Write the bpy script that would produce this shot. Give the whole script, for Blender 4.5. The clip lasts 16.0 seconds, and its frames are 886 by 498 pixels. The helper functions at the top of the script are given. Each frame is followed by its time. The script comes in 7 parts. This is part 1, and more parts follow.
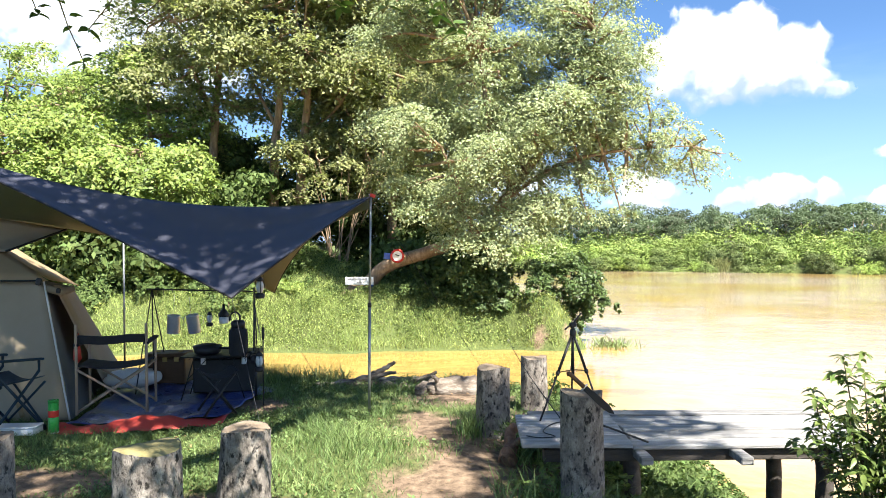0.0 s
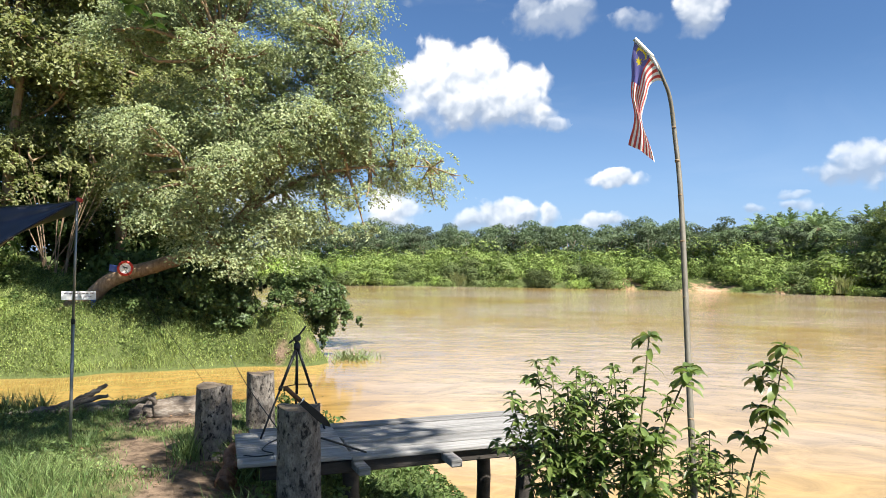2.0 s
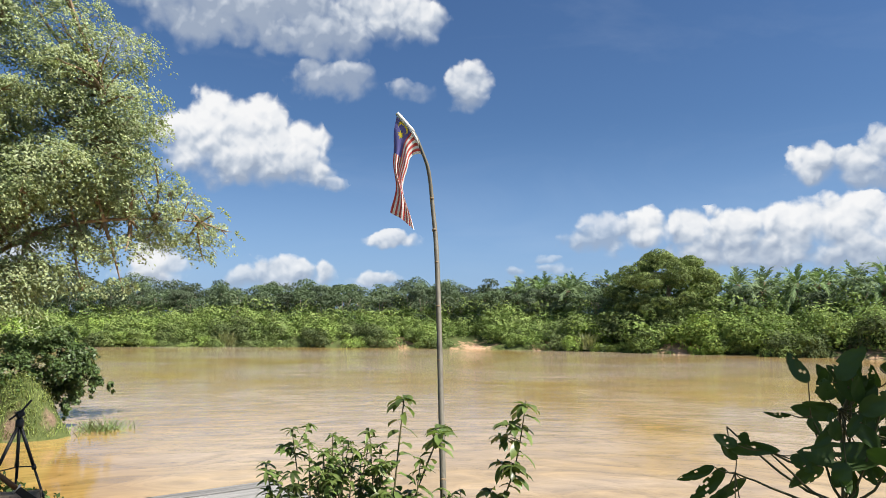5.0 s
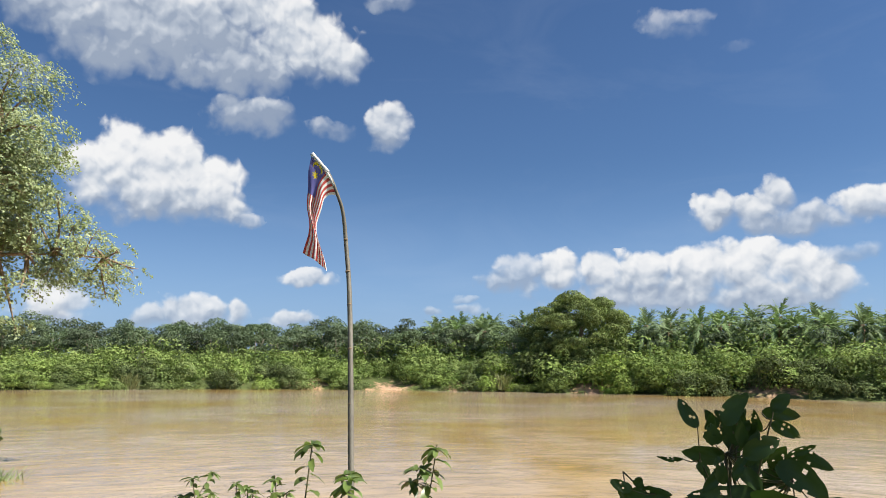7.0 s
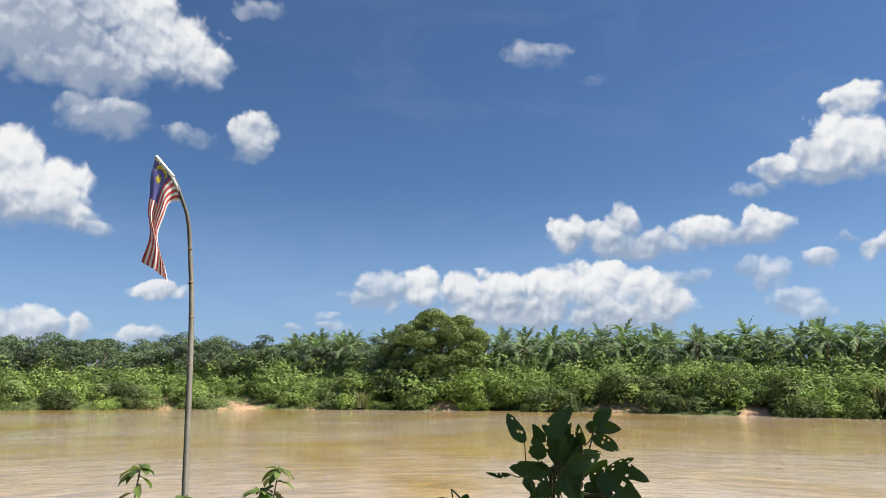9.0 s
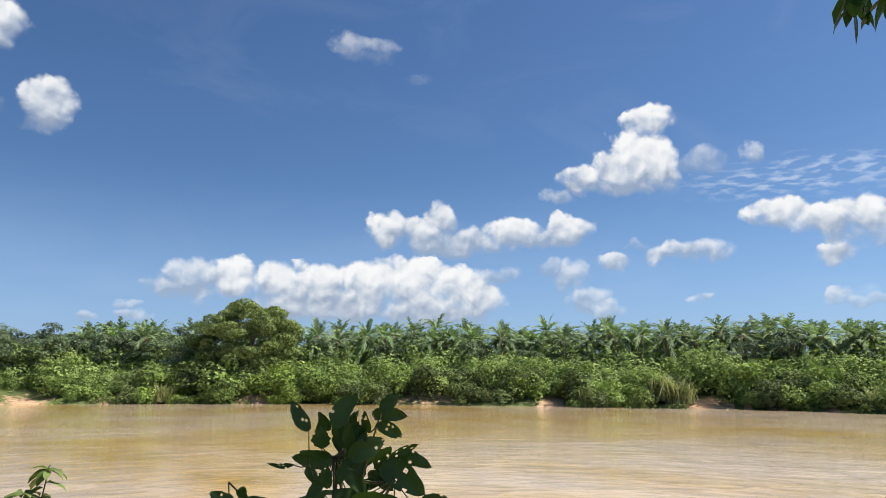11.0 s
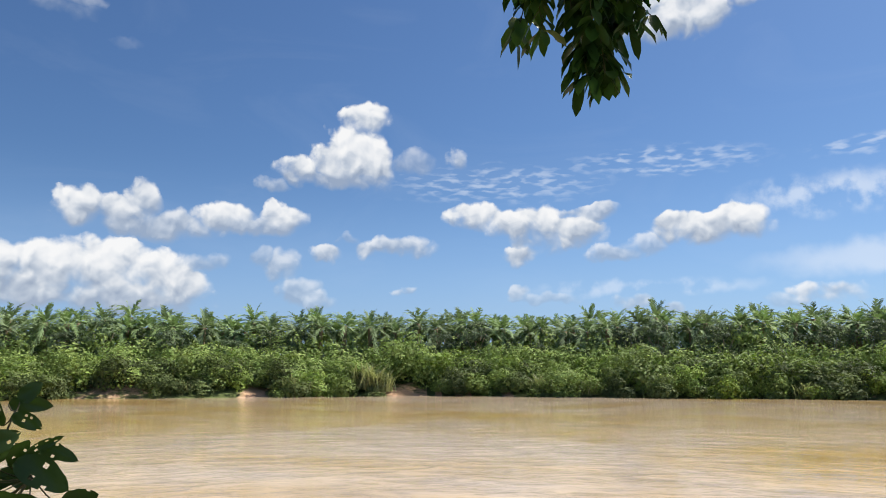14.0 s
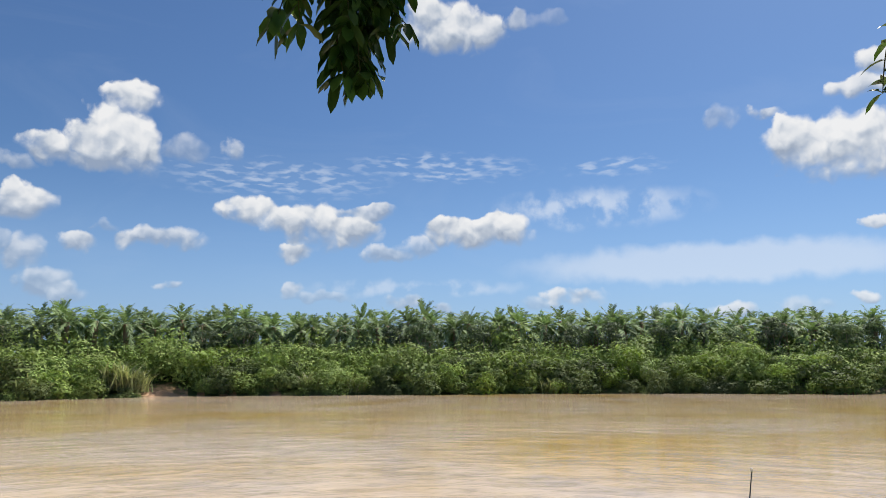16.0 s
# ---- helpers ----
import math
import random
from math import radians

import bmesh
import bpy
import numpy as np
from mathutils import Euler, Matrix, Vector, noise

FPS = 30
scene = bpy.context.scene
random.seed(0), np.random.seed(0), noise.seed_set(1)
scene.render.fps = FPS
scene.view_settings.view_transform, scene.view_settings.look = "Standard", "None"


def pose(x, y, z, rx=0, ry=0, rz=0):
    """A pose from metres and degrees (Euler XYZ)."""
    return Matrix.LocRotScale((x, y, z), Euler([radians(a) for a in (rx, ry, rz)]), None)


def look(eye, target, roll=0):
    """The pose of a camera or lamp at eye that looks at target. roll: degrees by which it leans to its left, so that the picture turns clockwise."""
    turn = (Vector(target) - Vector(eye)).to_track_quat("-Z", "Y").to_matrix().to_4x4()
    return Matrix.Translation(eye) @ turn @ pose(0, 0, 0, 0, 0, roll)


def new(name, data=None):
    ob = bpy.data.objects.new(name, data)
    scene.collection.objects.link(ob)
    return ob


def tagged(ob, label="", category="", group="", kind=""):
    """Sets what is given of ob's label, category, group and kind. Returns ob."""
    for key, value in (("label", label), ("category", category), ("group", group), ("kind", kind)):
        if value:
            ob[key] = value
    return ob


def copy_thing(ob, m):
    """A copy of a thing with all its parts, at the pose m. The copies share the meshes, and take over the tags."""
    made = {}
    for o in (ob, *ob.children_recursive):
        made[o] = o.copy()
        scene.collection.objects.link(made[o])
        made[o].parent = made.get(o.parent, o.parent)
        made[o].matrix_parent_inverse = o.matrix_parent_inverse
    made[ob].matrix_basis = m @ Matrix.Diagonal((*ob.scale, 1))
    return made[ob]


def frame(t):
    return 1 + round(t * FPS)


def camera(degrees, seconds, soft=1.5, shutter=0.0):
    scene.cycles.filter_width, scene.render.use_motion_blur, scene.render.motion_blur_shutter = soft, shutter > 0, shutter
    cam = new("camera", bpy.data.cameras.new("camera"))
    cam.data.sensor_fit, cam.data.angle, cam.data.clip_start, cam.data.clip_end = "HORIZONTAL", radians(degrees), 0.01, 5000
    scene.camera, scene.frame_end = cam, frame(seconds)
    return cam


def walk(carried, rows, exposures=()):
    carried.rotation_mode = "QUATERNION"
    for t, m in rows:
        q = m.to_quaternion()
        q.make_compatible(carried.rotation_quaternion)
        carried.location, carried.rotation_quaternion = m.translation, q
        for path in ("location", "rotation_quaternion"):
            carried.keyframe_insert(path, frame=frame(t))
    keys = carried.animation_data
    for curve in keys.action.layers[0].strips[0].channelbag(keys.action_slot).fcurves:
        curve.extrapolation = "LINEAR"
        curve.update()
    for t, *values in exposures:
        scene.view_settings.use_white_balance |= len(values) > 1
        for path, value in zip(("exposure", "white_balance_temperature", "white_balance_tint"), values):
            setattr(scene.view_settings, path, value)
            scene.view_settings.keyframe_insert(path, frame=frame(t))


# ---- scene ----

# ---------- camera ----------
cam = camera(62.93, 16.0, soft=0.85)
ROWS = [
    (0.0, 0.000, 0.000, 1.500, 0.00, -0.20, 0.64),
    (0.5, 0.049, 0.014, 1.496, -5.26, 0.14, 0.37),
    (1.0, 0.092, 0.022, 1.489, -10.39, 0.38, 0.28),
    (1.5, 0.129, 0.018, 1.487, -15.27, 0.57, 0.07),
    (2.0, 0.163, 0.011, 1.489, -19.73, 0.83, -0.13),
    (2.5, 0.189, 0.001, 1.493, -23.78, 1.29, -0.28),
    (3.0, 0.204, -0.011, 1.503, -27.33, 1.99, -0.27),
    (3.5, 0.209, -0.023, 1.514, -30.42, 2.81, -0.36),
    (4.0, 0.217, -0.034, 1.519, -33.04, 3.69, -0.33),
    (6.5, 0.257, -0.086, 1.542, -42.27, 7.99, -0.13),
    (7.0, 0.257, -0.087, 1.545, -43.83, 8.67, -0.11),
    (7.5, 0.264, -0.093, 1.547, -45.74, 9.24, -0.07),
    (8.0, 0.284, -0.098, 1.546, -48.17, 9.64, -0.03),
    (8.5, 0.318, -0.098, 1.544, -51.21, 9.90, 0.02),
    (9.0, 0.358, -0.097, 1.539, -54.68, 10.02, 0.00),
    (11.5, 0.431, -0.133, 1.524, -72.75, 9.33, -0.16),
    (12.0, 0.431, -0.144, 1.524, -76.30, 9.21, -0.15),
    (12.5, 0.430, -0.158, 1.521, -79.97, 9.11, -0.10),
    (13.0, 0.433, -0.167, 1.519, -83.81, 9.01, 0.07),
    (13.5, 0.438, -0.183, 1.515, -87.80, 8.88, 0.07),
    (14.0, 0.429, -0.200, 1.513, -91.87, 8.75, 0.07),
    (14.5, 0.418, -0.215, 1.504, -96.23, 8.67, 0.06),
    (15.0, 0.404, -0.234, 1.498, -100.59, 8.64, 0.09),
    (15.5, 0.396, -0.250, 1.496, -105.09, 8.61, 0.09),
    (16.0, 0.394, -0.268, 1.497, -109.66, 8.60, 0.11),
]
EXPOSURES = [(0.0, 1.93), (0.5, 1.77), (1.0, 1.53), (1.5, 1.34), (2.5, 1.13), (4.0, 0.92), (7.0, 0.80), (9.5, 0.79), (12.0, 0.90), (14.0, 0.84), (16.0, 0.73)]
walk(cam, [(t, pose(x, y, z, 90 + pitch, roll, yaw)) for t, x, y, z, yaw, pitch, roll in ROWS], EXPOSURES)

# ---------- light ----------
TO_SUN = Vector((0.38, -0.56, 0.90)).normalized()
sun = new("sun", bpy.data.lights.new("sun", "SUN"))
sun.data.energy, sun.data.angle, sun.data.color = 5.0, radians(0.55), (1.0, 0.955, 0.88)
sun.matrix_world = look((0, 0, 60), Vector((0, 0, 60)) - TO_SUN)

WATER_Z = -2.1


def nodes_of(owner):
    owner.use_nodes = True
    tree = owner.node_tree
    tree.nodes.clear()

    def node(kind, **props):
        n = tree.nodes.new("ShaderNode" + kind)
        ins = props.pop("ins", {})
        for key, value in props.items():
            setattr(n, key, value)
        for key, value in ins.items():
            if hasattr(value, "is_output"):
                tree.links.new(value, n.inputs[key])
            else:
                n.inputs[key].default_value = value
        return n
    return tree, node


# puffs of cloud: azimuth (degrees to the right of +y), elevation, half width, height up, depth down, density, whiteness
CUMULUS = [
    (19.9, 13.4, 3.5, 4.4, 2.8, 1, 1), (17.5, 13.3, 2.5, 2.6, 2.5, 1, 1), (22.6, 13.5, 3.5, 3.7, 3.2, 1, 1), (25.3, 12.7, 3.1, 2.9, 2.6, 1, 1), (22.1, 11.6, 6.6, 2.1, 2.0, 0.9, 0.55),
    (26.6, 11.5, 2.3, 1.8, 1.7, 0.95, 0.7), (28.3, 10.5, 1.6, 0.7, 0.6, 0.6, 0.5),
]
OVERHEAD = [
    (22.0, 23.6, 8.5, 3.6, 3.7, 0.9, 0.05), (17.3, 22.1, 3.8, 2.8, 2.5, 0.85, 0.1), (31.9, 23.9, 5.1, 3.1, 3.0, 1, 0.85), (26.7, 21.4, 5.6, 2.4, 1.8, 0.8, 0.0), (35.2, 22.9, 2.5, 2.0, 1.8, 0.95, 0.7),
    (28.4, 18.6, 3.7, 1.7, 1.9, 0.75, 0.0), (15.3, 23.9, 5.5, 2.2, 2.2, 0.8, 0.3), (29.1, 26.1, 5.3, 1.9, 2.0, 0.9, 0.6), (39.3, 27.3, 2.5, 1.1, 0.9, 0.5, 0.3), (39.2, 18.2, 2.1, 2.2, 2.1, 0.85, 0.6),
    (34.6, 17.7, 2.1, 0.9, 0.9, 0.5, 0.1), (12.1, 19.2, 2.4, 1.5, 1.1, 0.35, 0.1),
]
HORIZON = [
    (33.3, 6.0, 2.4, 1.0, 0.7, 0.8, 0.8), (25.1, 3.5, 3.8, 1.5, 1.6, 0.8, 0.75), (22.8, 3.1, 2.3, 1.1, 1.2, 0.7, 0.6), (27.6, 3.8, 1.5, 1.1, 1.3, 0.8, 0.8), (32.2, 2.8, 2.4, 1.0, 0.9, 0.75, 0.75),
    (15.2, 3.5, 2.6, 2.3, 1.9, 0.9, 0.9), (17.1, 4.1, 1.1, 1.0, 1.0, 0.7, 0.8), (45.8, 3.8, 1.6, 0.6, 0.7, 0.5, 0.6), (43.0, 3.9, 0.8, 0.5, 0.4, 0.5, 0.6), (45.7, 4.7, 1.1, 0.4, 0.4, 0.35, 0.6),
    (62.4, 25.0, 3.2, 0.9, 0.7, 0.42, 0.6), (66.8, 22.7, 1.6, 0.5, 0.4, 0.1, 0.5), (62.8, 24.4, 2.5, 0.5, 0.9, 0.2, 0.5),
]
BANK = [
    (49.6, 6.6, 3.1, 1.5, 1.7, 0.65, 0.5), (52.8, 6.8, 2.2, 1.8, 2.0, 0.9, 0.9), (55.8, 6.6, 2.0, 1.8, 2.0, 0.9, 0.8), (59.4, 6.8, 2.6, 1.8, 2.4, 0.95, 0.95), (63.0, 6.8, 3.3, 2.1, 2.6, 1, 0.95),
    (66.9, 6.7, 3.6, 2.4, 2.7, 1, 1), (70.7, 6.2, 2.7, 2.0, 2.3, 1, 0.9), (72.6, 5.5, 1.5, 1.5, 1.4, 0.9, 0.8), (59.0, 4.7, 9.3, 1.7, 1.4, 0.85, 0.4), (68.1, 4.5, 6.3, 1.5, 1.3, 0.8, 0.4),
    (64.9, 10.9, 2.0, 1.5, 1.7, 0.95, 0.8), (67.1, 11.1, 1.9, 1.1, 1.7, 0.9, 0.75), (68.9, 11.6, 1.4, 1.7, 1.9, 0.85, 0.7), (70.0, 9.9, 4.6, 1.3, 1.3, 0.75, 0.35),
]
BANK_MORE = [
    (74.8, 10.7, 2.6, 1.3, 1.3, 0.9, 0.75), (79.0, 11.0, 2.2, 1.1, 1.3, 0.9, 0.8),
]
SHREDS = [
    (77.0, 10.2, 3.9, 0.8, 0.9, 0.7, 0.4), (73.4, 7.4, 2.0, 1.1, 1.0, 0.5, 0.4), (79.3, 7.1, 1.6, 1.4, 1.5, 0.6, 0.6), (80.6, 5.6, 2.0, 1.0, 1.4, 0.5, 0.6), (82.3, 4.6, 1.4, 0.8, 0.8, 0.5, 0.7),
    (77.8, 8.0, 1.0, 0.7, 1.0, 0.4, 0.5), (82.6, 8.2, 1.6, 0.8, 0.7, 0.75, 0.8), (85.8, 8.8, 1.3, 0.9, 0.8, 0.75, 0.8), (84.3, 9.4, 1.0, 0.5, 0.5, 0.3, 0.6),
]
TOWER = [
    (84.8, 15.7, 3.2, 3.0, 2.5, 1, 1), (85.6, 18.9, 2.0, 1.4, 1.6, 1, 0.9), (83.0, 15.7, 1.6, 1.6, 1.9, 0.95, 0.85), (80.4, 14.9, 2.0, 1.1, 1.3, 0.95, 0.8), (86.5, 14.8, 2.0, 1.9, 1.5, 0.95, 0.85),
    (78.5, 13.5, 1.3, 0.7, 0.8, 0.5, 0.5), (89.5, 15.6, 2.3, 1.0, 1.1, 0.4, 0.5), (92.8, 15.6, 1.1, 1.0, 1.0, 0.65, 0.7), (83.9, 14.0, 4.1, 1.0, 1.0, 0.7, 0.3),
]
RAFT = [
    (94.3, 11.3, 2.7, 1.0, 1.1, 0.9, 0.9), (98.1, 10.9, 3.0, 1.3, 1.7, 0.95, 0.9), (99.5, 10.4, 2.6, 1.9, 2.4, 0.95, 0.85), (102.7, 10.1, 2.4, 1.4, 1.6, 0.9, 0.8), (103.7, 11.6, 2.5, 0.6, 1.0, 0.75, 0.7),
    (97.9, 8.2, 1.7, 0.9, 0.9, 0.85, 0.7), (105.4, 8.2, 3.0, 0.7, 0.8, 0.6, 0.5), (110.4, 10.0, 2.4, 1.2, 1.3, 0.9, 0.9), (108.0, 8.9, 1.8, 0.7, 0.8, 0.6, 0.6), (88.1, 9.0, 3.5, 0.9, 1.1, 0.7, 0.65),
    (82.5, 8.2, 1.6, 0.8, 0.7, 0.75, 0.7), (98.0, 5.3, 1.0, 0.6, 0.6, 0.55, 0.7), (100.0, 4.8, 2.8, 0.5, 0.5, 0.35, 0.6), (88.9, 5.4, 0.9, 0.4, 0.4, 0.5, 0.7),
]
RAFT_MORE = [
    (106.7, 4.4, 1.6, 0.6, 0.6, 0.6, 0.7), (109.6, 3.9, 1.1, 0.5, 0.5, 0.6, 0.7),
]
ISLES = [
    (112.7, 9.9, 4.5, 1.2, 1.5, 0.95, 0.85), (114.6, 10.5, 2.2, 1.1, 1.3, 0.95, 0.95), (110.0, 10.2, 1.9, 1.1, 1.5, 0.9, 0.8), (107.5, 8.6, 2.3, 0.8, 0.9, 0.4, 0.5), (119.8, 4.7, 2.9, 1.0, 0.9, 0.75, 0.8),
    (131.2, 3.4, 2.5, 0.7, 0.7, 0.7, 0.8), (135.7, 3.4, 2.5, 1.0, 1.0, 0.4, 0.5), (126.8, 3.3, 1.9, 0.8, 0.7, 0.3, 0.5), (140.1, 4.0, 0.9, 0.5, 0.4, 0.7, 0.8), (141.1, 9.2, 1.0, 0.6, 0.5, 0.8, 0.8),
    (116.6, 4.4, 1.8, 0.5, 0.6, 0.3, 0.6),
]
HIGH = [
    (110.5, 25.5, 4.5, 1.8, 2.0, 0.9, 0.8), (108.2, 26.7, 2.9, 1.4, 1.6, 0.9, 0.85), (113.1, 25.3, 2.3, 1.4, 1.7, 0.85, 0.7), (115.8, 26.0, 1.2, 0.8, 0.9, 0.6, 0.6), (118.5, 25.9, 1.9, 0.6, 0.6, 0.2, 0.5),
]
CROWN = [
    (139.0, 14.5, 3.0, 2.8, 2.6, 1, 0.95), (136.2, 15.5, 2.3, 2.0, 2.3, 0.95, 0.85), (141.2, 14.4, 2.0, 2.5, 2.5, 1, 0.9), (140.9, 18.5, 2.1, 0.9, 1.0, 0.85, 0.8), (142.1, 20.0, 1.2, 1.1, 1.2, 0.9, 0.9),
    (134.4, 17.6, 1.5, 0.5, 0.6, 0.7, 0.7), (131.4, 17.7, 1.4, 0.9, 1.0, 0.4, 0.5), (143.8, 15.0, 2.5, 2.9, 2.6, 1, 0.9), (144.7, 18.1, 2.2, 1.4, 1.4, 0.8, 0.8),
]
ROUND_ABOUT = [(-24.0, 15.0, 12.0, 9.0, 6.0, 0.95, 0.9), (-10.0, 22.0, 9.0, 6.0, 5.0, 0.9, 0.8), (4.0, 5.0, 6.0, 4.5, 4.0, 0.8, 0.8), (175.0, 16.0, 12.0, 4.0, 3.0, 0.9, 0.8), (-70.0, 20.0, 14.0, 6.0, 4.0, 0.9, 0.8), (-120.0, 12.0, 16.0, 4.0, 3.0, 0.9, 0.8)]
CLOUDS = CUMULUS + OVERHEAD + HORIZON + BANK + BANK_MORE + SHREDS + TOWER + RAFT + RAFT_MORE + ISLES + HIGH + CROWN + ROUND_ABOUT


def build_world():
    world = bpy.data.worlds.new("world")
    scene.world = world
    tree, node = nodes_of(world)

    def math_(op, a, b=0.0, clamp=False):
        return node("Math", operation=op, use_clamp=clamp, ins={0: a, 1: b}).outputs[0]

    def vec(op, a, b=(0, 0, 0), c=(0, 0, 0)):
        ins = {0: a, 1: b, 2: c} if op == "MULTIPLY_ADD" else {0: a, 1: b}
        return node("VectorMath", operation=op, ins=ins).outputs[0]

    def ranged(value, lo, hi, a=0.0, b=1.0, smooth=True):
        return node("MapRange", interpolation_type="SMOOTHSTEP" if smooth else "LINEAR", ins={0: value, 1: lo, 2: hi, 3: a, 4: b}).outputs[0]

    sky = node("TexSky", sky_type="NISHITA", sun_disc=False, sun_elevation=math.asin(TO_SUN.z), sun_rotation=math.atan2(TO_SUN.x, TO_SUN.y), air_density=1.0, dust_density=0.6, ozone_density=2.2)
    co = node("TexCoord").outputs["Generated"]
    sep = node("SeparateXYZ", ins={0: co})
    az = math_("MULTIPLY", math_("ARCTAN2", sep.outputs[0], sep.outputs[1]), 180 / math.pi)
    el = math_("MULTIPLY", math_("ARCSINE", sep.outputs[2]), 180 / math.pi)
    flat = node("CombineXYZ", ins={0: az, 1: el, 2: 0.0}).outputs[0]

    # cauliflower relief, once in place and once a little higher: their difference is lit from above
    def billows(shift):
        at = vec("ADD", flat, shift)
        bend = node("TexNoise", noise_dimensions="2D", ins={"Vector": at, "Scale": 0.6, "Detail": 2.0, "Roughness": 0.5}).outputs["Color"]
        at = vec("MULTIPLY_ADD", bend, (1.6, 1.3, 0), at)
        cells = node("TexVoronoi", voronoi_dimensions="2D", feature="SMOOTH_F1", ins={"Vector": at, "Scale": 0.55, "Smoothness": 0.7, "Detail": 1.6, "Roughness": 0.34, "Lacunarity": 2.4}).outputs["Distance"]
        return math_("SUBTRACT", 0.5, cells)
    relief, relief_up = billows((0, 0, 0)), billows((-0.22, 0.48, 0))
    fine = node("TexNoise", noise_dimensions="2D", ins={"Vector": flat, "Scale": 0.5, "Detail": 5.0, "Roughness": 0.48})
    tatter = math_("SUBTRACT", fine.outputs["Fac"], 0.5)
    warp = vec("MULTIPLY_ADD", fine.outputs["Color"], (2.0, 1.4, 0), vec("SUBTRACT", flat, (1.0, 0.7, 0)))
    both = node("SeparateXYZ", ins={0: warp})
    AZ = node("CombineXYZ", ins={0: both.outputs[0], 1: both.outputs[0], 2: both.outputs[0]}).outputs[0]
    EL = node("CombineXYZ", ins={0: both.outputs[1], 1: both.outputs[1], 2: both.outputs[1]}).outputs[0]
    # three puffs at a time
    puffs = CLOUDS + [(0, -80, 1, 1, 1, 0, 0)] * (-len(CLOUDS) % 3)
    best = weight = opacity = white = rise = None
    for k in range(0, len(puffs), 3):
        a, e, w, up, down, dense, bright = zip(*puffs[k:k + 3])
        x = vec("MULTIPLY_ADD", AZ, tuple(1 / q for q in w), tuple(-p / q for p, q in zip(a, w)))
        y = vec("MULTIPLY_ADD", EL, tuple(1 / q for q in up), tuple(-p / q for p, q in zip(e, up)))
        low = vec("MULTIPLY_ADD", EL, tuple(-1 / q for q in down), tuple(p / q for p, q in zip(e, down)))
        v = vec("MAXIMUM", y, low)
        r2 = vec("MULTIPLY_ADD", v, v, vec("MULTIPLY", x, x))
        q = vec("MAXIMUM", vec("SUBTRACT", (1, 1, 1), r2), (-1, -1, -1))
        inside = vec("MAXIMUM", vec("ADD", q, (0.25, 0.25, 0.25)), (0, 0, 0))
        inside = vec("MULTIPLY", inside, inside)
        if best is None:
            best, weight, opacity, white, rise = q, inside, vec("MULTIPLY", inside, dense), vec("MULTIPLY", inside, bright), vec("MULTIPLY", inside, y)
        else:
            best, weight = vec("MAXIMUM", best, q), vec("ADD", weight, inside)
            opacity, white, rise = (vec("MULTIPLY_ADD", inside, f, old) for f, old in ((dense, opacity), (bright, white), (y, rise)))

    def across(v, op="ADD"):
        s = node("SeparateXYZ", ins={0: v}).outputs
        return math_(op, math_(op, s[0], s[1]), s[2])
    weight = math_("ADD", across(weight), 0.0001)
    opacity, white, rise = (math_("DIVIDE", across(v), weight) for v in (opacity, white, rise))
    best = math_("ADD", across(best, "MAXIMUM"), math_("MULTIPLY", math_("MINIMUM", weight, 1.5), 0.10))
    solid = ranged(opacity, 0.45, 0.95)
    field = math_("ADD", best, math_("ADD", math_("MULTIPLY", relief, 0.85), math_("MULTIPLY", tatter, math_("SUBTRACT", 2.1, math_("MULTIPLY", solid, 1.35)))))
    # crisp crowns, frayed undersides and shreds
    crisp = math_("MULTIPLY", solid, ranged(rise, -0.3, 0.55))
    cover = node("MapRange", interpolation_type="SMOOTHSTEP", ins={0: field, 1: -0.12, 2: math_("SUBTRACT", 1.05, math_("MULTIPLY", crisp, 0.62)), 3: 0.0, 4: 1.0}).outputs[0]
    cover = math_("MULTIPLY", cover, math_("MINIMUM", math_("MULTIPLY", opacity, 1.1), 1.0))
    # thin rippled high cloud
    waves = vec("MULTIPLY_ADD", fine.outputs["Color"], (0.9, 0.35, 0), flat)
    ripples = node("TexNoise", noise_dimensions="2D", ins={"Vector": vec("MULTIPLY", waves, (0.75, 2.7, 0)), "Scale": 1.0, "Detail": 2.0, "Roughness": 0.4, "Distortion": 0.0})

    def lens(centre, size, inner=0.3):
        off = vec("DIVIDE", vec("SUBTRACT", warp, (*centre, 0)), (*size, 1))
        far = node("VectorMath", operation="LENGTH", ins={0: off}).outputs["Value"]
        return ranged(far, 1.0, inner)
    patch = math_("MAXIMUM", lens((96.5, 13.8), (11.0, 1.9)), math_("MAXIMUM", lens((109.0, 15.0), (10.0, 1.3)), lens((123.5, 14.6), (5.0, 1.0))))
    thin = math_("MULTIPLY", math_("MULTIPLY", patch, ranged(ripples.outputs["Fac"], 0.40, 0.75)), 0.42)
    # a smooth low sheet and torn veils above it
    torn = ranged(fine.outputs["Fac"], 0.36, 0.62)
    sheet = math_("MAXIMUM", math_("MULTIPLY", lens((131.0, 7.0), (18.0, 1.8), 0.5), 0.54), math_("MULTIPLY", math_("MULTIPLY", lens((122.0, 11.6), (10.0, 1.9)), torn), 0.6))
    sheet = math_("MAXIMUM", sheet, math_("MULTIPLY", math_("MULTIPLY", lens((108.0, 5.5), (11.0, 0.9)), torn), 0.45))
    wisps = node("TexNoise", noise_dimensions="2D", ins={"Vector": vec("MULTIPLY", flat, (0.05, 0.16, 0)), "Scale": 1.0, "Detail": 8.0, "Roughness": 0.6, "Distortion": 0.6})
    veil = ranged(wisps.outputs["Fac"], 0.5, 0.8, 0.0, 0.05, False)
    # bright crowns, grey undersides
    slope = math_("SUBTRACT", relief, relief_up)
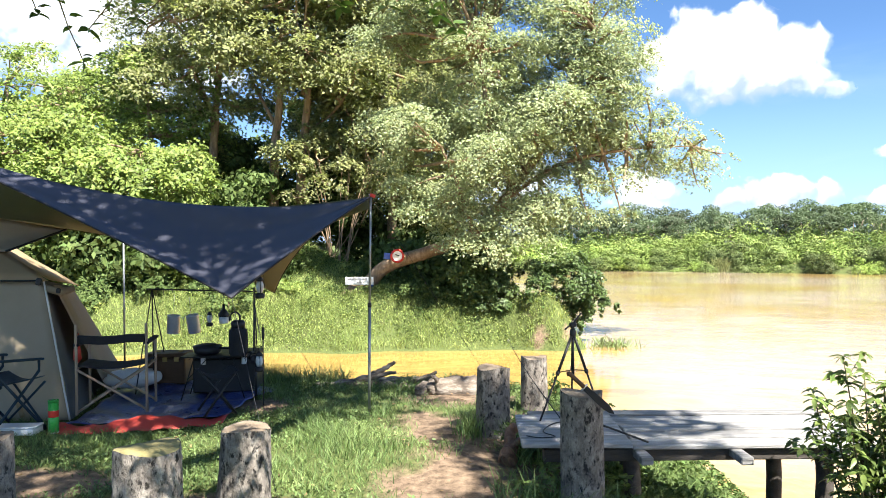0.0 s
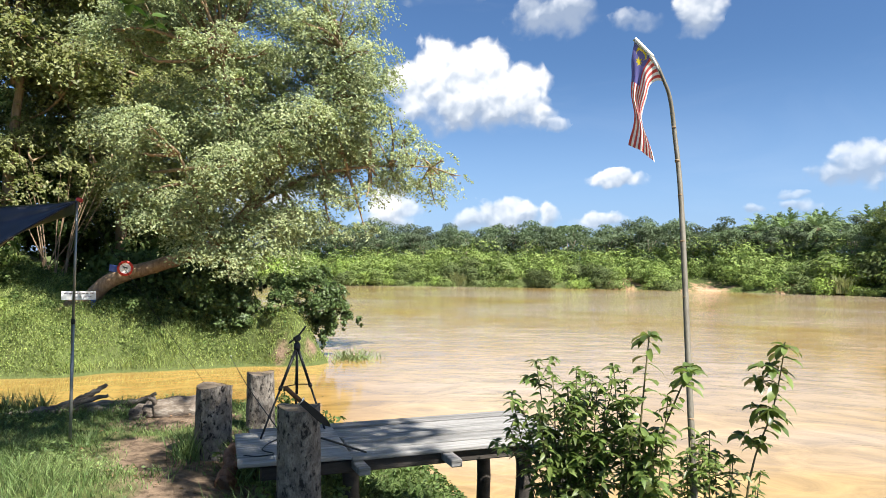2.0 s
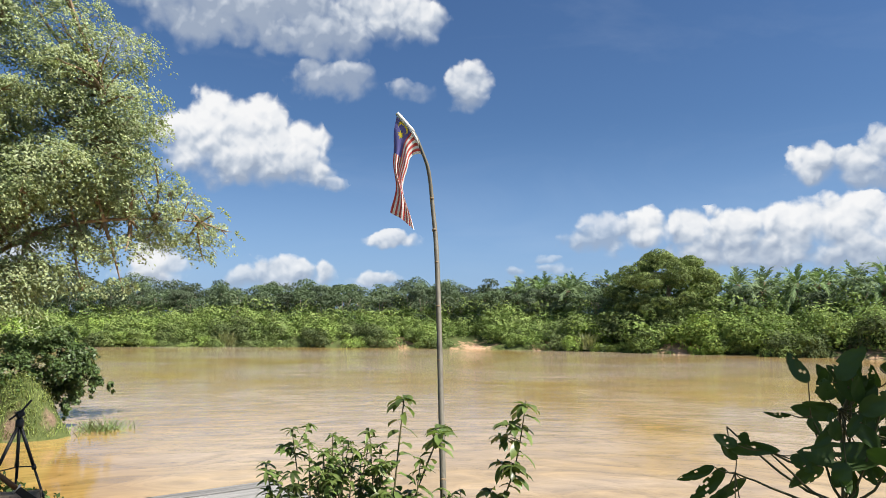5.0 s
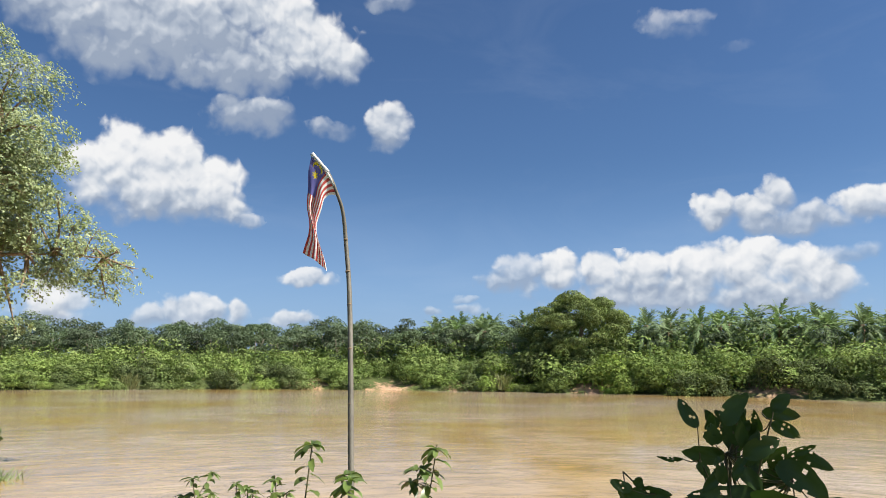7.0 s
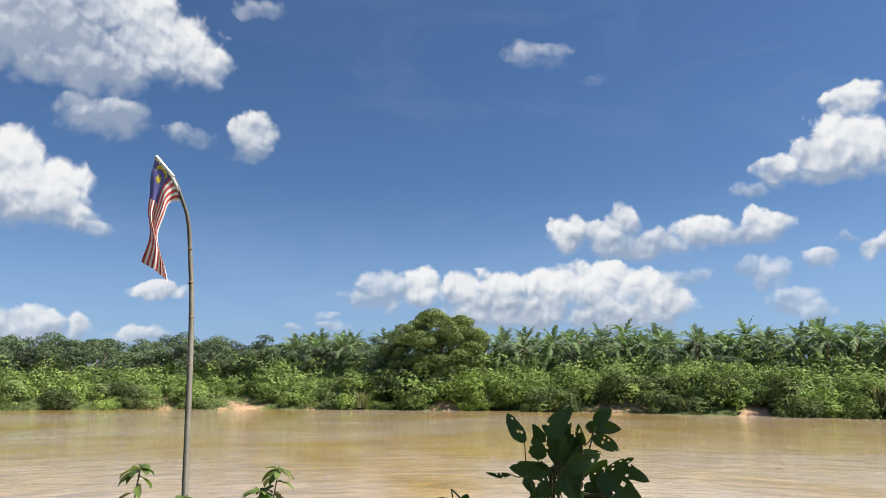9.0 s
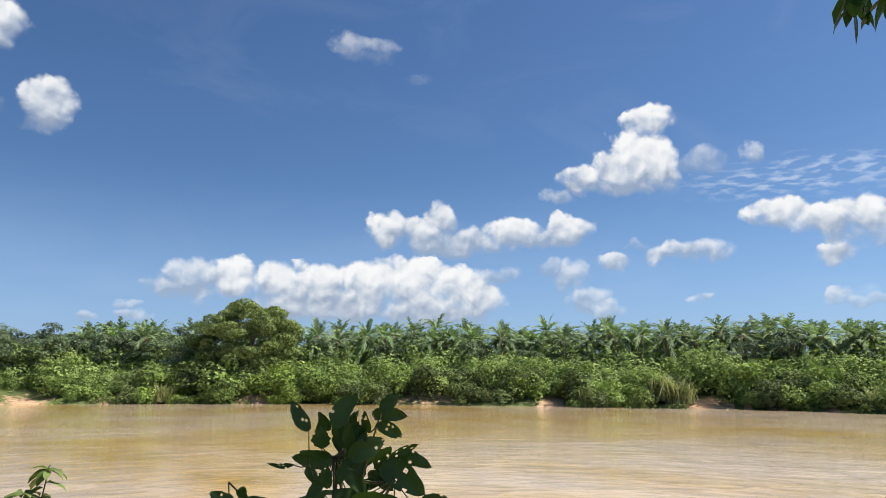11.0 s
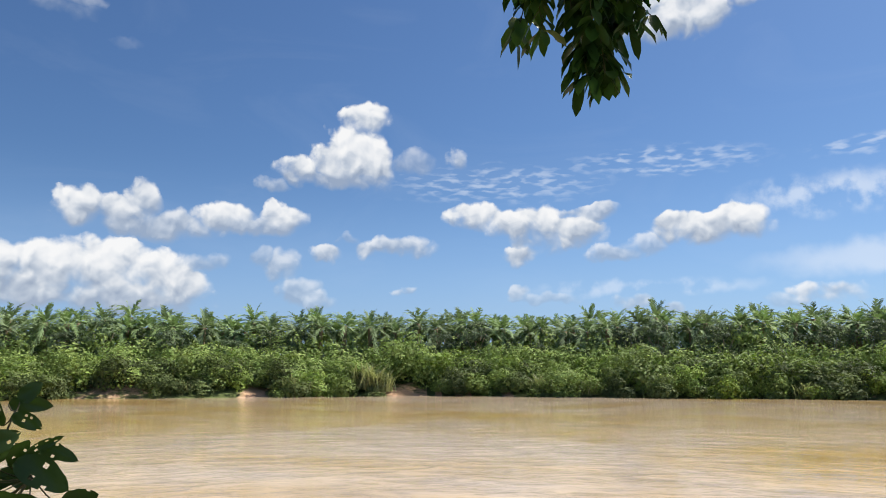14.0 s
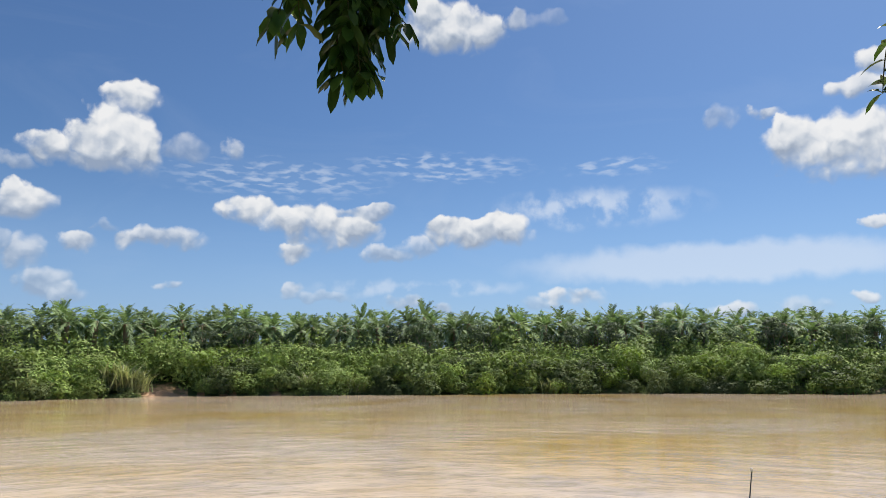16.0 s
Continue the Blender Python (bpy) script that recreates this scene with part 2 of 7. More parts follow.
    lift = math_("ADD", math_("MULTIPLY", slope, 0.8), math_("ADD", math_("MULTIPLY", white, 0.56), math_("MULTIPLY", rise, 0.62)))
    lift = math_("ADD", lift, math_("MULTIPLY", tatter, 0.35))
    ramp = node("ValToRGB", ins={0: lift})
    el_ = ramp.color_ramp.elements
    el_[0].color, el_[0].position = (0.38, 0.45, 0.57, 1), 0.0
    el_[1].color, el_[1].position = (1.0, 1.0, 1.0, 1), 0.98
    el_.new(0.36).color = (0.60, 0.66, 0.75, 1)
    el_.new(0.66).color = (0.86, 0.885, 0.92, 1)
    scaled = node("VectorMath", operation="SCALE", ins={0: sky.outputs[0], "Scale": SKY}).outputs[0]
    near = ranged(el, -2.0, 16.0, 0.5, 0.0)
    haze = node("MixRGB", ins={0: near, 1: vec("MULTIPLY", scaled, (0.72, 0.96, 1.25)), 2: (0.23, 0.345, 0.59, 1)}).outputs[0]
    streaks = node("MixRGB", ins={0: math_("MAXIMUM", math_("MAXIMUM", thin, veil), sheet), 1: haze, 2: (0.44, 0.48, 0.54, 1)}).outputs[0]
    clouds = node("VectorMath", operation="SCALE", ins={0: ramp.outputs[0], "Scale": CLOUD}).outputs[0]
    mixed = node("MixRGB", ins={0: math_("MULTIPLY", cover, 0.97), 1: streaks, 2: clouds}).outputs[0]
    back = node("Background", ins={"Color": mixed, "Strength": 1.0})
    tree.links.new(back.outputs[0], node("OutputWorld").inputs[0])


SKY, CLOUD = 0.043, 0.53
build_world()

# ---------- materials ----------
def material(name, colours, scale=6.0, rough=0.7, bump=0.3, fine=60.0, metal=0.0, vary=0.0, stretch=(1, 1, 1), specular=0.4, island=0.0, through_light=0.0, warm=(1.0, 1.0, 1.0), spot=None, tone=0.0):
    """Two scales of noise over a few colours, with relief; vary: by object; island: by loose piece."""
    m = bpy.data.materials.new(name)
    tree, node = nodes_of(m)
    co = node("TexCoord").outputs["Object"]
    co = node("Mapping", ins={"Vector": co, "Scale": stretch}).outputs[0]
    n1 = node("TexNoise", ins={"Vector": co, "Scale": scale, "Detail": 6.0, "Roughness": 0.6})
    n2 = node("TexNoise", ins={"Vector": co, "Scale": fine, "Detail": 4.0, "Roughness": 0.6})
    mix = node("Math", operation="MULTIPLY_ADD", ins={0: n2.outputs["Fac"], 1: 0.4, 2: n1.outputs["Fac"]}).outputs[0]
    fac = node("MapRange", ins={0: mix, 1: 0.42, 2: 0.98}).outputs[0]
    ramp = node("ValToRGB", ins={0: fac})
    el = ramp.color_ramp.elements
    while len(el) < len(colours):
        el.new(0.5)
    for i, c in enumerate(colours):
        el[i].position, el[i].color = i / max(1, len(colours) - 1), (*c, 1)
    colour = ramp.outputs[0]
    if spot:
        sc, lim, col = spot
        n3 = node("TexNoise", ins={"Vector": co, "Scale": sc, "Detail": 5.0, "Roughness": 0.65})
        sf = node("MapRange", ins={0: n3.outputs["Fac"], 1: lim, 2: lim + 0.1}).outputs[0]
        colour = node("MixRGB", ins={0: sf, 1: colour, 2: (*col, 1)}).outputs[0]
    rnd = None
    if island:
        rnd, amount = node("NewGeometry").outputs["Random Per Island"], island
    elif vary:
        rnd, amount = node("ObjectInfo").outputs["Random"], vary
    if rnd is not None:
        value = node("MapRange", ins={0: rnd, 1: 0.0, 2: 1.0, 3: 1 - amount, 4: 1 + amount}).outputs[0]
        hue = node("MapRange", ins={0: node("Math", operation="FRACT", ins={0: node("Math", operation="MULTIPLY", ins={0: rnd, 1: 7.31}).outputs[0]}).outputs[0], 3: 0.5 - 0.03 * amount, 4: 0.5 + 0.03 * amount}).outputs[0]
        colour = node("HueSaturation", ins={"Color": colour, "Value": value, "Hue": hue}).outputs[0]
    if tone:
        each = node("MapRange", ins={0: node("ObjectInfo").outputs["Random"], 3: 1 - tone, 4: 1 + tone}).outputs[0]
        colour = node("HueSaturation", ins={"Color": colour, "Value": each, "Saturation": node("MapRange", ins={0: each, 1: 1 - tone, 2: 1 + tone, 3: 0.85, 4: 1.1}).outputs[0]}).outputs[0]
    b = node("Bump", ins={"Strength": bump, "Distance": 0.02, "Height": mix})
    p = node("BsdfPrincipled", ins={"Base Color": colour, "Metallic": metal, "Specular IOR Level": specular, "Normal": b.outputs[0]})
    rr = node("MapRange", ins={0: mix, 1: 0.4, 2: 1.0, 3: max(0.02, rough - 0.1), 4: min(1, rough + 0.1)}).outputs[0]
    tree.links.new(rr, p.inputs["Roughness"])
    out = p.outputs[0]
    if through_light:
        warm = node("MixRGB", blend_type="MULTIPLY", ins={0: 1.0, 1: colour, 2: (*warm, 1)}).outputs[0]
        t = node("BsdfTranslucent", ins={"Color": warm})
        out = node("MixShader", ins={0: through_light, 1: out, 2: t.outputs[0]}).outputs[0]
    tree.links.new(out, node("OutputMaterial").inputs[0])
    return m


def leafy(name, dark, mid, light, island=0.45, shine=0.45, through_light=0.24, scale=1.2, specular=0.4, tone=0.0):
    return material(name, (dark, mid, light), tone=tone, scale=scale, fine=9.0, rough=shine, bump=0.05, island=island, through_light=through_light, warm=(1.1, 1.2, 0.8), specular=specular)


M = {}
M["leaf_tree"] = leafy("tree leaves", (0.148, 0.175, 0.065), (0.252, 0.27, 0.11), (0.37, 0.38, 0.175), shine=0.5, specular=0.35, through_light=0.45)
M["leaf_pale"] = leafy("pale tree leaves", (0.172, 0.215, 0.10), (0.28, 0.325, 0.16), (0.40, 0.44, 0.235), island=0.4, shine=0.5, specular=0.35, through_light=0.3)
M["leaf_wood"] = leafy("woodland leaves", (0.11, 0.165, 0.038), (0.195, 0.26, 0.06), (0.30, 0.355, 0.10), shine=0.55, specular=0.3, through_light=0.3)
# dark leaf colour, with shade beneath trees and jetty put into it
M["leaf_dark"] = leafy("dark leaves with shade in the colour", (0.055, 0.09, 0.026), (0.095, 0.14, 0.043), (0.15, 0.20, 0.07), shine=0.65, specular=0.15)
M["leaf_water"] = leafy("dark waterside leaves", (0.045, 0.08, 0.022), (0.08, 0.125, 0.036), (0.13, 0.185, 0.06), shine=0.5, specular=0.35)
M["leaf_far"] = leafy("river bank scrub leaves", (0.115, 0.17, 0.05), (0.205, 0.27, 0.082), (0.315, 0.38, 0.135), island=0.42, through_light=0.24, tone=0.5, scale=0.3, shine=0.7, specular=0.12)
M["leaf_far_mid"] = leafy("darker scrub leaves", (0.09, 0.135, 0.034), (0.155, 0.21, 0.052), (0.24, 0.30, 0.085), island=0.42, through_light=0.24, tone=0.5, scale=0.3, shine=0.7, specular=0.12)
M["leaf_round"] = leafy("dome tree leaves", (0.11, 0.15, 0.055), (0.185, 0.235, 0.08), (0.27, 0.32, 0.12), scale=0.2, shine=0.75, specular=0.15)
# greyed towards blue to put haze over the river into the colour
M["leaf_far_dark"] = leafy("far tree leaves greyed for haze", (0.085, 0.12, 0.065), (0.13, 0.17, 0.095), (0.19, 0.235, 0.13), island=0.35, tone=0.3, scale=0.2, shine=0.75, specular=0.15)
M["leaf_palm"] = leafy("oil palm fronds", (0.10, 0.15, 0.065), (0.175, 0.24, 0.108), (0.265, 0.335, 0.16), island=0.3, tone=0.2, shine=0.7, specular=0.12, through_light=0.2)
M["leaf_bush"] = leafy("bush leaves", (0.088, 0.136, 0.035), (0.158, 0.215, 0.06), (0.262, 0.318, 0.11), island=0.5, shine=0.4, through_light=0.4, specular=0.5)
# dark because the shade of the tree overhead is put into the colour
M["leaf_near"] = leafy("near leaves darkened for shade", (0.028, 0.06, 0.012), (0.05, 0.10, 0.02), (0.085, 0.15, 0.03), island=0.4, shine=0.38, through_light=0.2)
M["grass"] = leafy("grass blades", (0.08, 0.13, 0.04), (0.14, 0.205, 0.066), (0.25, 0.32, 0.12), island=0.5, shine=0.6)
M["grass_far"] = leafy("bank grass", (0.13, 0.18, 0.05), (0.25, 0.31, 0.095), (0.39, 0.43, 0.17), island=0.45, shine=0.7, scale=0.55, specular=0.2)
M["reed"] = leafy("pale reeds", (0.16, 0.18, 0.07), (0.27, 0.29, 0.13), (0.40, 0.40, 0.22), shine=0.6)
M["bark"] = material("bark", ((0.11, 0.07, 0.045), (0.26, 0.18, 0.11), (0.40, 0.30, 0.20)), scale=3, fine=22, rough=0.9, bump=0.9, stretch=(3, 3, 0.6))
M["bark_pale"] = material("pale bark", ((0.22, 0.17, 0.12), (0.36, 0.29, 0.21), (0.5, 0.42, 0.33)), scale=3, fine=22, rough=0.9, bump=0.7, stretch=(3, 3, 0.6))
M["twig"] = material("green twigs", ((0.08, 0.07, 0.03), (0.14, 0.12, 0.05)), scale=10, rough=0.7)
M["stump"] = material("weathered stump bark", ((0.05, 0.04, 0.033), (0.225, 0.195, 0.165), (0.43, 0.39, 0.33)), scale=20, fine=90, rough=0.95, bump=1.0, stretch=(1, 1, 0.6), vary=0.15, spot=(30, 0.525, (0.026, 0.022, 0.019)))
M["stump_top"] = material("sawn stump top", ((0.09, 0.065, 0.045), (0.19, 0.145, 0.10), (0.29, 0.235, 0.17)), scale=9, fine=70, rough=0.9, bump=0.5)
M["plank"] = material("weathered grey deck boards", ((0.105, 0.10, 0.092), (0.245, 0.238, 0.228), (0.40, 0.393, 0.38)), scale=3, fine=30, rough=0.85, bump=0.6, stretch=(0.6, 9, 9), vary=0.28)
# the dark of shade below the boards is put into this timber colour
M["beam"] = material("timber coloured dark for shade", ((0.025, 0.021, 0.018), (0.055, 0.047, 0.04), (0.09, 0.078, 0.066)), scale=3, fine=30, rough=0.85, bump=0.5, stretch=(1, 6, 6))


def ground_material():
    m = bpy.data.materials.new("grassy earth")
    tree, node = nodes_of(m)
    co = node("TexCoord").outputs["Object"]
    n1 = node("TexNoise", ins={"Vector": co, "Scale": 0.9, "Detail": 8.0, "Roughness": 0.65})
    n2 = node("TexNoise", ins={"Vector": co, "Scale": 14.0, "Detail": 6.0, "Roughness": 0.7})
    earth = node("ValToRGB", ins={0: n2.outputs["Fac"]})
    earth.color_ramp.elements[0].color, earth.color_ramp.elements[1].color = (0.075, 0.052, 0.035, 1), (0.31, 0.222, 0.15, 1)
    earth.color_ramp.elements[0].position, earth.color_ramp.elements[1].position = 0.3, 0.7
    green = node("ValToRGB", ins={0: n2.outputs["Fac"]})
    green.color_ramp.elements[0].color, green.color_ramp.elements[1].color = (0.045, 0.065, 0.02, 1), (0.14, 0.165, 0.055, 1)
    green.color_ramp.elements[0].position, green.color_ramp.elements[1].position = 0.3, 0.7
    clay = node("ValToRGB", ins={0: n2.outputs["Fac"]})
    clay.color_ramp.elements[0].color, clay.color_ramp.elements[1].color = (0.30, 0.16, 0.085, 1), (0.60, 0.40, 0.26, 1)
    clay.color_ramp.elements[0].position, clay.color_ramp.elements[1].position = 0.3, 0.65
    raw = node("Attribute", attribute_name="clay").outputs["Fac"]
    dirt = node("MixRGB", ins={0: raw, 1: earth.outputs[0], 2: clay.outputs[0]}).outputs[0]
    mask = node("Attribute", attribute_name="bare").outputs["Fac"]
    worn = node("Math", operation="MULTIPLY_ADD", ins={0: mask, 1: 0.6, 2: n1.outputs["Fac"]}).outputs[0]
    f = node("MapRange", ins={0: worn, 1: 0.62, 2: 0.80}).outputs[0]
    c = node("MixRGB", ins={0: f, 1: green.outputs[0], 2: dirt}).outputs[0]
    b = node("Bump", ins={"Strength": 0.7, "Distance": 0.05, "Height": n2.outputs["Fac"]})
    p = node("BsdfPrincipled", ins={"Base Color": c, "Roughness": 0.95, "Specular IOR Level": 0.15, "Normal": b.outputs[0]})
    tree.links.new(p.outputs[0], node("OutputMaterial").inputs[0])
    return m


def water_material():
    m = bpy.data.materials.new("muddy river water")
    tree, node = nodes_of(m)
    co = node("TexCoord").outputs["Object"]
    n0 = node("TexNoise", ins={"Vector": co, "Scale": 0.045, "Detail": 5.0, "Roughness": 0.6, "Distortion": 0.8})
    sep = node("SeparateXYZ", ins={0: co})
    # ripples drawn out along the current, which bends round this point of the bank
    turn = node("Math", operation="ARCTAN2", ins={0: sep.outputs[0], 1: sep.outputs[1]}).outputs[0]
    reach = node("VectorMath", operation="LENGTH", ins={0: co}).outputs["Value"]
    along = node("CombineXYZ", ins={0: reach, 1: node("Math", operation="MULTIPLY", ins={0: turn, 1: 9.0}).outputs[0], 2: 0.0}).outputs[0]
    n1 = node("TexNoise", ins={"Vector": along, "Scale": 1.3, "Detail": 5.0, "Roughness": 0.6, "Distortion": 0.5})
    n2 = node("TexNoise", ins={"Vector": along, "Scale": 4.5, "Detail": 4.0, "Roughness": 0.6, "Distortion": 0.3})
    open_ = node("MapRange", interpolation_type="SMOOTHSTEP", ins={0: sep.outputs[0], 1: 2.5, 2: 7.5, 3: 0.0, 4: 1.0}).outputs[0]
    inner = node("MapRange", interpolation_type="SMOOTHSTEP", ins={0: sep.outputs[1], 1: 6.5, 2: 10.5, 3: 1.0, 4: 0.0}).outputs[0]
    open_ = node("Math", operation="MAXIMUM", ins={0: open_, 1: inner}).outputs[0]
    silt = node("ValToRGB", ins={0: n0.outputs["Fac"]})
    silt.color_ramp.elements[0].color, silt.color_ramp.elements[1].color = (0.412, 0.272, 0.102, 1), (0.455, 0.358, 0.258, 1)
    silt.color_ramp.elements[0].position, silt.color_ramp.elements[1].position = 0.37, 0.61
    tone = node("MixRGB", ins={0: open_, 1: (0.37, 0.225, 0.065, 1), 2: silt.outputs[0]}).outputs[0]
    # streaks of silt and foam, with glints off ripples put into the colour
    n3 = node("TexNoise", ins={"Vector": along, "Scale": 1.0, "Detail": 5.0, "Roughness": 0.65, "Distortion": 1.2})
    thick = node("MapRange", ins={0: n3.outputs["Fac"], 1: 0.36, 2: 0.70, 3: 0.79, 4: 1.30}).outputs[0]
    tone = node("HueSaturation", ins={"Color": tone, "Value": thick}).outputs[0]
    # sharp little crests among the swell
    fold = node("Math", operation="ABSOLUTE", ins={0: node("Math", operation="SUBTRACT", ins={0: n3.outputs["Fac"], 1: 0.5}).outputs[0]}).outputs[0]
    h = node("Math", operation="MULTIPLY_ADD", ins={0: n2.outputs["Fac"], 1: 0.35, 2: n1.outputs["Fac"]}).outputs[0]
    h = node("Math", operation="MULTIPLY_ADD", ins={0: fold, 1: -1.1, 2: h}).outputs[0]
    # the sheltered creek lies calm; the river is ruffled in patches
    patch = node("MapRange", ins={0: n0.outputs["Fac"], 1: 0.36, 2: 0.66, 3: 0.13, 4: 0.40}).outputs[0]
    force = node("MapRange", ins={0: open_, 3: 0.12, 4: 1.0}).outputs[0]
    b = node("Bump", ins={"Strength": node("Math", operation="MULTIPLY", ins={0: patch, 1: force}).outputs[0], "Distance": 0.07, "Height": h})
    p = node("BsdfPrincipled", ins={"Base Color": tone, "Roughness": 0.05, "IOR": 1.42, "Specular IOR Level": 0.55, "Normal": b.outputs[0]})
    tree.links.new(p.outputs[0], node("OutputMaterial").inputs[0])
    return m


M["ground"], M["water"] = ground_material(), water_material()


# ---------- mesh helpers ----------
def mesh_object(name, verts, faces, mat, parent=None, smooth=False):
    me = bpy.data.meshes.new(name)
    me.from_pydata([tuple(v) for v in verts], [], [tuple(f) for f in faces])
    me.materials.append(mat)
    if smooth:
        me.polygons.foreach_set("use_smooth", [True] * len(me.polygons))
    me.update()
    ob = new(name, me)
    ob.parent = parent
    return ob


def part(name, bm, mat, parent=None, label="", smooth=False):
    me = bpy.data.meshes.new(name)
    if smooth:
        for f in bm.faces:
            f.smooth = True
    bm.to_mesh(me)
    bm.free()
    me.materials.append(mat)
    ob = new(name, me)
    ob.parent = parent
    if label:
        ob["label"] = label
    return ob


def thing(name, label, category, at=(0, 0, 0), turn=0.0, group=""):
    ob = new(name)
    ob.matrix_world = pose(*at, 0, 0, turn)
    return tagged(ob, label, category, group)


def box(size, at=(0, 0, 0), rot=(0, 0, 0), bevel=0.0, bm=None):
    bm = bm or bmesh.new()
    made = bmesh.ops.create_cube(bm, size=1.0, matrix=pose(*at, *rot) @ Matrix.Diagonal((*size, 1)))
    if bevel:
        edges = list({e for v in made["verts"] for e in v.link_edges})
        bmesh.ops.bevel(bm, geom=edges, offset=bevel, segments=1, affect="EDGES")
    return bm


def rod(points, radius, sides=8, bm=None, taper=None, cap=True):
    """A round bar along points; taper: the radius at its end."""
    bm = bm or bmesh.new()
    pts = [Vector(p) for p in points]
    rings, n = [], len(pts)
    for i, p in enumerate(pts):
        d = (pts[min(i + 1, n - 1)] - pts[max(i - 1, 0)]).normalized()
        u = d.cross(Vector((0, 0, 1)) if abs(d.z) < 0.9 else Vector((1, 0, 0))).normalized()
        w = d.cross(u)
        r = radius if taper is None else radius + (taper - radius) * i / max(1, n - 1)
        rings.append([bm.verts.new(p + (u * math.cos(a) + w * math.sin(a)) * r) for a in [2 * math.pi * k / sides for k in range(sides)]])
    for a, b in zip(rings, rings[1:]):
        for k in range(sides):
            bm.faces.new((a[k], a[(k + 1) % sides], b[(k + 1) % sides], b[k])).smooth = True
    if cap:
        bm.faces.new(list(reversed(rings[0])))
        bm.faces.new(rings[-1])
    bmesh.ops.recalc_face_normals(bm, faces=bm.faces)
    return bm


def lathe(profile, sides=20, at=(0, 0, 0), bm=None):
    """Turned shape from (radius, z) pairs, bottom to top."""
    bm = bm or bmesh.new()
    rings = [[bm.verts.new((at[0] + r * math.cos(a), at[1] + r * math.sin(a), at[2] + z)) for a in [2 * math.pi * k / sides for k in range(sides)]] for r, z in profile]
    for a, b in zip(rings, rings[1:]):
        for k in range(sides):
            bm.faces.new((a[k], a[(k + 1) % sides], b[(k + 1) % sides], b[k])).smooth = True
    bm.faces.new(list(reversed(rings[0])))
    bm.faces.new(rings[-1])
    return bm


RNG = np.random.default_rng(5)


def leaf_arrays(centres, size, up=None, spread=0.9, aspect=0.45, jitter=0.35, fold=0.18, rng=RNG):
    """Folded four-cornered leaves at centres: vertices and faces as arrays."""
    n = len(centres)
    nrm = rng.normal(size=(n, 3)) * spread + (np.array([0, 0, 1.0]) if up is None else up)
    nrm /= np.linalg.norm(nrm, axis=1, keepdims=True) + 1e-9
    t = rng.normal(size=(n, 3))
    t -= nrm * (t * nrm).sum(1, keepdims=True)
    t /= np.linalg.norm(t, axis=1, keepdims=True) + 1e-9
    b = np.cross(nrm, t)
    s = (size * (1 + rng.uniform(-jitter, jitter, n)))[:, None]
    v = np.empty((n, 4, 3))
    v[:, 0] = centres - t * s * 0.5
    v[:, 1] = centres + b * s * aspect * 0.5 + nrm * s * fold
    v[:, 2] = centres + t * s * 0.5
    v[:, 3] = centres - b * s * aspect * 0.5 + nrm * s * fold
    return v.reshape(-1, 3)


def quads_object(name, v, mat, parent=None):
    me = bpy.data.meshes.new(name)
    n = len(v) // 4
    me.vertices.add(len(v))
    me.vertices.foreach_set("co", np.ascontiguousarray(v, dtype=np.float32).ravel())
    me.loops.add(4 * n)
    me.loops.foreach_set("vertex_index", np.arange(4 * n, dtype=np.int32))
    me.polygons.add(n)
    me.polygons.foreach_set("loop_start", np.arange(0, 4 * n, 4, dtype=np.int32))
    me.materials.append(mat)
    me.update(calc_edges=True)
    ob = new(name, me)
    ob.parent = parent
    return ob


def tiny_leaves(name, centres, size, up, mat, parent=None, rng=RNG, spread=0.5):
    """Three-cornered leaves for foliage far off: vertices alone, or an object if a name is given."""
    n = len(centres)
    nrm = rng.normal(size=(n, 3)) * spread + up
    nrm /= np.linalg.norm(nrm, axis=1, keepdims=True) + 1e-9
    t = np.cross(nrm, rng.normal(size=(n, 3)))
    t /= np.linalg.norm(t, axis=1, keepdims=True) + 1e-9
    b = np.cross(nrm, t)
    s = (size * rng.uniform(0.65, 1.35, n))[:, None]
    v = np.stack([centres - t * s * 0.5 - b * s * 0.28, centres - t * s * 0.3 + b * s * 0.34, centres + t * s * 0.6], 1).reshape(-1, 3)
    return v if name is None else triangles_object(name, v, mat, parent)


def triangles_object(name, v, mat, parent=None):
    me = bpy.data.meshes.new(name)
    n = len(v) // 3
    me.vertices.add(len(v))
    me.vertices.foreach_set("co", np.ascontiguousarray(v, dtype=np.float32).ravel())
    me.loops.add(3 * n)
    me.loops.foreach_set("vertex_index", np.arange(3 * n, dtype=np.int32))
    me.polygons.add(n)
    me.polygons.foreach_set("loop_start", np.arange(0, 3 * n, 3, dtype=np.int32))
    me.materials.append(mat)
    me.update(calc_edges=True)
    ob = new(name, me)
    ob.parent = parent
    return ob


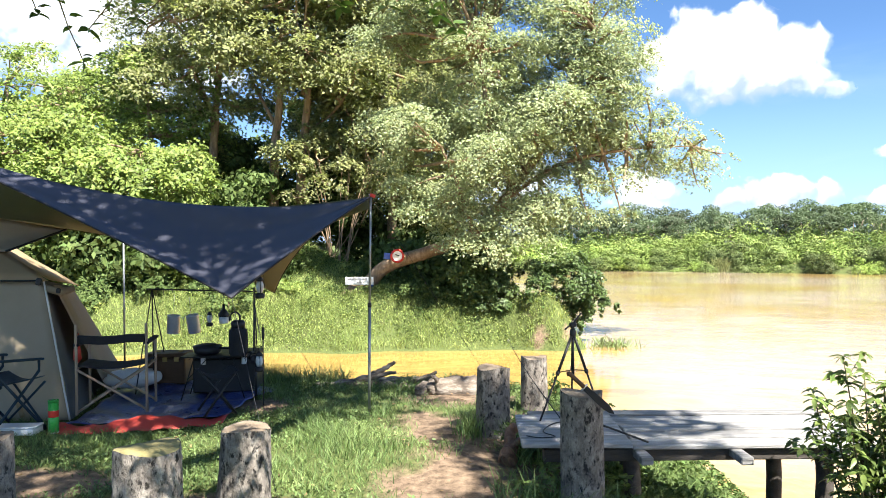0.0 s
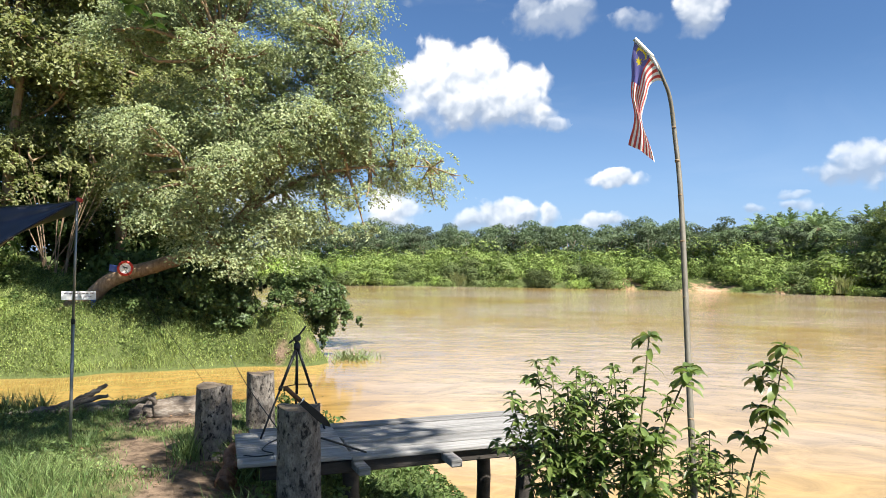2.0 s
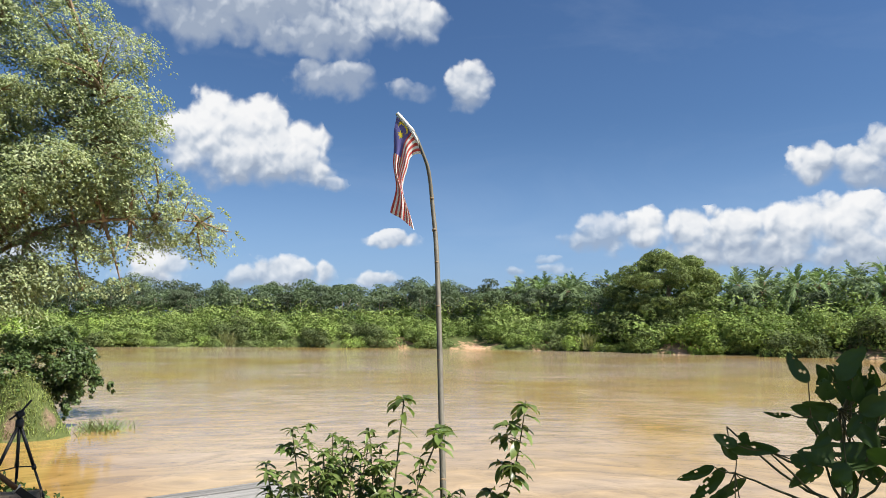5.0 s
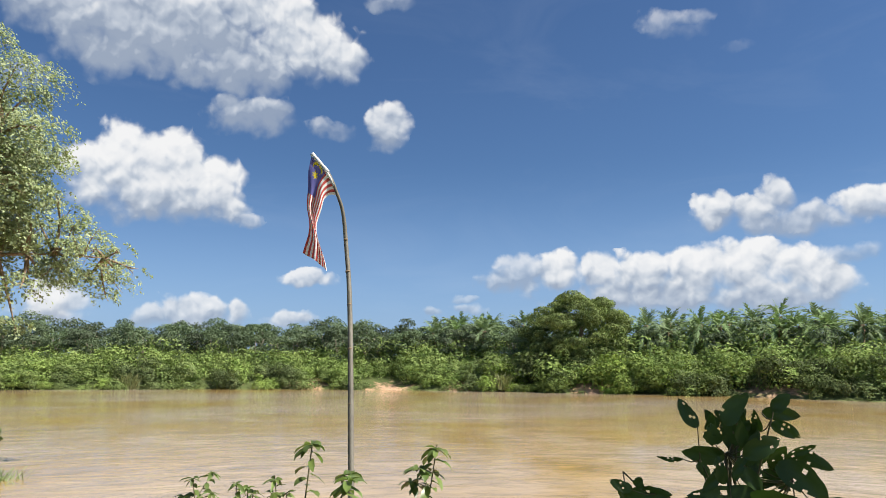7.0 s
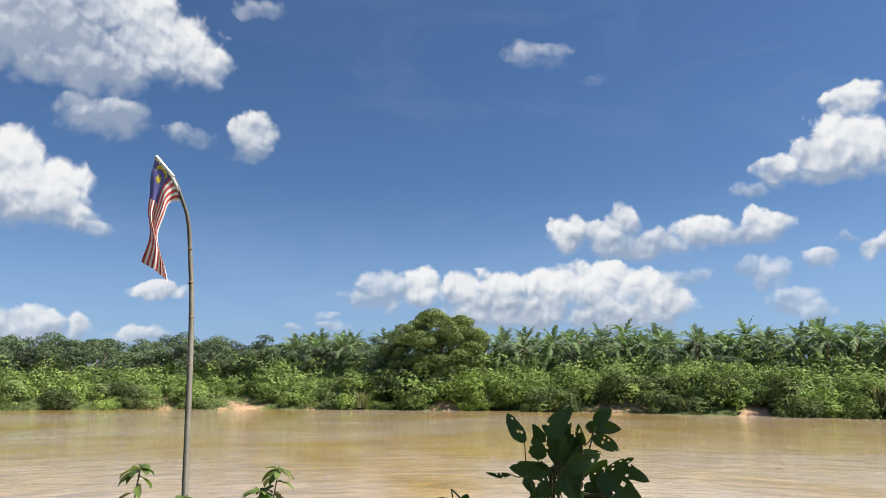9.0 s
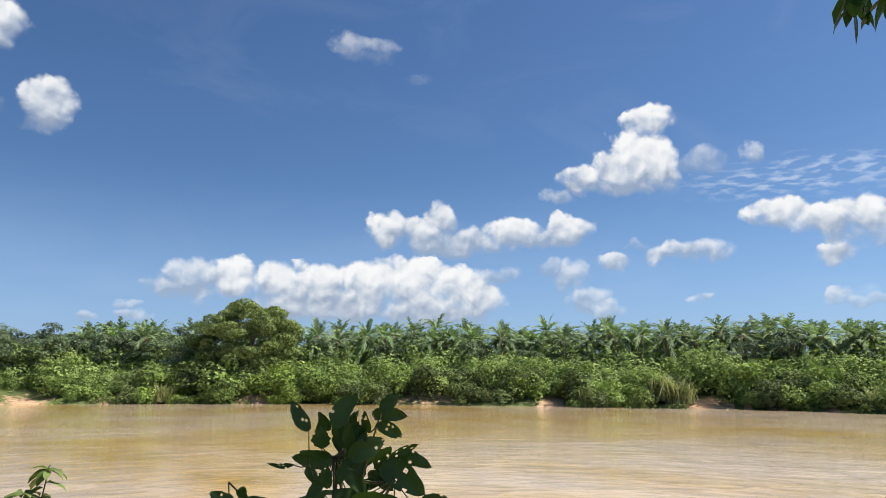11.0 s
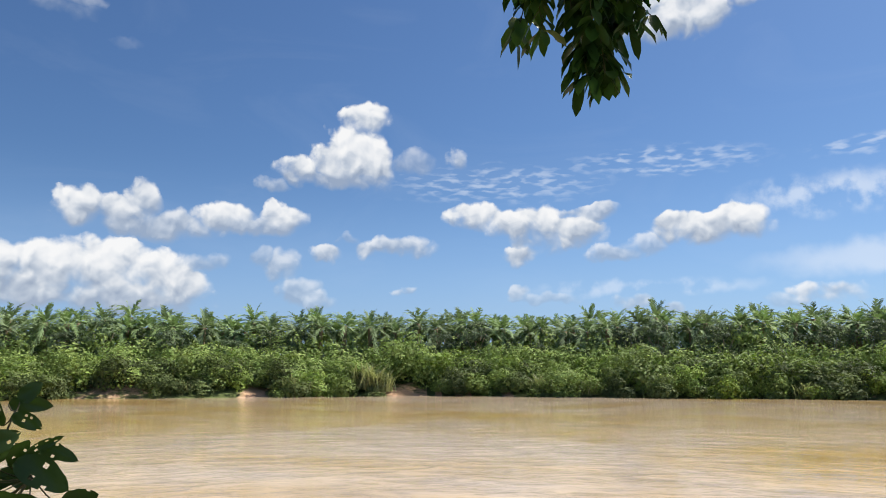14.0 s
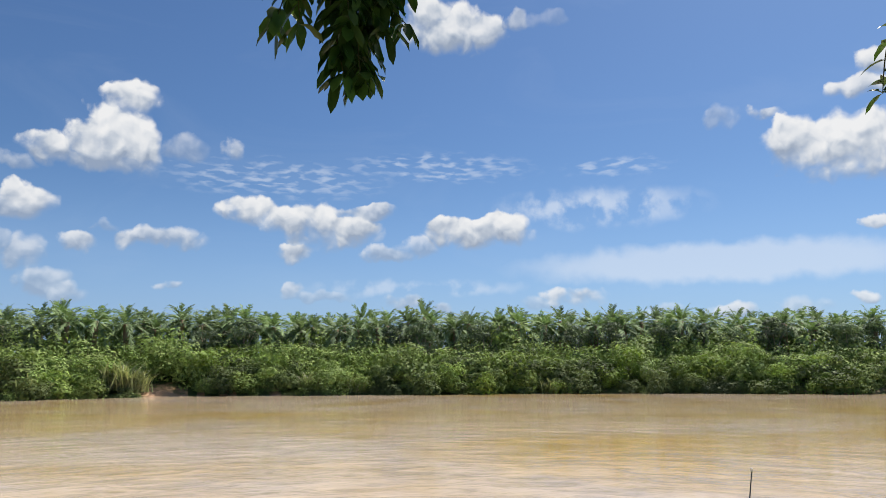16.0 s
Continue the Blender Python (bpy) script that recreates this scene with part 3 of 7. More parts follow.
def clump_points(centre, radii, n, rng=RNG, shell=0.55, gaps=0.5, lower=0.5):
    """Points in an uneven leafy ball: crowded towards the skin, thin below, with holes."""
    d = rng.normal(size=(int(n * 2.2), 3))
    d /= np.linalg.norm(d, axis=1, keepdims=True)
    lumps = rng.normal(size=(7, 3))
    lumps /= np.linalg.norm(lumps, axis=1, keepdims=True)
    bulge = 0.78 + 0.34 * np.clip((d @ lumps.T).max(1) - 0.3, 0, 1) / 0.7
    hole = np.sin(d[:, 0] * 5 + lumps[0, 0] * 9) * np.sin(d[:, 1] * 5 + lumps[1, 0] * 9) * np.sin(d[:, 2] * 6 + lumps[2, 0] * 9)
    keep = (hole < gaps) & ((d[:, 2] > -0.25) | (rng.uniform(size=len(d)) < lower))
    d, bulge = d[keep][:n], bulge[keep][:n]
    r = (1 - shell + shell * rng.uniform(size=len(d)) ** 0.5) * bulge
    return np.asarray(centre) + d * r[:, None] * np.asarray(radii), d


def spray_points(centre, radii, n, rng=RNG, leaf=0.15, shell=0.5):
    """Leaves in flat drooping sprays over an uneven ball, as twigs carry them: points and the way each faces."""
    radii = np.asarray(radii, float)
    m = max(5, int(n / 22))
    c, d = clump_points((0, 0, 0), radii * 0.86, m, rng, shell, gaps=0.55, lower=0.45)
    m = len(c)
    k = np.repeat(np.arange(m), max(3, int(n / m)))
    face = d * np.array([0.5, 0.5, 0.3]) + np.array([0.28, -0.42, 0.72]) + rng.normal(size=(m, 3)) * 0.25
    face /= np.linalg.norm(face, axis=1, keepdims=True)
    u = np.cross(face, rng.normal(size=(m, 3)))
    u /= np.linalg.norm(u, axis=1, keepdims=True)
    w = np.cross(face, u)
    size = (0.29 * radii[:2].mean() * rng.uniform(0.7, 1.4, m))[k]
    a, r = rng.uniform(0, 2 * np.pi, len(k)), np.sqrt(rng.uniform(0, 1, len(k)))
    p = c[k] + u[k] * (np.cos(a) * r * size * 1.25)[:, None] + w[k] * (np.sin(a) * r * size * 0.8)[:, None] + face[k] * (rng.normal(size=len(k)) * leaf * 0.35)[:, None]
    p[:, 2] -= 0.42 * r * r * size
    return np.asarray(centre) + p, face[k]


def smooth01(x):
    x = np.clip(x, 0, 1)
    return x * x * (3 - 2 * x)

# ---------- ground, river ----------
SHORE_AZ = np.array([-40, 0, 16, 34, 55, 77, 97, 110, 125, 138, 175, 220.0])
SHORE_R = np.array([130, 104, 98, 91, 82, 77, 76, 75, 80, 84, 130, 240.0])


def far_inland(x, y):
    """Metres inland of the far shore."""
    az = np.degrees(np.arctan2(x, y))
    az = np.where(az < -100, az + 360, az)
    return np.hypot(x, y) - np.interp(az, SHORE_AZ, SHORE_R)


def wiggle(x, y, s, seed=0.0):
    return (np.sin(x * s + 1.3 + seed) * np.cos(y * s * 1.17 - 0.7 + seed) + 0.5 * np.sin(x * s * 2.3 + y * s * 1.9 + seed * 3)) / 1.5


def uneven(x, y, s, seed):
    """Irregular waves between about -1 and 1: many sines in many directions."""
    r = np.random.default_rng(seed)
    total = 0.0
    for a, f, p in zip(r.uniform(0, 6.28, 9), s * r.uniform(0.5, 2.2, 9), r.uniform(0, 6.28, 9)):
        total = total + np.sin((x * math.cos(a) + y * math.sin(a)) * f + p)
    return total / 3.2


def land_height(x, y):
    x, y = np.asarray(x, float), np.asarray(y, float)
    bed = WATER_Z - 1.6
    # this bank: a plateau with an edge to the creek and one to the river
    edge = np.interp(y, [-30, -4, 0, 2.5, 4.2, 5.5, 7.0, 9.0], [-2.0, 0.4, 1.15, 1.3, 0.95, 0.85, 1.1, 1.2]) + 0.12 * wiggle(x, y, 1.6)
    creek = np.interp(x, [-40, -8, -3, 0, 1.5], [9.8, 9.4, 8.9, 8.3, 7.6]) + 0.15 * wiggle(x, y, 1.3, 2)
    d = np.minimum(edge - x, creek - y)
    near = np.where(d > 0, 0.05 * wiggle(x, y, 0.9) + 0.02 * wiggle(x, y, 3.1, 1), 0.0) - 0.16 * np.clip(0.5 - d, 0, 0.5) - np.clip(-d, 0, 1.6) * 0.55 - np.clip(-d - 1.6, 0, 4) * 0.95
    # the spit across the creek
    front = np.interp(x, [-60, -8, 0, 3, 5.5, 6.5], [23.6, 24.3, 24.2, 24.5, 25.0, 27.0]) + 0.35 * wiggle(x, y, 0.7, 3)
    side = np.interp(y, [20, 25, 26, 28, 36, 60, 140], [5.8, 5.4, 4.4, 2.7, 2.0, -1.0, -14.0]) + 0.3 * wiggle(x, y, 0.8, 4)
    s = np.minimum(y - front, (side - x) * 1.0)
    hill = np.interp(x, [-30, -6, 0, 4, 7], [2.9, 2.6, 1.6, 0.5, -0.2])
    spit = WATER_Z - 0.25 + np.clip(s + 0.3, -3, 0) * 0.5 + 2.1 * smooth01((s + 0.2) / (3.6 - 2.3 * np.exp(-((x - 3.9) / 1.7) ** 2))) + np.maximum(hill, 0) * smooth01((s - 3.2) / 9) + 0.12 * wiggle(x, y, 1.1, 5) * (s > 0)
    f = far_inland(x, y)
    far = WATER_Z - 0.2 + np.clip(f, -6, 0) * 0.3 + 1.3 * smooth01(f / 2.2) + 1.6 * smooth01((f - 2) / 14) + 0.3 * wiggle(x, y, 0.13, 6) * (f > 0)
    az = np.degrees(np.arctan2(x, y))
    for a, w, rise in ((39.7, 1.0, 1.3), (89.0, 1.4, 1.7)):
        far = far + rise * np.exp(-((az - a) / w) ** 2) * smooth01((f - 0.4) / 2.6) * (1 - smooth01((f - 4.5) / 4))
    return np.maximum(np.maximum(bed, near), np.maximum(spit, far))


def bump2(x, y, cx, cy, rx, ry):
    return np.clip(1.25 - np.hypot((x - cx) / rx, (y - cy) / ry), 0, 1)


def bare(x, y):
    """How bare the earth lies: the trodden path, the eroded bank, scars on the far shore."""
    x, y = np.asarray(x, float), np.asarray(y, float)
    n = 0.35 * wiggle(x, y, 2.2, 5) + 0.25 * wiggle(x, y, 5.7, 8)
    near = np.maximum.reduce([bump2(x, y, 0.1, 5.9, 0.8, 0.7), bump2(x, y, 0.2, 4.7, 0.55, 1.0), bump2(x, y, -1.7, 6.9, 0.35, 0.45), bump2(x, y, -2.6, 4.6, 0.8, 0.4), bump2(x, y, -1.9, 4.2, 0.9, 0.3), bump2(x, y, 0.3, 7.0, 0.8, 0.35), bump2(x, y, 0.95, 4.5, 0.35, 0.9)])
    h = land_height(x, y)
    slope = np.where((h < -0.14) & (y < 12) & (x > 0.5) & (x < 12), 0.3, 0.0)
    near = np.where(y < 12, np.maximum(near, slope), 0) + n * (near > 0.02)
    spit = (bump2(x, y, 4.3, 24.9, 1.2, 0.25) + 0.5 * uneven(x, y, 5.0, 3) - 0.45) * (bump2(x, y, 4.3, 24.9, 1.2, 0.25) > 0.02)
    az, f = np.degrees(np.arctan2(x, y)), far_inland(x, y)
    far = np.maximum.reduce([np.clip(1.3 - np.hypot((az - a) / w, (f - 1.5) / d), 0, 1) for a, w, d in SCARS])
    far = np.where((f > -3) & (f < 14), far, 0)
    edge = np.clip(1.2 - np.abs(f - 0.4) / 0.8, 0, 1) * (wiggle(az, az, 0.9) > 0.2)
    return np.clip(np.maximum.reduce([near, np.where((y > 20) & (y < 40), spit, 0), far, edge]), 0, 1)


# azimuth, half width in degrees, depth in metres
SCARS = [(39.7, 1.1, 4.0), (34.8, 1.3, 2.0), (67.3, 3.4, 2.4), (89.0, 1.5, 5.0), (78.2, 1.4, 1.8), (55.5, 0.9, 1.4)]


def spaced(lo, hi, fine_lo, fine_hi, step, grow=1.16):
    inner = list(np.arange(fine_lo, fine_hi + 1e-6, step))
    up, s = [], step
    while (up[-1] if up else inner[-1]) < hi:
        s *= grow
        up.append((up[-1] if up else inner[-1]) + s)
    down, s = [], step
    while (down[-1] if down else inner[0]) > lo:
        s *= grow
        down.append((down[-1] if down else inner[0]) - s)
    return np.array(list(reversed(down)) + inner + up)


def build_ground():
    xs = spaced(-4500, 4500, -9, 8, 0.2, 1.12)
    ys = spaced(-4500, 4500, -2, 34, 0.2, 1.12)
    X, Y = np.meshgrid(xs, ys)
    Z = land_height(X, Y)
    v = np.stack([X, Y, Z], -1).reshape(-1, 3)
    nx, ny = len(xs), len(ys)
    i = np.arange(nx * ny).reshape(ny, nx)
    f = np.stack([i[:-1, :-1], i[:-1, 1:], i[1:, 1:], i[1:, :-1]], -1).reshape(-1, 4)
    ob = mesh_object("ground", v, f, M["ground"], smooth=True)
    layer = ob.data.attributes.new("bare", "FLOAT", "POINT")
    layer.data.foreach_set("value", bare(v[:, 0], v[:, 1]).astype(np.float32))
    layer = ob.data.attributes.new("clay", "FLOAT", "POINT")
    layer.data.foreach_set("value", np.where(v[:, 1] > 20, smooth01((np.hypot(v[:, 0], v[:, 1]) - 45) / 15), np.where(v[:, 0] > 40, 1.0, 0.0)).astype(np.float32))
    tagged(ob, "trodden grassy earth river bank with bare patches", "ground", kind="structure")


build_ground()
water = mesh_object("water", [(-4500, -4500, WATER_Z), (4500, -4500, WATER_Z), (4500, 4500, WATER_Z), (-4500, 4500, WATER_Z)], [(0, 1, 2, 3)], M["water"])
tagged(water, "wide brown muddy river with a calm ochre creek", "river", kind="structure")

# ---------- trees ----------
def limb(points, r0, r1, sides=7, bm=None, steps=5, wob=0.0, rng=RNG):
    """A tapered, slightly crooked limb through points."""
    pts = [Vector(p) for p in points]
    out = []
    for i in range(len(pts) - 1):
        p0, p1, p2, p3 = pts[max(i - 1, 0)], pts[i], pts[i + 1], pts[min(i + 2, len(pts) - 1)]
        for k in range(steps):
            t = k / steps
            q = 0.5 * ((2 * p1) + (p2 - p0) * t + (2 * p0 - 5 * p1 + 4 * p2 - p3) * t * t + (-p0 + 3 * p1 - 3 * p2 + p3) * t ** 3)
            out.append(q + Vector(rng.normal(size=3) * wob))
    out.append(pts[-1])
    return rod(out, r0, sides, bm, taper=r1)


def tree(name, label, base, trunks, clumps, leaf_mat, bark_mat, leaf=0.16, density=1.0, shell=0.55, rng=None, twigs=True, sprays=True):
    """trunks: lists of (points, r0, r1); clumps: (centre, radii, leaf count)."""
    rng = rng or np.random.default_rng(11)
    base = Vector(base)
    top = thing(name, label, "tree", base)
    bm = bmesh.new()
    nodes_at = []
    for pts, r0, r1 in trunks:
        pts = [Vector(p) - base for p in pts]
        limb(pts, r0, r1, 8, bm, wob=r0 * 0.05, rng=rng)
        nodes_at += [a.lerp(b, k / 3) for a, b in zip(pts, pts[1:]) for k in range(4)][2:]
    vs = []
    for c, radii, n in clumps:
        c = Vector(c) - base
        p, d = spray_points(c, radii, int(n * density), rng, leaf, shell) if sprays else clump_points(c, radii, n, rng, shell)
        vs.append(leaf_arrays(p, leaf, up=d, spread=0.34, aspect=0.5, rng=rng))
        if twigs and nodes_at:
            near = min(nodes_at, key=lambda q: (q - c).length)
            mid = near.lerp(c, 0.5) + Vector(rng.normal(size=3)) * 0.08 * (near - c).length
            limb([near, mid, c], 0.05 + 0.012 * (near - c).length, 0.015, 5, bm, steps=3, rng=rng)
            for _ in range(2):
                e = c + Vector(rng.normal(size=3)) * 0.45 * min(radii)
                limb([mid.lerp(c, 0.6), c.lerp(e, 0.5), e], 0.02, 0.006, 4, bm, steps=2, rng=rng)
    part("trunk", bm, bark_mat, top)
    quads_object("crown", np.concatenate(vs), leaf_mat, top)
    return top


def spread_clumps(box_lo, box_hi, count, r, n, rng, shape=None):
    out = []
    while len(out) < count:
        c = rng.uniform(box_lo, box_hi)
        if shape is None or shape(c):
            k = rng.uniform(0.7, 1.3)
            out.append((tuple(c), (r * k * 1.2, r * k * 1.05, r * k * 0.6), int(n * k * k)))
    return out


def ellipse(centre, radii, inner=0.45):
    c, r = np.array(centre), np.array(radii)

    def inside(p):
        d = np.linalg.norm((p - c) / r)
        return inner < d < 1
    return inside


def build_spit_trees():
    rng = np.random.default_rng(21)
    # the leaning tree over the creek mouth
    base = (-3.0, 28.2, 0.0)
    trunk = [(-3.2, 28.3, -0.2), (-2.2, 28.1, 0.75), (-0.4, 27.8, 1.35), (1.2, 27.4, 2.0), (2.6, 27.0, 3.6), (4.0, 26.6, 5.6), (5.0, 26.4, 8.0)]
    limbs = [(trunk, 0.30, 0.10), ([(2.2, 27.1, 3.1), (4.2, 26.4, 4.4), (6.6, 26, 4.9), (9.0, 26, 5.0)], 0.09, 0.02), ([(2.6, 27, 3.6), (1.8, 26.6, 6.0), (1.4, 26.4, 8.6)], 0.16, 0.05), ([(4.0, 26.6, 5.6), (5.3, 26.2, 7.4), (5.6, 26.2, 9.2)], 0.10, 0.03), ([(1.2, 27.4, 2.0), (0.6, 26.2, 3.6), (0.0, 25.8, 5.0)], 0.12, 0.04)]
    cl = spread_clumps((-3.0, 23.8, 2.2), (9.6, 30, 14.5), 140, 1.1, 1150, rng, lambda p: 0.22 < np.linalg.norm((p - np.array([3.2, 26.8, 7.6])) / np.array([5.8, 3.2, 6.6])) < 1 and p[2] > 1.9 + 0.28 * abs(p[0] - 2.2) and p[0] < 8.0 - 0.38 * max(0, p[2] - 5))
    cl += spread_clumps((4.5, 25, 3.4), (9.8, 27, 6.0), 16, 0.7, 240, rng)
    cl += spread_clumps((4.8, 25, 3.4), (9.2, 28, 9.0), 40, 0.85, 420, rng, lambda p: p[0] < 8.5 - 0.5 * (p[2] - 6) and p[2] > 3.4 + 0.2 * (p[0] - 5))
    cl += [((10.0, 26, 4.7), (0.8, 0.5, 0.4), 160), ((0.9, 25.8, 2.5), (1.5, 1.0, 0.8), 2200), ((2.4, 25.6, 2.2), (1.4, 1.0, 0.7), 1900), ((0.3, 25.6, 1.7), (1.0, 0.8, 0.6), 1100), ((1.6, 25.4, 1.4), (1.2, 0.8, 0.7), 1500), ((3.0, 25.5, 1.7), (1.1, 0.8, 0.6), 1100), ((3.8, 25.6, 3.0), (1.3, 0.8, 0.6), 1200), ((3.2, 25.5, 2.8), (1.4, 0.9, 0.7), 1400), ((-0.9, 25.8, 2.7), (1.1, 0.8, 0.6), 900), ((5.2, 25.8, 2.4), (1.0, 0.7, 0.5), 500), ((6.4, 25.9, 2.6), (0.8, 0.6, 0.4), 260)]
    tree("leaning_tree", "large leaning tree with sunlit small-leaved crown over the creek mouth", base, limbs, cl, M["leaf_pale"], M["bark"], leaf=0.112, rng=rng)
    # taller trees behind it
    rng = np.random.default_rng(22)
    for bx, by, h, w, seed in ((-8.3, 35.5, 17, 4.6, 1), (-6.9, 35.0, 18, 4.6, 2), (-2.6, 36.5, 18, 5.0, 3), (-11.8, 37, 16, 4.4, 4), (0.8, 39.5, 15, 4.2, 5), (-5.5, 41, 18, 5.0, 6)):
        bz = float(land_height(bx, by))
        tr = [([(bx, by, bz - 0.2), (bx + 0.1, by, bz + 4), (bx + 0.5, by - 0.2, bz + 8), (bx + 0.4, by, bz + h - 2)], 0.30, 0.08)]
        for k in range(5):
            a = rng.uniform(0, 6.28)
            z0 = rng.uniform(4.5, 9)
            tr.append(([(bx + 0.2, by, bz + z0), (bx + 1.4 * math.cos(a), by + 1.2 * math.sin(a), bz + z0 + 2), (bx + 3 * math.cos(a), by + 2.4 * math.sin(a), bz + z0 + 4)], 0.10, 0.03))
        cl = spread_clumps((bx - w, by - w * 0.8, bz + (7.4 if seed < 3 else 3.8)), (bx + w, by + w * 0.8, bz + h), 54 if seed < 3 else 62, 1.55, 560, rng, ellipse((bx, by, bz + 11), (w, w * 0.8, 7.6), 0.3))
        tree("woodland_tree", "tall tree with bare orange-brown trunk and mottled crown", (bx, by, bz), tr, cl, M["leaf_tree"], M["bark"], leaf=0.2, rng=rng)
    # a thicket of thin stems
    bx, by = -5.0, 34.0
    bz = float(land_height(bx, by))
    tr = []
    for k in range(12):
        a = rng.uniform(-1.1, 1.1)
        tr.append(([(bx + rng.uniform(-0.6, 0.6), by, bz - 0.1), (bx + 1.2 * a, by + 0.2, bz + 2.2), (bx + 2.6 * a, by + 0.3, bz + 5.0)], 0.03, 0.012))
    cl = spread_clumps((bx - 3, by - 0.5, bz + 3.2), (bx + 3, by + 1.5, bz + 6.5), 22, 0.9, 420, rng)
    tree("thicket_tree", "many-stemmed slender tree with tangled bare stems", (bx, by, bz), tr, cl, M["leaf_tree"], M["bark"], leaf=0.17, rng=rng)
    # bright woods further left
    for bx, by, h, w in ((-15.5, 38, 9.5, 4.2), (-21, 42, 10.5, 4.6), (-27, 45, 11.5, 5), (-18.5, 33, 6.5, 3.6), (-24, 34, 6.5, 3.8), (-13.2, 31.5, 6.0, 3.2)):
        bz = float(land_height(bx, by))
        tr = [([(bx, by, bz - 0.2), (bx + 0.3, by, bz + h * 0.4), (bx, by, bz + h * 0.8)], 0.22, 0.06)]
        cl = spread_clumps((bx - w, by - w * 0.8, bz + 0.8), (bx + w, by + w * 0.8, bz + h), 46, 1.3, 480, rng, ellipse((bx, by, bz + h * 0.52), (w, w * 0.8, h * 0.5), 0.35))
        tree("woodland_tree", "bright green leafy tree at the edge of the woods", (bx, by, bz), tr, cl, M["leaf_wood"], M["bark"], leaf=0.22, rng=rng)
    # understorey, its leaves coloured dark for the shade under the trees
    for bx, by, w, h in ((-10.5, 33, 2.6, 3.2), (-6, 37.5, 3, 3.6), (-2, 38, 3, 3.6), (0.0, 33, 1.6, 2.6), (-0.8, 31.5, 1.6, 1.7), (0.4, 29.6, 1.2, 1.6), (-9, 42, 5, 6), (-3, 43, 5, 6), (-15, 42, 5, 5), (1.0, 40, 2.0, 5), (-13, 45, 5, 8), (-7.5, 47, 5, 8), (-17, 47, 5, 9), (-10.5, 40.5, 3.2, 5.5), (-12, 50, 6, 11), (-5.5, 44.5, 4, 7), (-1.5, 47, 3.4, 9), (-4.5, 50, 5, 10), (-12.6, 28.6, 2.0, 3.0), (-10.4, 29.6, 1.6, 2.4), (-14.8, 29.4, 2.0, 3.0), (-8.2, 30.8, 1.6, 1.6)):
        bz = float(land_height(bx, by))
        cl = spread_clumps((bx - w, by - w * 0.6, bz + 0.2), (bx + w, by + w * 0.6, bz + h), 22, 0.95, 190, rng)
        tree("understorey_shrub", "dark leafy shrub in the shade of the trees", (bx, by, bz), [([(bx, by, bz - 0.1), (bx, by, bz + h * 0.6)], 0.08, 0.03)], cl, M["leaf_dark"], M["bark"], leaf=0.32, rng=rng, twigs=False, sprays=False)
    # shrubs and weeds scattered on the slope
    for k in range(44):
        bx, by = rng.uniform(-15, 2.4), rng.uniform(26.0, 31.0)
        if -5.6 < bx < -1.4 and by < 29:
            continue
        bz, h = float(land_height(bx, by)), rng.uniform(0.35, 1.05)
        cl = spread_clumps((bx - h, by - h * 0.5, bz + 0.05), (bx + h, by + h * 0.5, bz + h), 9, 0.36 * h + 0.12, 110, rng)
        # two in three take the dark leaf colour, painting in shade on the slope
        tree("slope_shrub", "leafy shrub on the grassy slope of the spit", (bx, by, bz), [([(bx, by, bz - 0.1), (bx, by, bz + h * 0.6)], 0.03, 0.01)], cl, M["leaf_dark" if k % 3 else "leaf_wood"], M["bark"], leaf=0.12, rng=rng, twigs=False)
    # dark shrubs hanging over the water at the tip
    for bx, by, spots in ((3.85, 26.2, ((4.2, 0.2, 0.5), (4.7, 0.55, 0.55), (5.3, 0.75, 0.5), (5.9, 0.35, 0.5), (6.3, -0.25, 0.42), (5.5, 0.0, 0.6), (4.9, -0.35, 0.55), (4.3, -0.7, 0.4), (5.2, -0.9, 0.5), (5.8, -0.75, 0.42), (4.7, -1.25, 0.4), (5.2, -1.5, 0.3), (3.7, -0.5, 0.3), (6.6, -0.6, 0.25), (5.6, 1.0, 0.35), (4.0, 0.75, 0.35))), (1.55, 26.5, ((1.5, 0.6, 0.6), (2.2, 0.7, 0.6), (2.9, 0.6, 0.5), (1.9, 0.1, 0.6), (2.6, 0.05, 0.55), (3.1, -0.1, 0.4), (2.3, -0.4, 0.5), (2.9, -0.6, 0.35)))):
        bz = float(land_height(bx, by))
        cl = [((x - 0.75, by + rng.uniform(-0.7, 0.5), z), (r * 1.15, r, r * 0.8), int(2600 * r * r + 320)) for x, z, r in spots]
        cl += [((x - 0.75 + rng.uniform(-0.5, 0.5), by + rng.uniform(-0.8, 0.4), z - r * 0.9), (r * 0.5, r * 0.45, r * 0.8), 140) for x, z, r in spots for _ in range(2)]
        tree("waterside_shrub", "dark drooping shrub at the water's edge", (bx, by, bz), [([(bx - 0.7, by + 0.3, bz - 0.1), (bx, by + 0.2, bz + 0.9), (bx + 0.8, by, bz + 1.9)], 0.07, 0.03), ([(bx - 0.4, by + 0.2, bz + 0.4), (bx + 1.0, by, bz + 0.9)], 0.04, 0.015)], cl, M["leaf_water"], M["bark"], leaf=0.12, rng=rng, twigs=False)


build_spit_trees()


# ---------- the far bank ----------
def shore_point(az, inland):
    r = float(np.interp(az, SHORE_AZ, SHORE_R)) + inland
    return r * math.sin(radians(az)), r * math.cos(radians(az))


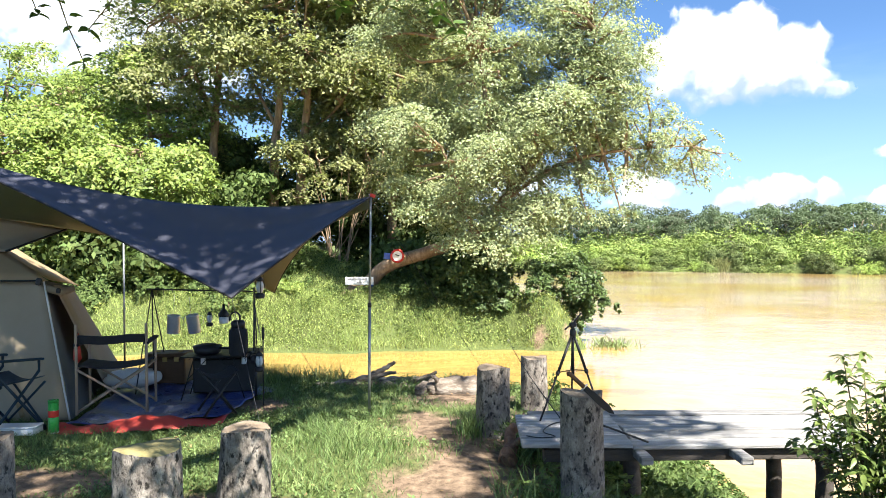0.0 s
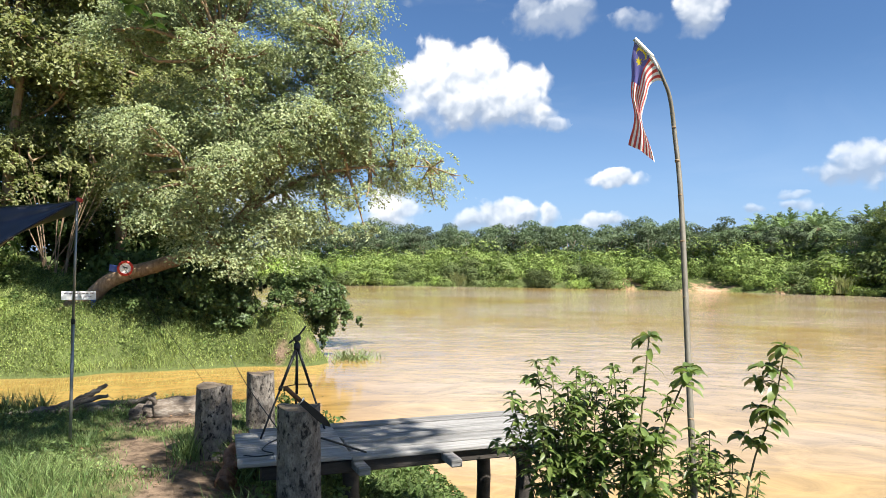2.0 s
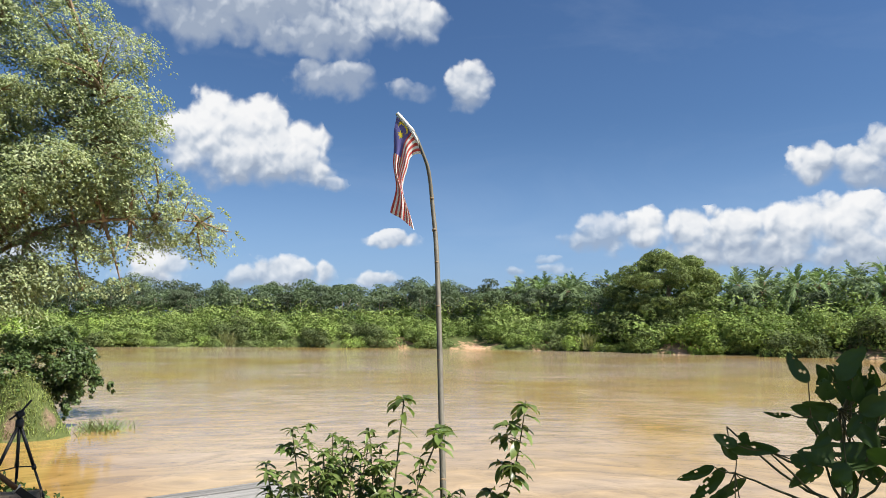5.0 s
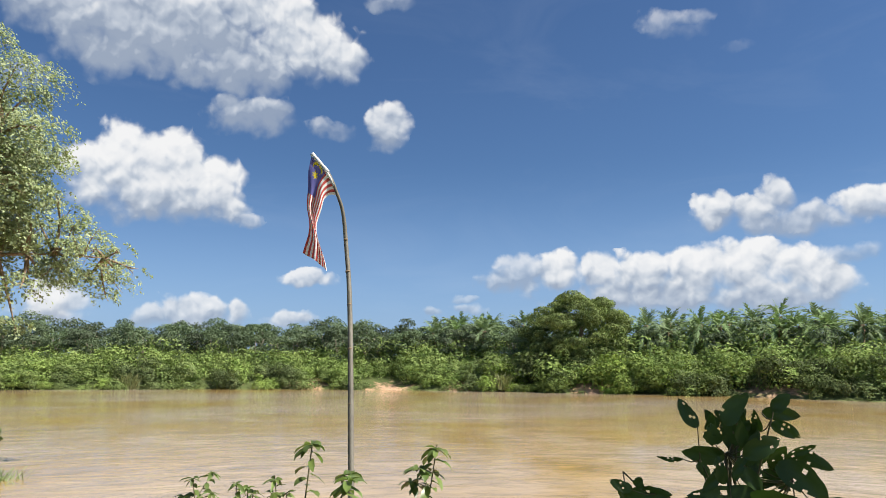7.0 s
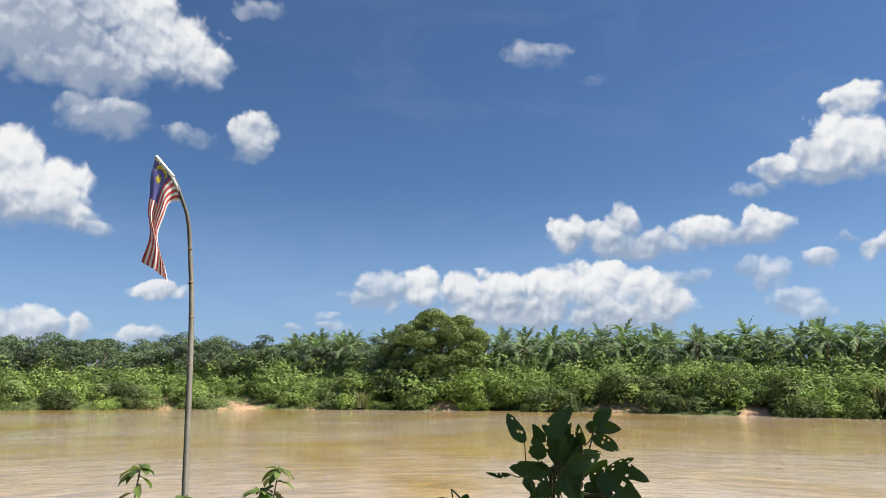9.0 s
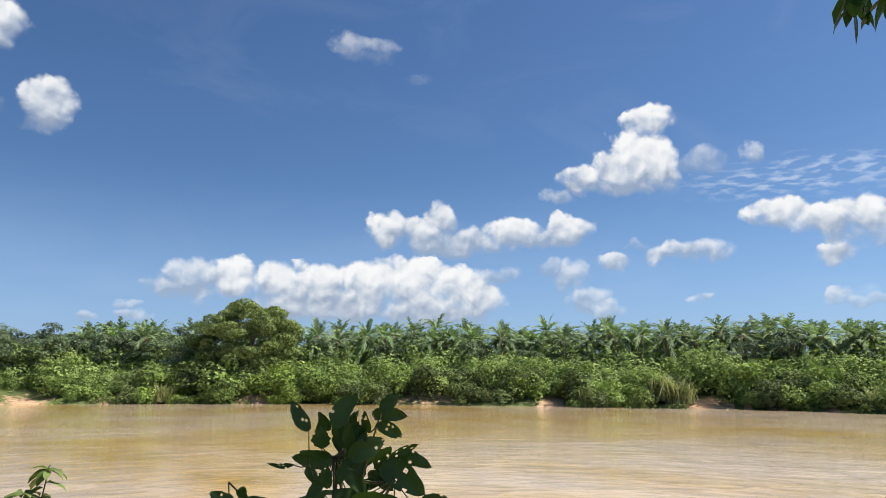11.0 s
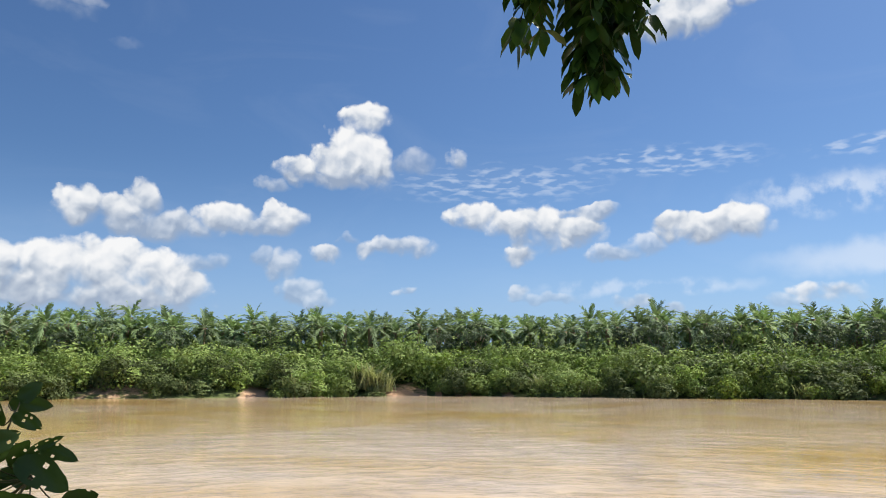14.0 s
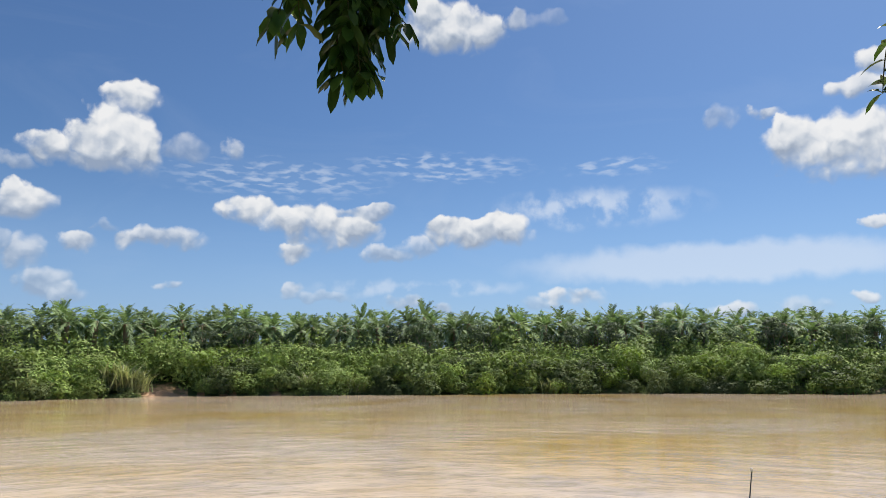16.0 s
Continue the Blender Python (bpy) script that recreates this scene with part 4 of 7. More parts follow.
def build_far_bank():
    rng = np.random.default_rng(31)
    # shared scrub bushes: a few rounded mounds each, smothered in creepers
    protos = []
    for k in range(6):
        vs = []
        mounds = spread_clumps((-1.2, -1.0, 0.5), (1.2, 1.0, 1.7), 5, 1.05, 190, rng) + spread_clumps((-1.7, -1.4, 0.1), (1.7, 1.4, 2.3), 8, 0.6, 85, rng)
        for c, r, n in mounds:
            p, d = clump_points(c, (r[0], r[1], r[2] * 1.5), n, rng, shell=0.22, gaps=0.35)
            vs.append(tiny_leaves(None, p, 0.24, d * 1.0 + np.array([0, 0, 0.55]), None, rng=rng, spread=0.28))
        ob = triangles_object("scrub_bush", np.concatenate(vs), M["leaf_far" if k % 2 else "leaf_far_mid"])
        tagged(ob, "dense green scrub bush on the far river bank", "bush", "bushes along the far bank")
        protos.append(ob)
    first, heap = [True] * 6, []
    data = [np.array([v.co for v in p.data.vertices]) for p in protos]
    for az in np.arange(6, 146, 0.95):
        for row, (inl, s) in enumerate(((0.7, 0.72), (3.2, 1.0), (6.0, 1.45), (9.2, 1.68), (18.0, 1.45))):
            a = az + rng.uniform(-0.5, 0.5)
            x, y = shore_point(a, inl + rng.uniform(-0.8, 0.8))
            k = int(rng.integers(6)) if a > 48 else 1 + 2 * int(rng.integers(3))
            sc = s * (rng.uniform(0.62, 1.45) if row < 2 else rng.uniform(0.72, 1.2)) * (0.9 if a < 50 else 1.0)
            m = pose(x, y, float(land_height(x, y)) - 0.25, 0, 0, rng.uniform(0, 360)) @ Matrix.Diagonal((sc, sc, sc * rng.uniform(0.8, 1.15), 1))
            if row == 4 and a < 46:
                x, y = shore_point(a, 11.5)
                m.translation = (x, y, float(land_height(x, y)) - 0.25)
            if any(abs(a - q[0]) < q[1] * 0.7 + (1.2 if q[2] >= 4 else 0.25) and row < (2 if q[2] >= 4 else 1) for q in SCARS):
                continue
            if row > 1:
                r = np.array(m)
                tri = data[k].reshape(-1, 3, 3)
                tri = tri[rng.uniform(size=len(tri)) < 0.62]
                mid = tri.mean(1, keepdims=True)
                heap.append((mid + (tri - mid) * 0.8).reshape(-1, 3) @ r[:3, :3].T + r[:3, 3])
            elif first[k]:
                protos[k].matrix_basis, first[k] = m, False
            else:
                o = protos[k].copy()
                scene.collection.objects.link(o)
                o.matrix_basis = m
    tagged(triangles_object("bank_thicket", np.concatenate(heap), M["leaf_far"]), "green thicket behind the bushes of the far bank", "thicket", kind="stuff")
    # pale reed clumps
    reed = []
    for k in range(420):
        a, l = rng.uniform(0, 6.28), rng.uniform(0.9, 2.5)
        o = np.array([rng.normal() * 0.5, rng.normal() * 0.4, 0])
        t = o + np.array([0.75 * l * math.cos(a) * rng.uniform(0.1, 1), 0.75 * l * math.sin(a) * rng.uniform(0.1, 1), l * rng.uniform(0.55, 1)])
        w = np.array([math.sin(a), -math.cos(a), 0]) * 0.045
        h = (o + t) / 2 + np.array([0, 0, 0.25 * l])
        reed += [o - w, o + w, h + w, h - w, h - w, h + w, t + w * 0.2, t - w * 0.2]
    reed = np.array(reed)
    for n, (a, inl, s) in enumerate(((80.6, 1.6, 1.0), (81.6, 1.4, 0.9), (86.0, 2.6, 1.25), (87.0, 2.2, 1.0), (99.5, 1.5, 0.9), (103, 1.4, 0.8), (48.5, 1.6, 0.9), (72.8, 1.3, 0.7), (118, 1.4, 0.8), (21.0, 1.5, 0.9))):
        x, y = shore_point(a, inl - 0.8)
        o = quads_object("reed_clump", reed, M["reed"]) if n == 0 else first_reed.copy()
        if n == 0:
            first_reed = tagged(o, "pale arching reeds at the far water's edge", "reeds", "reed clumps")
        else:
            scene.collection.objects.link(o)
        o.matrix_basis = pose(x, y, float(land_height(x, y)) - 0.1, 0, 0, 40 * n) @ Matrix.Diagonal((s * 1.2, s * 1.2, s, 1))
    # broadleaf trees: rubber rows at the start, the great round tree
    tp = []
    for k in range(4):
        vs, bm = [], bmesh.new()
        limb([(0, 0, -0.3), (0.1, 0, 3), (0, 0.1, 6)], 0.13, 0.06, 5, bm, steps=2)
        for _ in range(4):
            a = rng.uniform(0, 6.28)
            limb([(0, 0, 3.2), (0.8 * math.cos(a), 0.8 * math.sin(a), 4.6), (1.4 * math.cos(a), 1.4 * math.sin(a), 6)], 0.07, 0.03, 4, bm, steps=2)
        for c, r, n in spread_clumps((-2, -2, 2.0), (2, 2, 8), 17, 1.05, 105, rng, ellipse((0, 0, 5.0), (2.3, 2.3, 3.1), 0.3)):
            p, d = clump_points(c, r, n, rng)
            vs.append(tiny_leaves(None, p, 0.34, d * 0.8 + np.array([0.1, -0.15, 0.5]), None, rng=rng, spread=0.35))
        t = thing("bank_tree", "slim broadleaf tree with pale trunk on the far bank", "tree", group="trees behind the far bank")
        part("trunk", bm, M["bark_pale"], t)
        triangles_object("crown", np.concatenate(vs), M["leaf_far_dark"], t)
        tp.append(t)
    used = [False] * 4
    spots = [(a, inl, 0.76) for a in np.arange(8, 50, 1.15) for inl in (9, 13.5)] + [(a, 18, 0.84) for a in np.arange(8, 50, 1.3)] + [(a, 9.0, 0.62) for a in np.arange(51, 142, 2.3)]
    for a, inl, s in spots:
        a += rng.uniform(-0.4, 0.4)
        x, y = shore_point(a, inl + rng.uniform(-1.2, 1.2))
        k, s = int(rng.integers(4)), s * (rng.uniform(0.82, 1.1) if a < 50 else rng.uniform(0.55, 1.3))
        m = pose(x, y, float(land_height(x, y)) - 0.2, 0, 0, rng.uniform(0, 360))
        t = tp[k] if not used[k] else copy_thing(tp[k], m)
        t.scale = (1, 1, 1)
        t.matrix_basis = m @ Matrix.Diagonal((s, s, s, 1))
        used[k] = True
    x, y = shore_point(54.6, 10)
    z = float(land_height(x, y))
    cl = spread_clumps((x - 6.4, y - 6.4, z + 0.6), (x + 6.4, y + 6.4, z + 10.4), 210, 1.05, 420, rng, ellipse((x, y, z + 3.2), (6.8, 6.8, 6.8), 0.74))
    tree("round_tree", "great dome-shaped tree on the far bank", (x, y, z), [([(x, y, z - 0.3), (x, y, z + 3), (x + 0.5, y, z + 6)], 0.5, 0.2)], cl, M["leaf_round"], M["bark"], leaf=0.24, rng=rng, twigs=False, shell=0.35, sprays=False)
    # oil palms
    pp = []
    for k in range(5):
        bm = bmesh.new()
        h = 5.1
        rod([(0, 0, -0.3), (0.05, 0, h * 0.5), (0, 0, h)], 0.30, 8, bm, taper=0.24)
        vs = []
        for i in range(24):
            a = i * 2.399 + rng.uniform(-0.2, 0.2)
            lift = 1.30 - 1.85 * (i / 23) ** 0.85 + rng.uniform(-0.12, 0.12)
            length = rng.uniform(3.2, 3.9) * (0.85 if i < 5 else 1.0)
            side = Vector((math.cos(a), math.sin(a), 0))
            sag = 0.52 - 0.10 * lift
            pts = [Vector((0, 0, h)) + side * length * t * math.cos(lift) + Vector((0, 0, length * (t * math.sin(lift) - sag * t * t))) for t in (q / 12 for q in range(13))]
            across = side.cross(Vector((0, 0, 1)))
            for q in range(2, 13):
                p0, p1 = pts[q - 1], pts[q]
                d = p1 - p0
                ll = 0.33 * math.sin(math.pi * min(1, 0.15 + 0.80 * q / 12)) + 0.10
                for sg in (-1, 1):
                    tip = p1 + across * sg * ll * rng.uniform(0.6, 1.0) + d * rng.uniform(0.9, 1.6) + Vector((0, 0, ll * rng.uniform(-0.5, 0.25)))
                    vs += [p0, p1, tip + d * 0.25, tip - d * 0.30]
        t = thing("oil_palm", "oil palm with arching feathery fronds", "palm", group="oil palms behind the far bank")
        part("trunk", bm, M["bark"], t)
        quads_object("crown", np.array([tuple(v) for v in vs]), M["leaf_palm"], t)
        pp.append(t)
    used = [False] * 5
    spots = [(a, inl) for a in np.arange(44, 148, 1.75) for inl in (11.5, 15.0)] + [(a, 20) for a in np.arange(44, 148, 1.5)]
    for a, inl in spots:
        a += rng.uniform(-0.6, 0.6)
        if 49 < a < 59.5 and inl < 19:
            continue
        x, y = shore_point(a, inl + rng.uniform(-1, 1))
        k, s = int(rng.integers(5)), rng.uniform(0.95, 1.12)
        m = pose(x, y, float(land_height(x, y)) - 0.2, rng.uniform(-4, 4), rng.uniform(-4, 4), rng.uniform(0, 360))
        t = pp[k] if not used[k] else copy_thing(pp[k], m)
        t.matrix_basis = m @ Matrix.Diagonal((s, s, s * rng.uniform(0.9, 1.1), 1))
        used[k] = True


build_far_bank()

# ---------- stumps and jetty ----------
def build_stump(x, y, z0, r, h, label, lean=(0, 0), seed=0, top_mat=None):
    rng = np.random.default_rng(100 + seed)
    bm = bmesh.new()
    sides, rings = 36, []
    ph = rng.uniform(0, 6.28, 4)
    for i in range(19):
        t = i / 18
        ring = []
        for k in range(sides):
            a = 2 * math.pi * k / sides
            crack = -0.05 * max(0, math.sin(5 * a + ph[3] + math.sin(4 * t + ph[0]))) ** 12
            rr = r * (1.05 - 0.08 * t + 0.05 * max(0, 0.15 - t) / 0.15) * (1 + 0.035 * math.sin(3 * a + ph[0]) + 0.02 * math.sin(7 * a + ph[1] + 3 * t) + 0.014 * math.sin(13 * a + ph[2] + 2 * t) + rng.normal() * 0.011 + crack)
            ring.append(bm.verts.new((rr * math.cos(a) + lean[0] * t, rr * math.sin(a) + lean[1] * t, h * t + (0.012 * math.sin(2 * a + ph[1]) if i == 18 else 0))))
        rings.append(ring)
    for a, b in zip(rings, rings[1:]):
        for k in range(sides):
            bm.faces.new((a[k], a[(k + 1) % sides], b[(k + 1) % sides], b[k])).smooth = True
    ob = thing("log_stump", label, "stump", (x, y, z0), group="log stumps of the camp")
    cap = bmesh.new()
    outer = [cap.verts.new((v.co.x * 0.985, v.co.y * 0.985, v.co.z - 0.003)) for v in rings[-1]]
    inner = [cap.verts.new(((v.co.x - lean[0]) * 0.5 + lean[0], (v.co.y - lean[1]) * 0.5 + lean[1], h + rng.normal() * 0.002)) for v in rings[-1]]
    mid = cap.verts.new((lean[0], lean[1], h + 0.003))
    for k in range(sides):
        j = (k + 1) % sides
        cap.faces.new((outer[k], outer[j], inner[j], inner[k]))
        cap.faces.new((inner[k], inner[j], mid))
    part("bark", bm, M["stump"], ob)
    part("sawn_top", cap, top_mat or M["stump_top"], ob, "sawn end grain")
    return ob


M["stump_yellow"] = material("mossy yellow sawn top", ((0.15, 0.12, 0.055), (0.28, 0.24, 0.10), (0.36, 0.32, 0.15)), scale=4, fine=40, rough=0.9, bump=0.4)
build_stump(0.79, 4.16, -0.22, 0.122, 0.875, "grey cracked log stump with a machete stuck in it", seed=1)
build_stump(0.38, 5.78, -0.02, 0.132, 0.55, "grey weathered log stump beside the jetty", lean=(0.01, 0), seed=2)
build_stump(0.80, 6.5, -0.08, 0.118, 0.58, "reddish-grey log stump at the creek end of the jetty", seed=3)
build_stump(-1.18, 4.22, -0.02, 0.145, 0.475, "round log stool with pale sawn top", lean=(0.02, 0), seed=4)
build_stump(-1.60, 3.90, -0.02, 0.178, 0.455, "broad log stool with yellowish sawn top", seed=5, top_mat=M["stump_yellow"])
build_stump(-2.56, 4.0, -0.02, 0.15, 0.49, "grey log stool at the edge of the camp", seed=6)


def build_jetty():
    rng = np.random.default_rng(51)
    jetty = thing("jetty", "weathered grey plank jetty on short posts over the bank", "jetty")
    y, k = 4.44, 0
    while y < 5.36:
        w = rng.uniform(0.135, 0.175)
        x0, x1 = 1.17 + rng.uniform(-0.03, 0.03) - (0.55 if y > 5.1 else 0), 2.72 + rng.uniform(-0.05, 0.06)
        b = box((x1 - x0, w - 0.026, 0.028), ((x0 + x1) / 2, y + w / 2, 0.25 + rng.uniform(-0.007, 0.009)), (rng.uniform(-1.5, 1.5), 0, rng.uniform(-0.3, 0.3)), 0.005)
        part("board", b, M["plank"], jetty)
        y += w
    part("landing_board", box((0.68, 0.78, 0.03), (0.83, 4.84, 0.262), (0, 0, -2.5), 0.006), M["plank"], jetty, "flat pale landing board")
    for yy in (4.52, 5.28):
        part("beam", box((2.1, 0.07, 0.075), (1.66, yy, 0.192), (0, 0, 0), 0.006), M["beam"], jetty, "dark timber bearer")
    for xx, y0 in ((1.19, 4.30), (1.80, 4.28), (2.45, 4.40)):
        part("crosspiece", box((0.075, 1.05, 0.05), (xx, y0 + 0.53, 0.206), (0, 0, rng.uniform(-3, 3)), 0.006), M["plank"], jetty, "grey timber end jutting out")
    for xx, yy in ((1.16, 4.56), (2.36, 4.55), (2.62, 4.5), (1.3, 5.25), (2.36, 5.25)):
        g = float(land_height(xx, yy))
        part("post", limb([(xx, yy, g - 0.3), (xx + 0.02, yy, 0.0), (xx, yy, 0.2)], 0.055, 0.05, 10, wob=0.004, rng=rng), M["beam"], jetty, "round dark post")
    # thin rod added in place of the joint between landing board and boards
    joint_rod = limb([(0.98, 5.0, 0.29), (1.10, 4.72, 0.295), (1.24, 4.42, 0.29)], 0.008, 0.006, 6)
    tagged(part("thin_stick", joint_rod, M["beam"]), "thin dark strip standing for the joint beside the landing board", "stick")


build_jetty()


def build_driftwood():
    rng = np.random.default_rng(61)

    def gnarl(points, r0, r1, bm):
        limb(points, r0, r1, 10, bm, steps=6, wob=r0 * 0.12, rng=rng)
    bm = bmesh.new()
    gnarl([(-1.40, 7.95, -0.06), (-1.0, 7.9, 0.0), (-0.7, 7.9, 0.03), (-0.3, 7.95, 0.03), (-0.10, 7.95, 0.08)], 0.075, 0.035, bm)
    gnarl([(-1.05, 7.9, 0.0), (-0.78, 7.85, 0.11), (-0.66, 7.85, 0.17), (-0.54, 7.85, 0.25)], 0.05, 0.018, bm)
    gnarl([(-0.85, 7.86, 0.07), (-0.68, 7.82, 0.12), (-0.52, 7.8, 0.15)], 0.035, 0.015, bm)
    gnarl([(-0.75, 7.9, 0.0), (-0.45, 7.75, 0.0), (-0.22, 7.75, -0.04)], 0.07, 0.03, bm)
    gnarl([(-0.5, 7.9, 0.02), (-0.28, 7.8, 0.07), (-0.08, 7.78, 0.15)], 0.035, 0.016, bm)
    ob = part("driftwood", bm, M["drift"])
    tagged(ob, "bleached forked driftwood at the creek edge", "driftwood")
    bm = bmesh.new()
    gnarl([(-0.24, 7.32, 0.02), (-0.1, 7.3, 0.06), (0.05, 7.28, 0.06), (0.34, 7.3, 0.05)], 0.10, 0.14, bm)
    gnarl([(-0.05, 7.25, 0.12), (-0.09, 7.2, 0.19), (-0.13, 7.2, 0.21)], 0.03, 0.012, bm)
    tagged(part("fallen_log", bm, M["drift"]), "broken mottled log lying by the creek", "log")


def build_root_piece():
    rng = np.random.default_rng(63)
    bm = bmesh.new()
    limb([(0.40, 5.02, -0.06), (0.44, 5.12, 0.0), (0.47, 5.24, 0.06), (0.50, 5.36, 0.16)], 0.075, 0.035, 9, bm, steps=5, wob=0.010, rng=rng)
    limb([(0.46, 5.20, 0.05), (0.54, 5.22, 0.10), (0.57, 5.22, 0.17)], 0.03, 0.012, 7, bm, steps=4, wob=0.004, rng=rng)
    tagged(part("root_piece", bm, M["root"]), "broken reddish-brown root lying at the foot of the jetty", "root")


def build_weeds():
    rng = np.random.default_rng(64)
    for x, y, h, n in ((0.56, 5.50, 0.22, 9), (0.62, 5.62, 0.26, 10), (0.50, 5.40, 0.16, 7), (0.66, 5.32, 0.2, 8), (1.06, 4.40, 0.3, 9), (1.30, 4.42, 0.26, 8), (0.70, 4.42, 0.2, 8), (0.56, 4.30, 0.16, 6)):
        z = float(land_height(x, y)) - 0.02
        stems = []
        for _ in range(n):
            a, r = rng.uniform(0, 6.28), rng.uniform(0.03, 0.14)
            stems.append([(x, y, z), (x + 0.4 * r * math.cos(a), y + 0.4 * r * math.sin(a), z + 0.6 * h), (x + r * math.cos(a), y + r * math.sin(a), z + h * rng.uniform(0.6, 1.1))])
        leafy_plant("weed", "low leafy green weed beside the jetty", "weed", stems, 0.055, M["leaf_bush"], spacing=0.03, width=0.55, droop=0.5, start=0.3, rng=rng, stem_r=0.0025, tip_bunch=4)


M["root"] = material("reddish root wood", ((0.09, 0.045, 0.03), (0.24, 0.13, 0.085), (0.36, 0.23, 0.16)), scale=10, fine=50, rough=0.9, bump=0.9, stretch=(2, 2, 0.7))
M["drift"] = material("bleached driftwood", ((0.035, 0.026, 0.02), (0.17, 0.135, 0.105), (0.40, 0.36, 0.30)), scale=9, fine=40, rough=0.9, bump=1.0, stretch=(0.5, 2, 2))
build_driftwood()
build_root_piece()

# ---------- camp ----------
M["tarp"] = material("navy tarp", ((0.040, 0.043, 0.062), (0.062, 0.065, 0.088)), scale=1.5, fine=200, rough=0.55, bump=0.12, through_light=0.04)
M["tarp_under"] = material("olive tarp underside", ((0.095, 0.105, 0.068), (0.15, 0.16, 0.10)), scale=1.5, fine=200, rough=0.6, bump=0.1, through_light=0.3)
M["canvas"] = material("beige tent canvas", ((0.34, 0.275, 0.19), (0.46, 0.385, 0.28)), scale=1.2, fine=150, rough=0.8, bump=0.15, through_light=0.25)
M["canvas_tan"] = material("tan tent roof", ((0.30, 0.21, 0.11), (0.40, 0.29, 0.16)), scale=1.2, fine=150, rough=0.8, bump=0.15, through_light=0.12)
M["mesh_grey"] = material("grey tent panel", ((0.10, 0.10, 0.10), (0.17, 0.17, 0.165)), scale=1.5, fine=150, rough=0.8, bump=0.1)
M["black"] = material("black painted metal", ((0.008, 0.008, 0.009), (0.02, 0.02, 0.022)), scale=8, rough=0.45, bump=0.1)
M["black_cloth"] = material("black fabric", ((0.012, 0.012, 0.014), (0.03, 0.03, 0.034)), scale=8, fine=150, rough=0.9, bump=0.25)
M["navy_cloth"] = material("dark teal fabric", ((0.010, 0.022, 0.035), (0.02, 0.04, 0.06)), scale=8, fine=150, rough=0.85, bump=0.25)
M["steel"] = material("brushed steel", ((0.62, 0.62, 0.62), (0.8, 0.8, 0.79)), scale=20, rough=0.5, bump=0.05, metal=0.75)
M["pole"] = material("galvanised pole", ((0.20, 0.21, 0.215), (0.33, 0.34, 0.345)), scale=12, rough=0.4, bump=0.05, metal=0.7)
M["wood"] = material("light wooden legs", ((0.30, 0.20, 0.13), (0.46, 0.34, 0.24)), scale=8, fine=50, rough=0.6, bump=0.15, stretch=(4, 4, 0.6))
M["sheet_blue"] = material("blue groundsheet", ((0.022, 0.036, 0.12), (0.06, 0.085, 0.24)), scale=4, fine=30, rough=0.32, bump=0.8)
M["sheet_red"] = material("red groundsheet edge", ((0.42, 0.045, 0.035), (0.58, 0.08, 0.06)), scale=4, fine=60, rough=0.5, bump=0.3)
M["crate"] = material("brown crate", ((0.07, 0.032, 0.012), (0.15, 0.075, 0.03)), scale=5, fine=60, rough=0.6, bump=0.2)
M["green_can"] = material("green tin", ((0.03, 0.28, 0.04), (0.06, 0.42, 0.07)), scale=5, rough=0.3, bump=0.02)
M["red"] = material("red plastic", ((0.5, 0.03, 0.02), (0.6, 0.05, 0.03)), scale=5, rough=0.4, bump=0.02)
M["white"] = material("off-white plastic", ((0.66, 0.66, 0.64), (0.78, 0.78, 0.76)), scale=5, rough=0.5, bump=0.05)
M["rope"] = material("grey cord", ((0.07, 0.07, 0.07), (0.16, 0.15, 0.14)), scale=30, rough=0.9)
M["lamp_glass"] = material("dusty lamp glass", ((0.55, 0.57, 0.55), (0.7, 0.7, 0.68)), scale=8, rough=0.15, bump=0.02, specular=0.8)
M["crate_metal"] = material("brass fittings", ((0.35, 0.24, 0.08), (0.5, 0.36, 0.14)), scale=10, rough=0.4, metal=1.0)


def cloth_patch(name, fn, nu, nv, mat, parent, label="", thick=0.003):
    """A cloth from a function of u and v, with two faces a little apart."""
    bm = bmesh.new()
    g = [[bm.verts.new(fn(i / nu, j / nv)) for j in range(nv + 1)] for i in range(nu + 1)]
    for i in range(nu):
        for j in range(nv):
            try:
                bm.faces.new((g[i][j], g[i + 1][j], g[i + 1][j + 1], g[i][j + 1])).smooth = True
            except ValueError:
                pass
    bmesh.ops.remove_doubles(bm, verts=bm.verts, dist=0.0004)
    bmesh.ops.dissolve_degenerate(bm, edges=bm.edges, dist=0.0001)
    ob = part(name, bm, mat, parent, label)
    s = ob.modifiers.new("thickness", "SOLIDIFY")
    s.thickness, s.offset = thick, 0
    return ob


def curve3(a, b, c, t):
    return a * (1 - t) ** 2 + b * 2 * t * (1 - t) + c * t * t


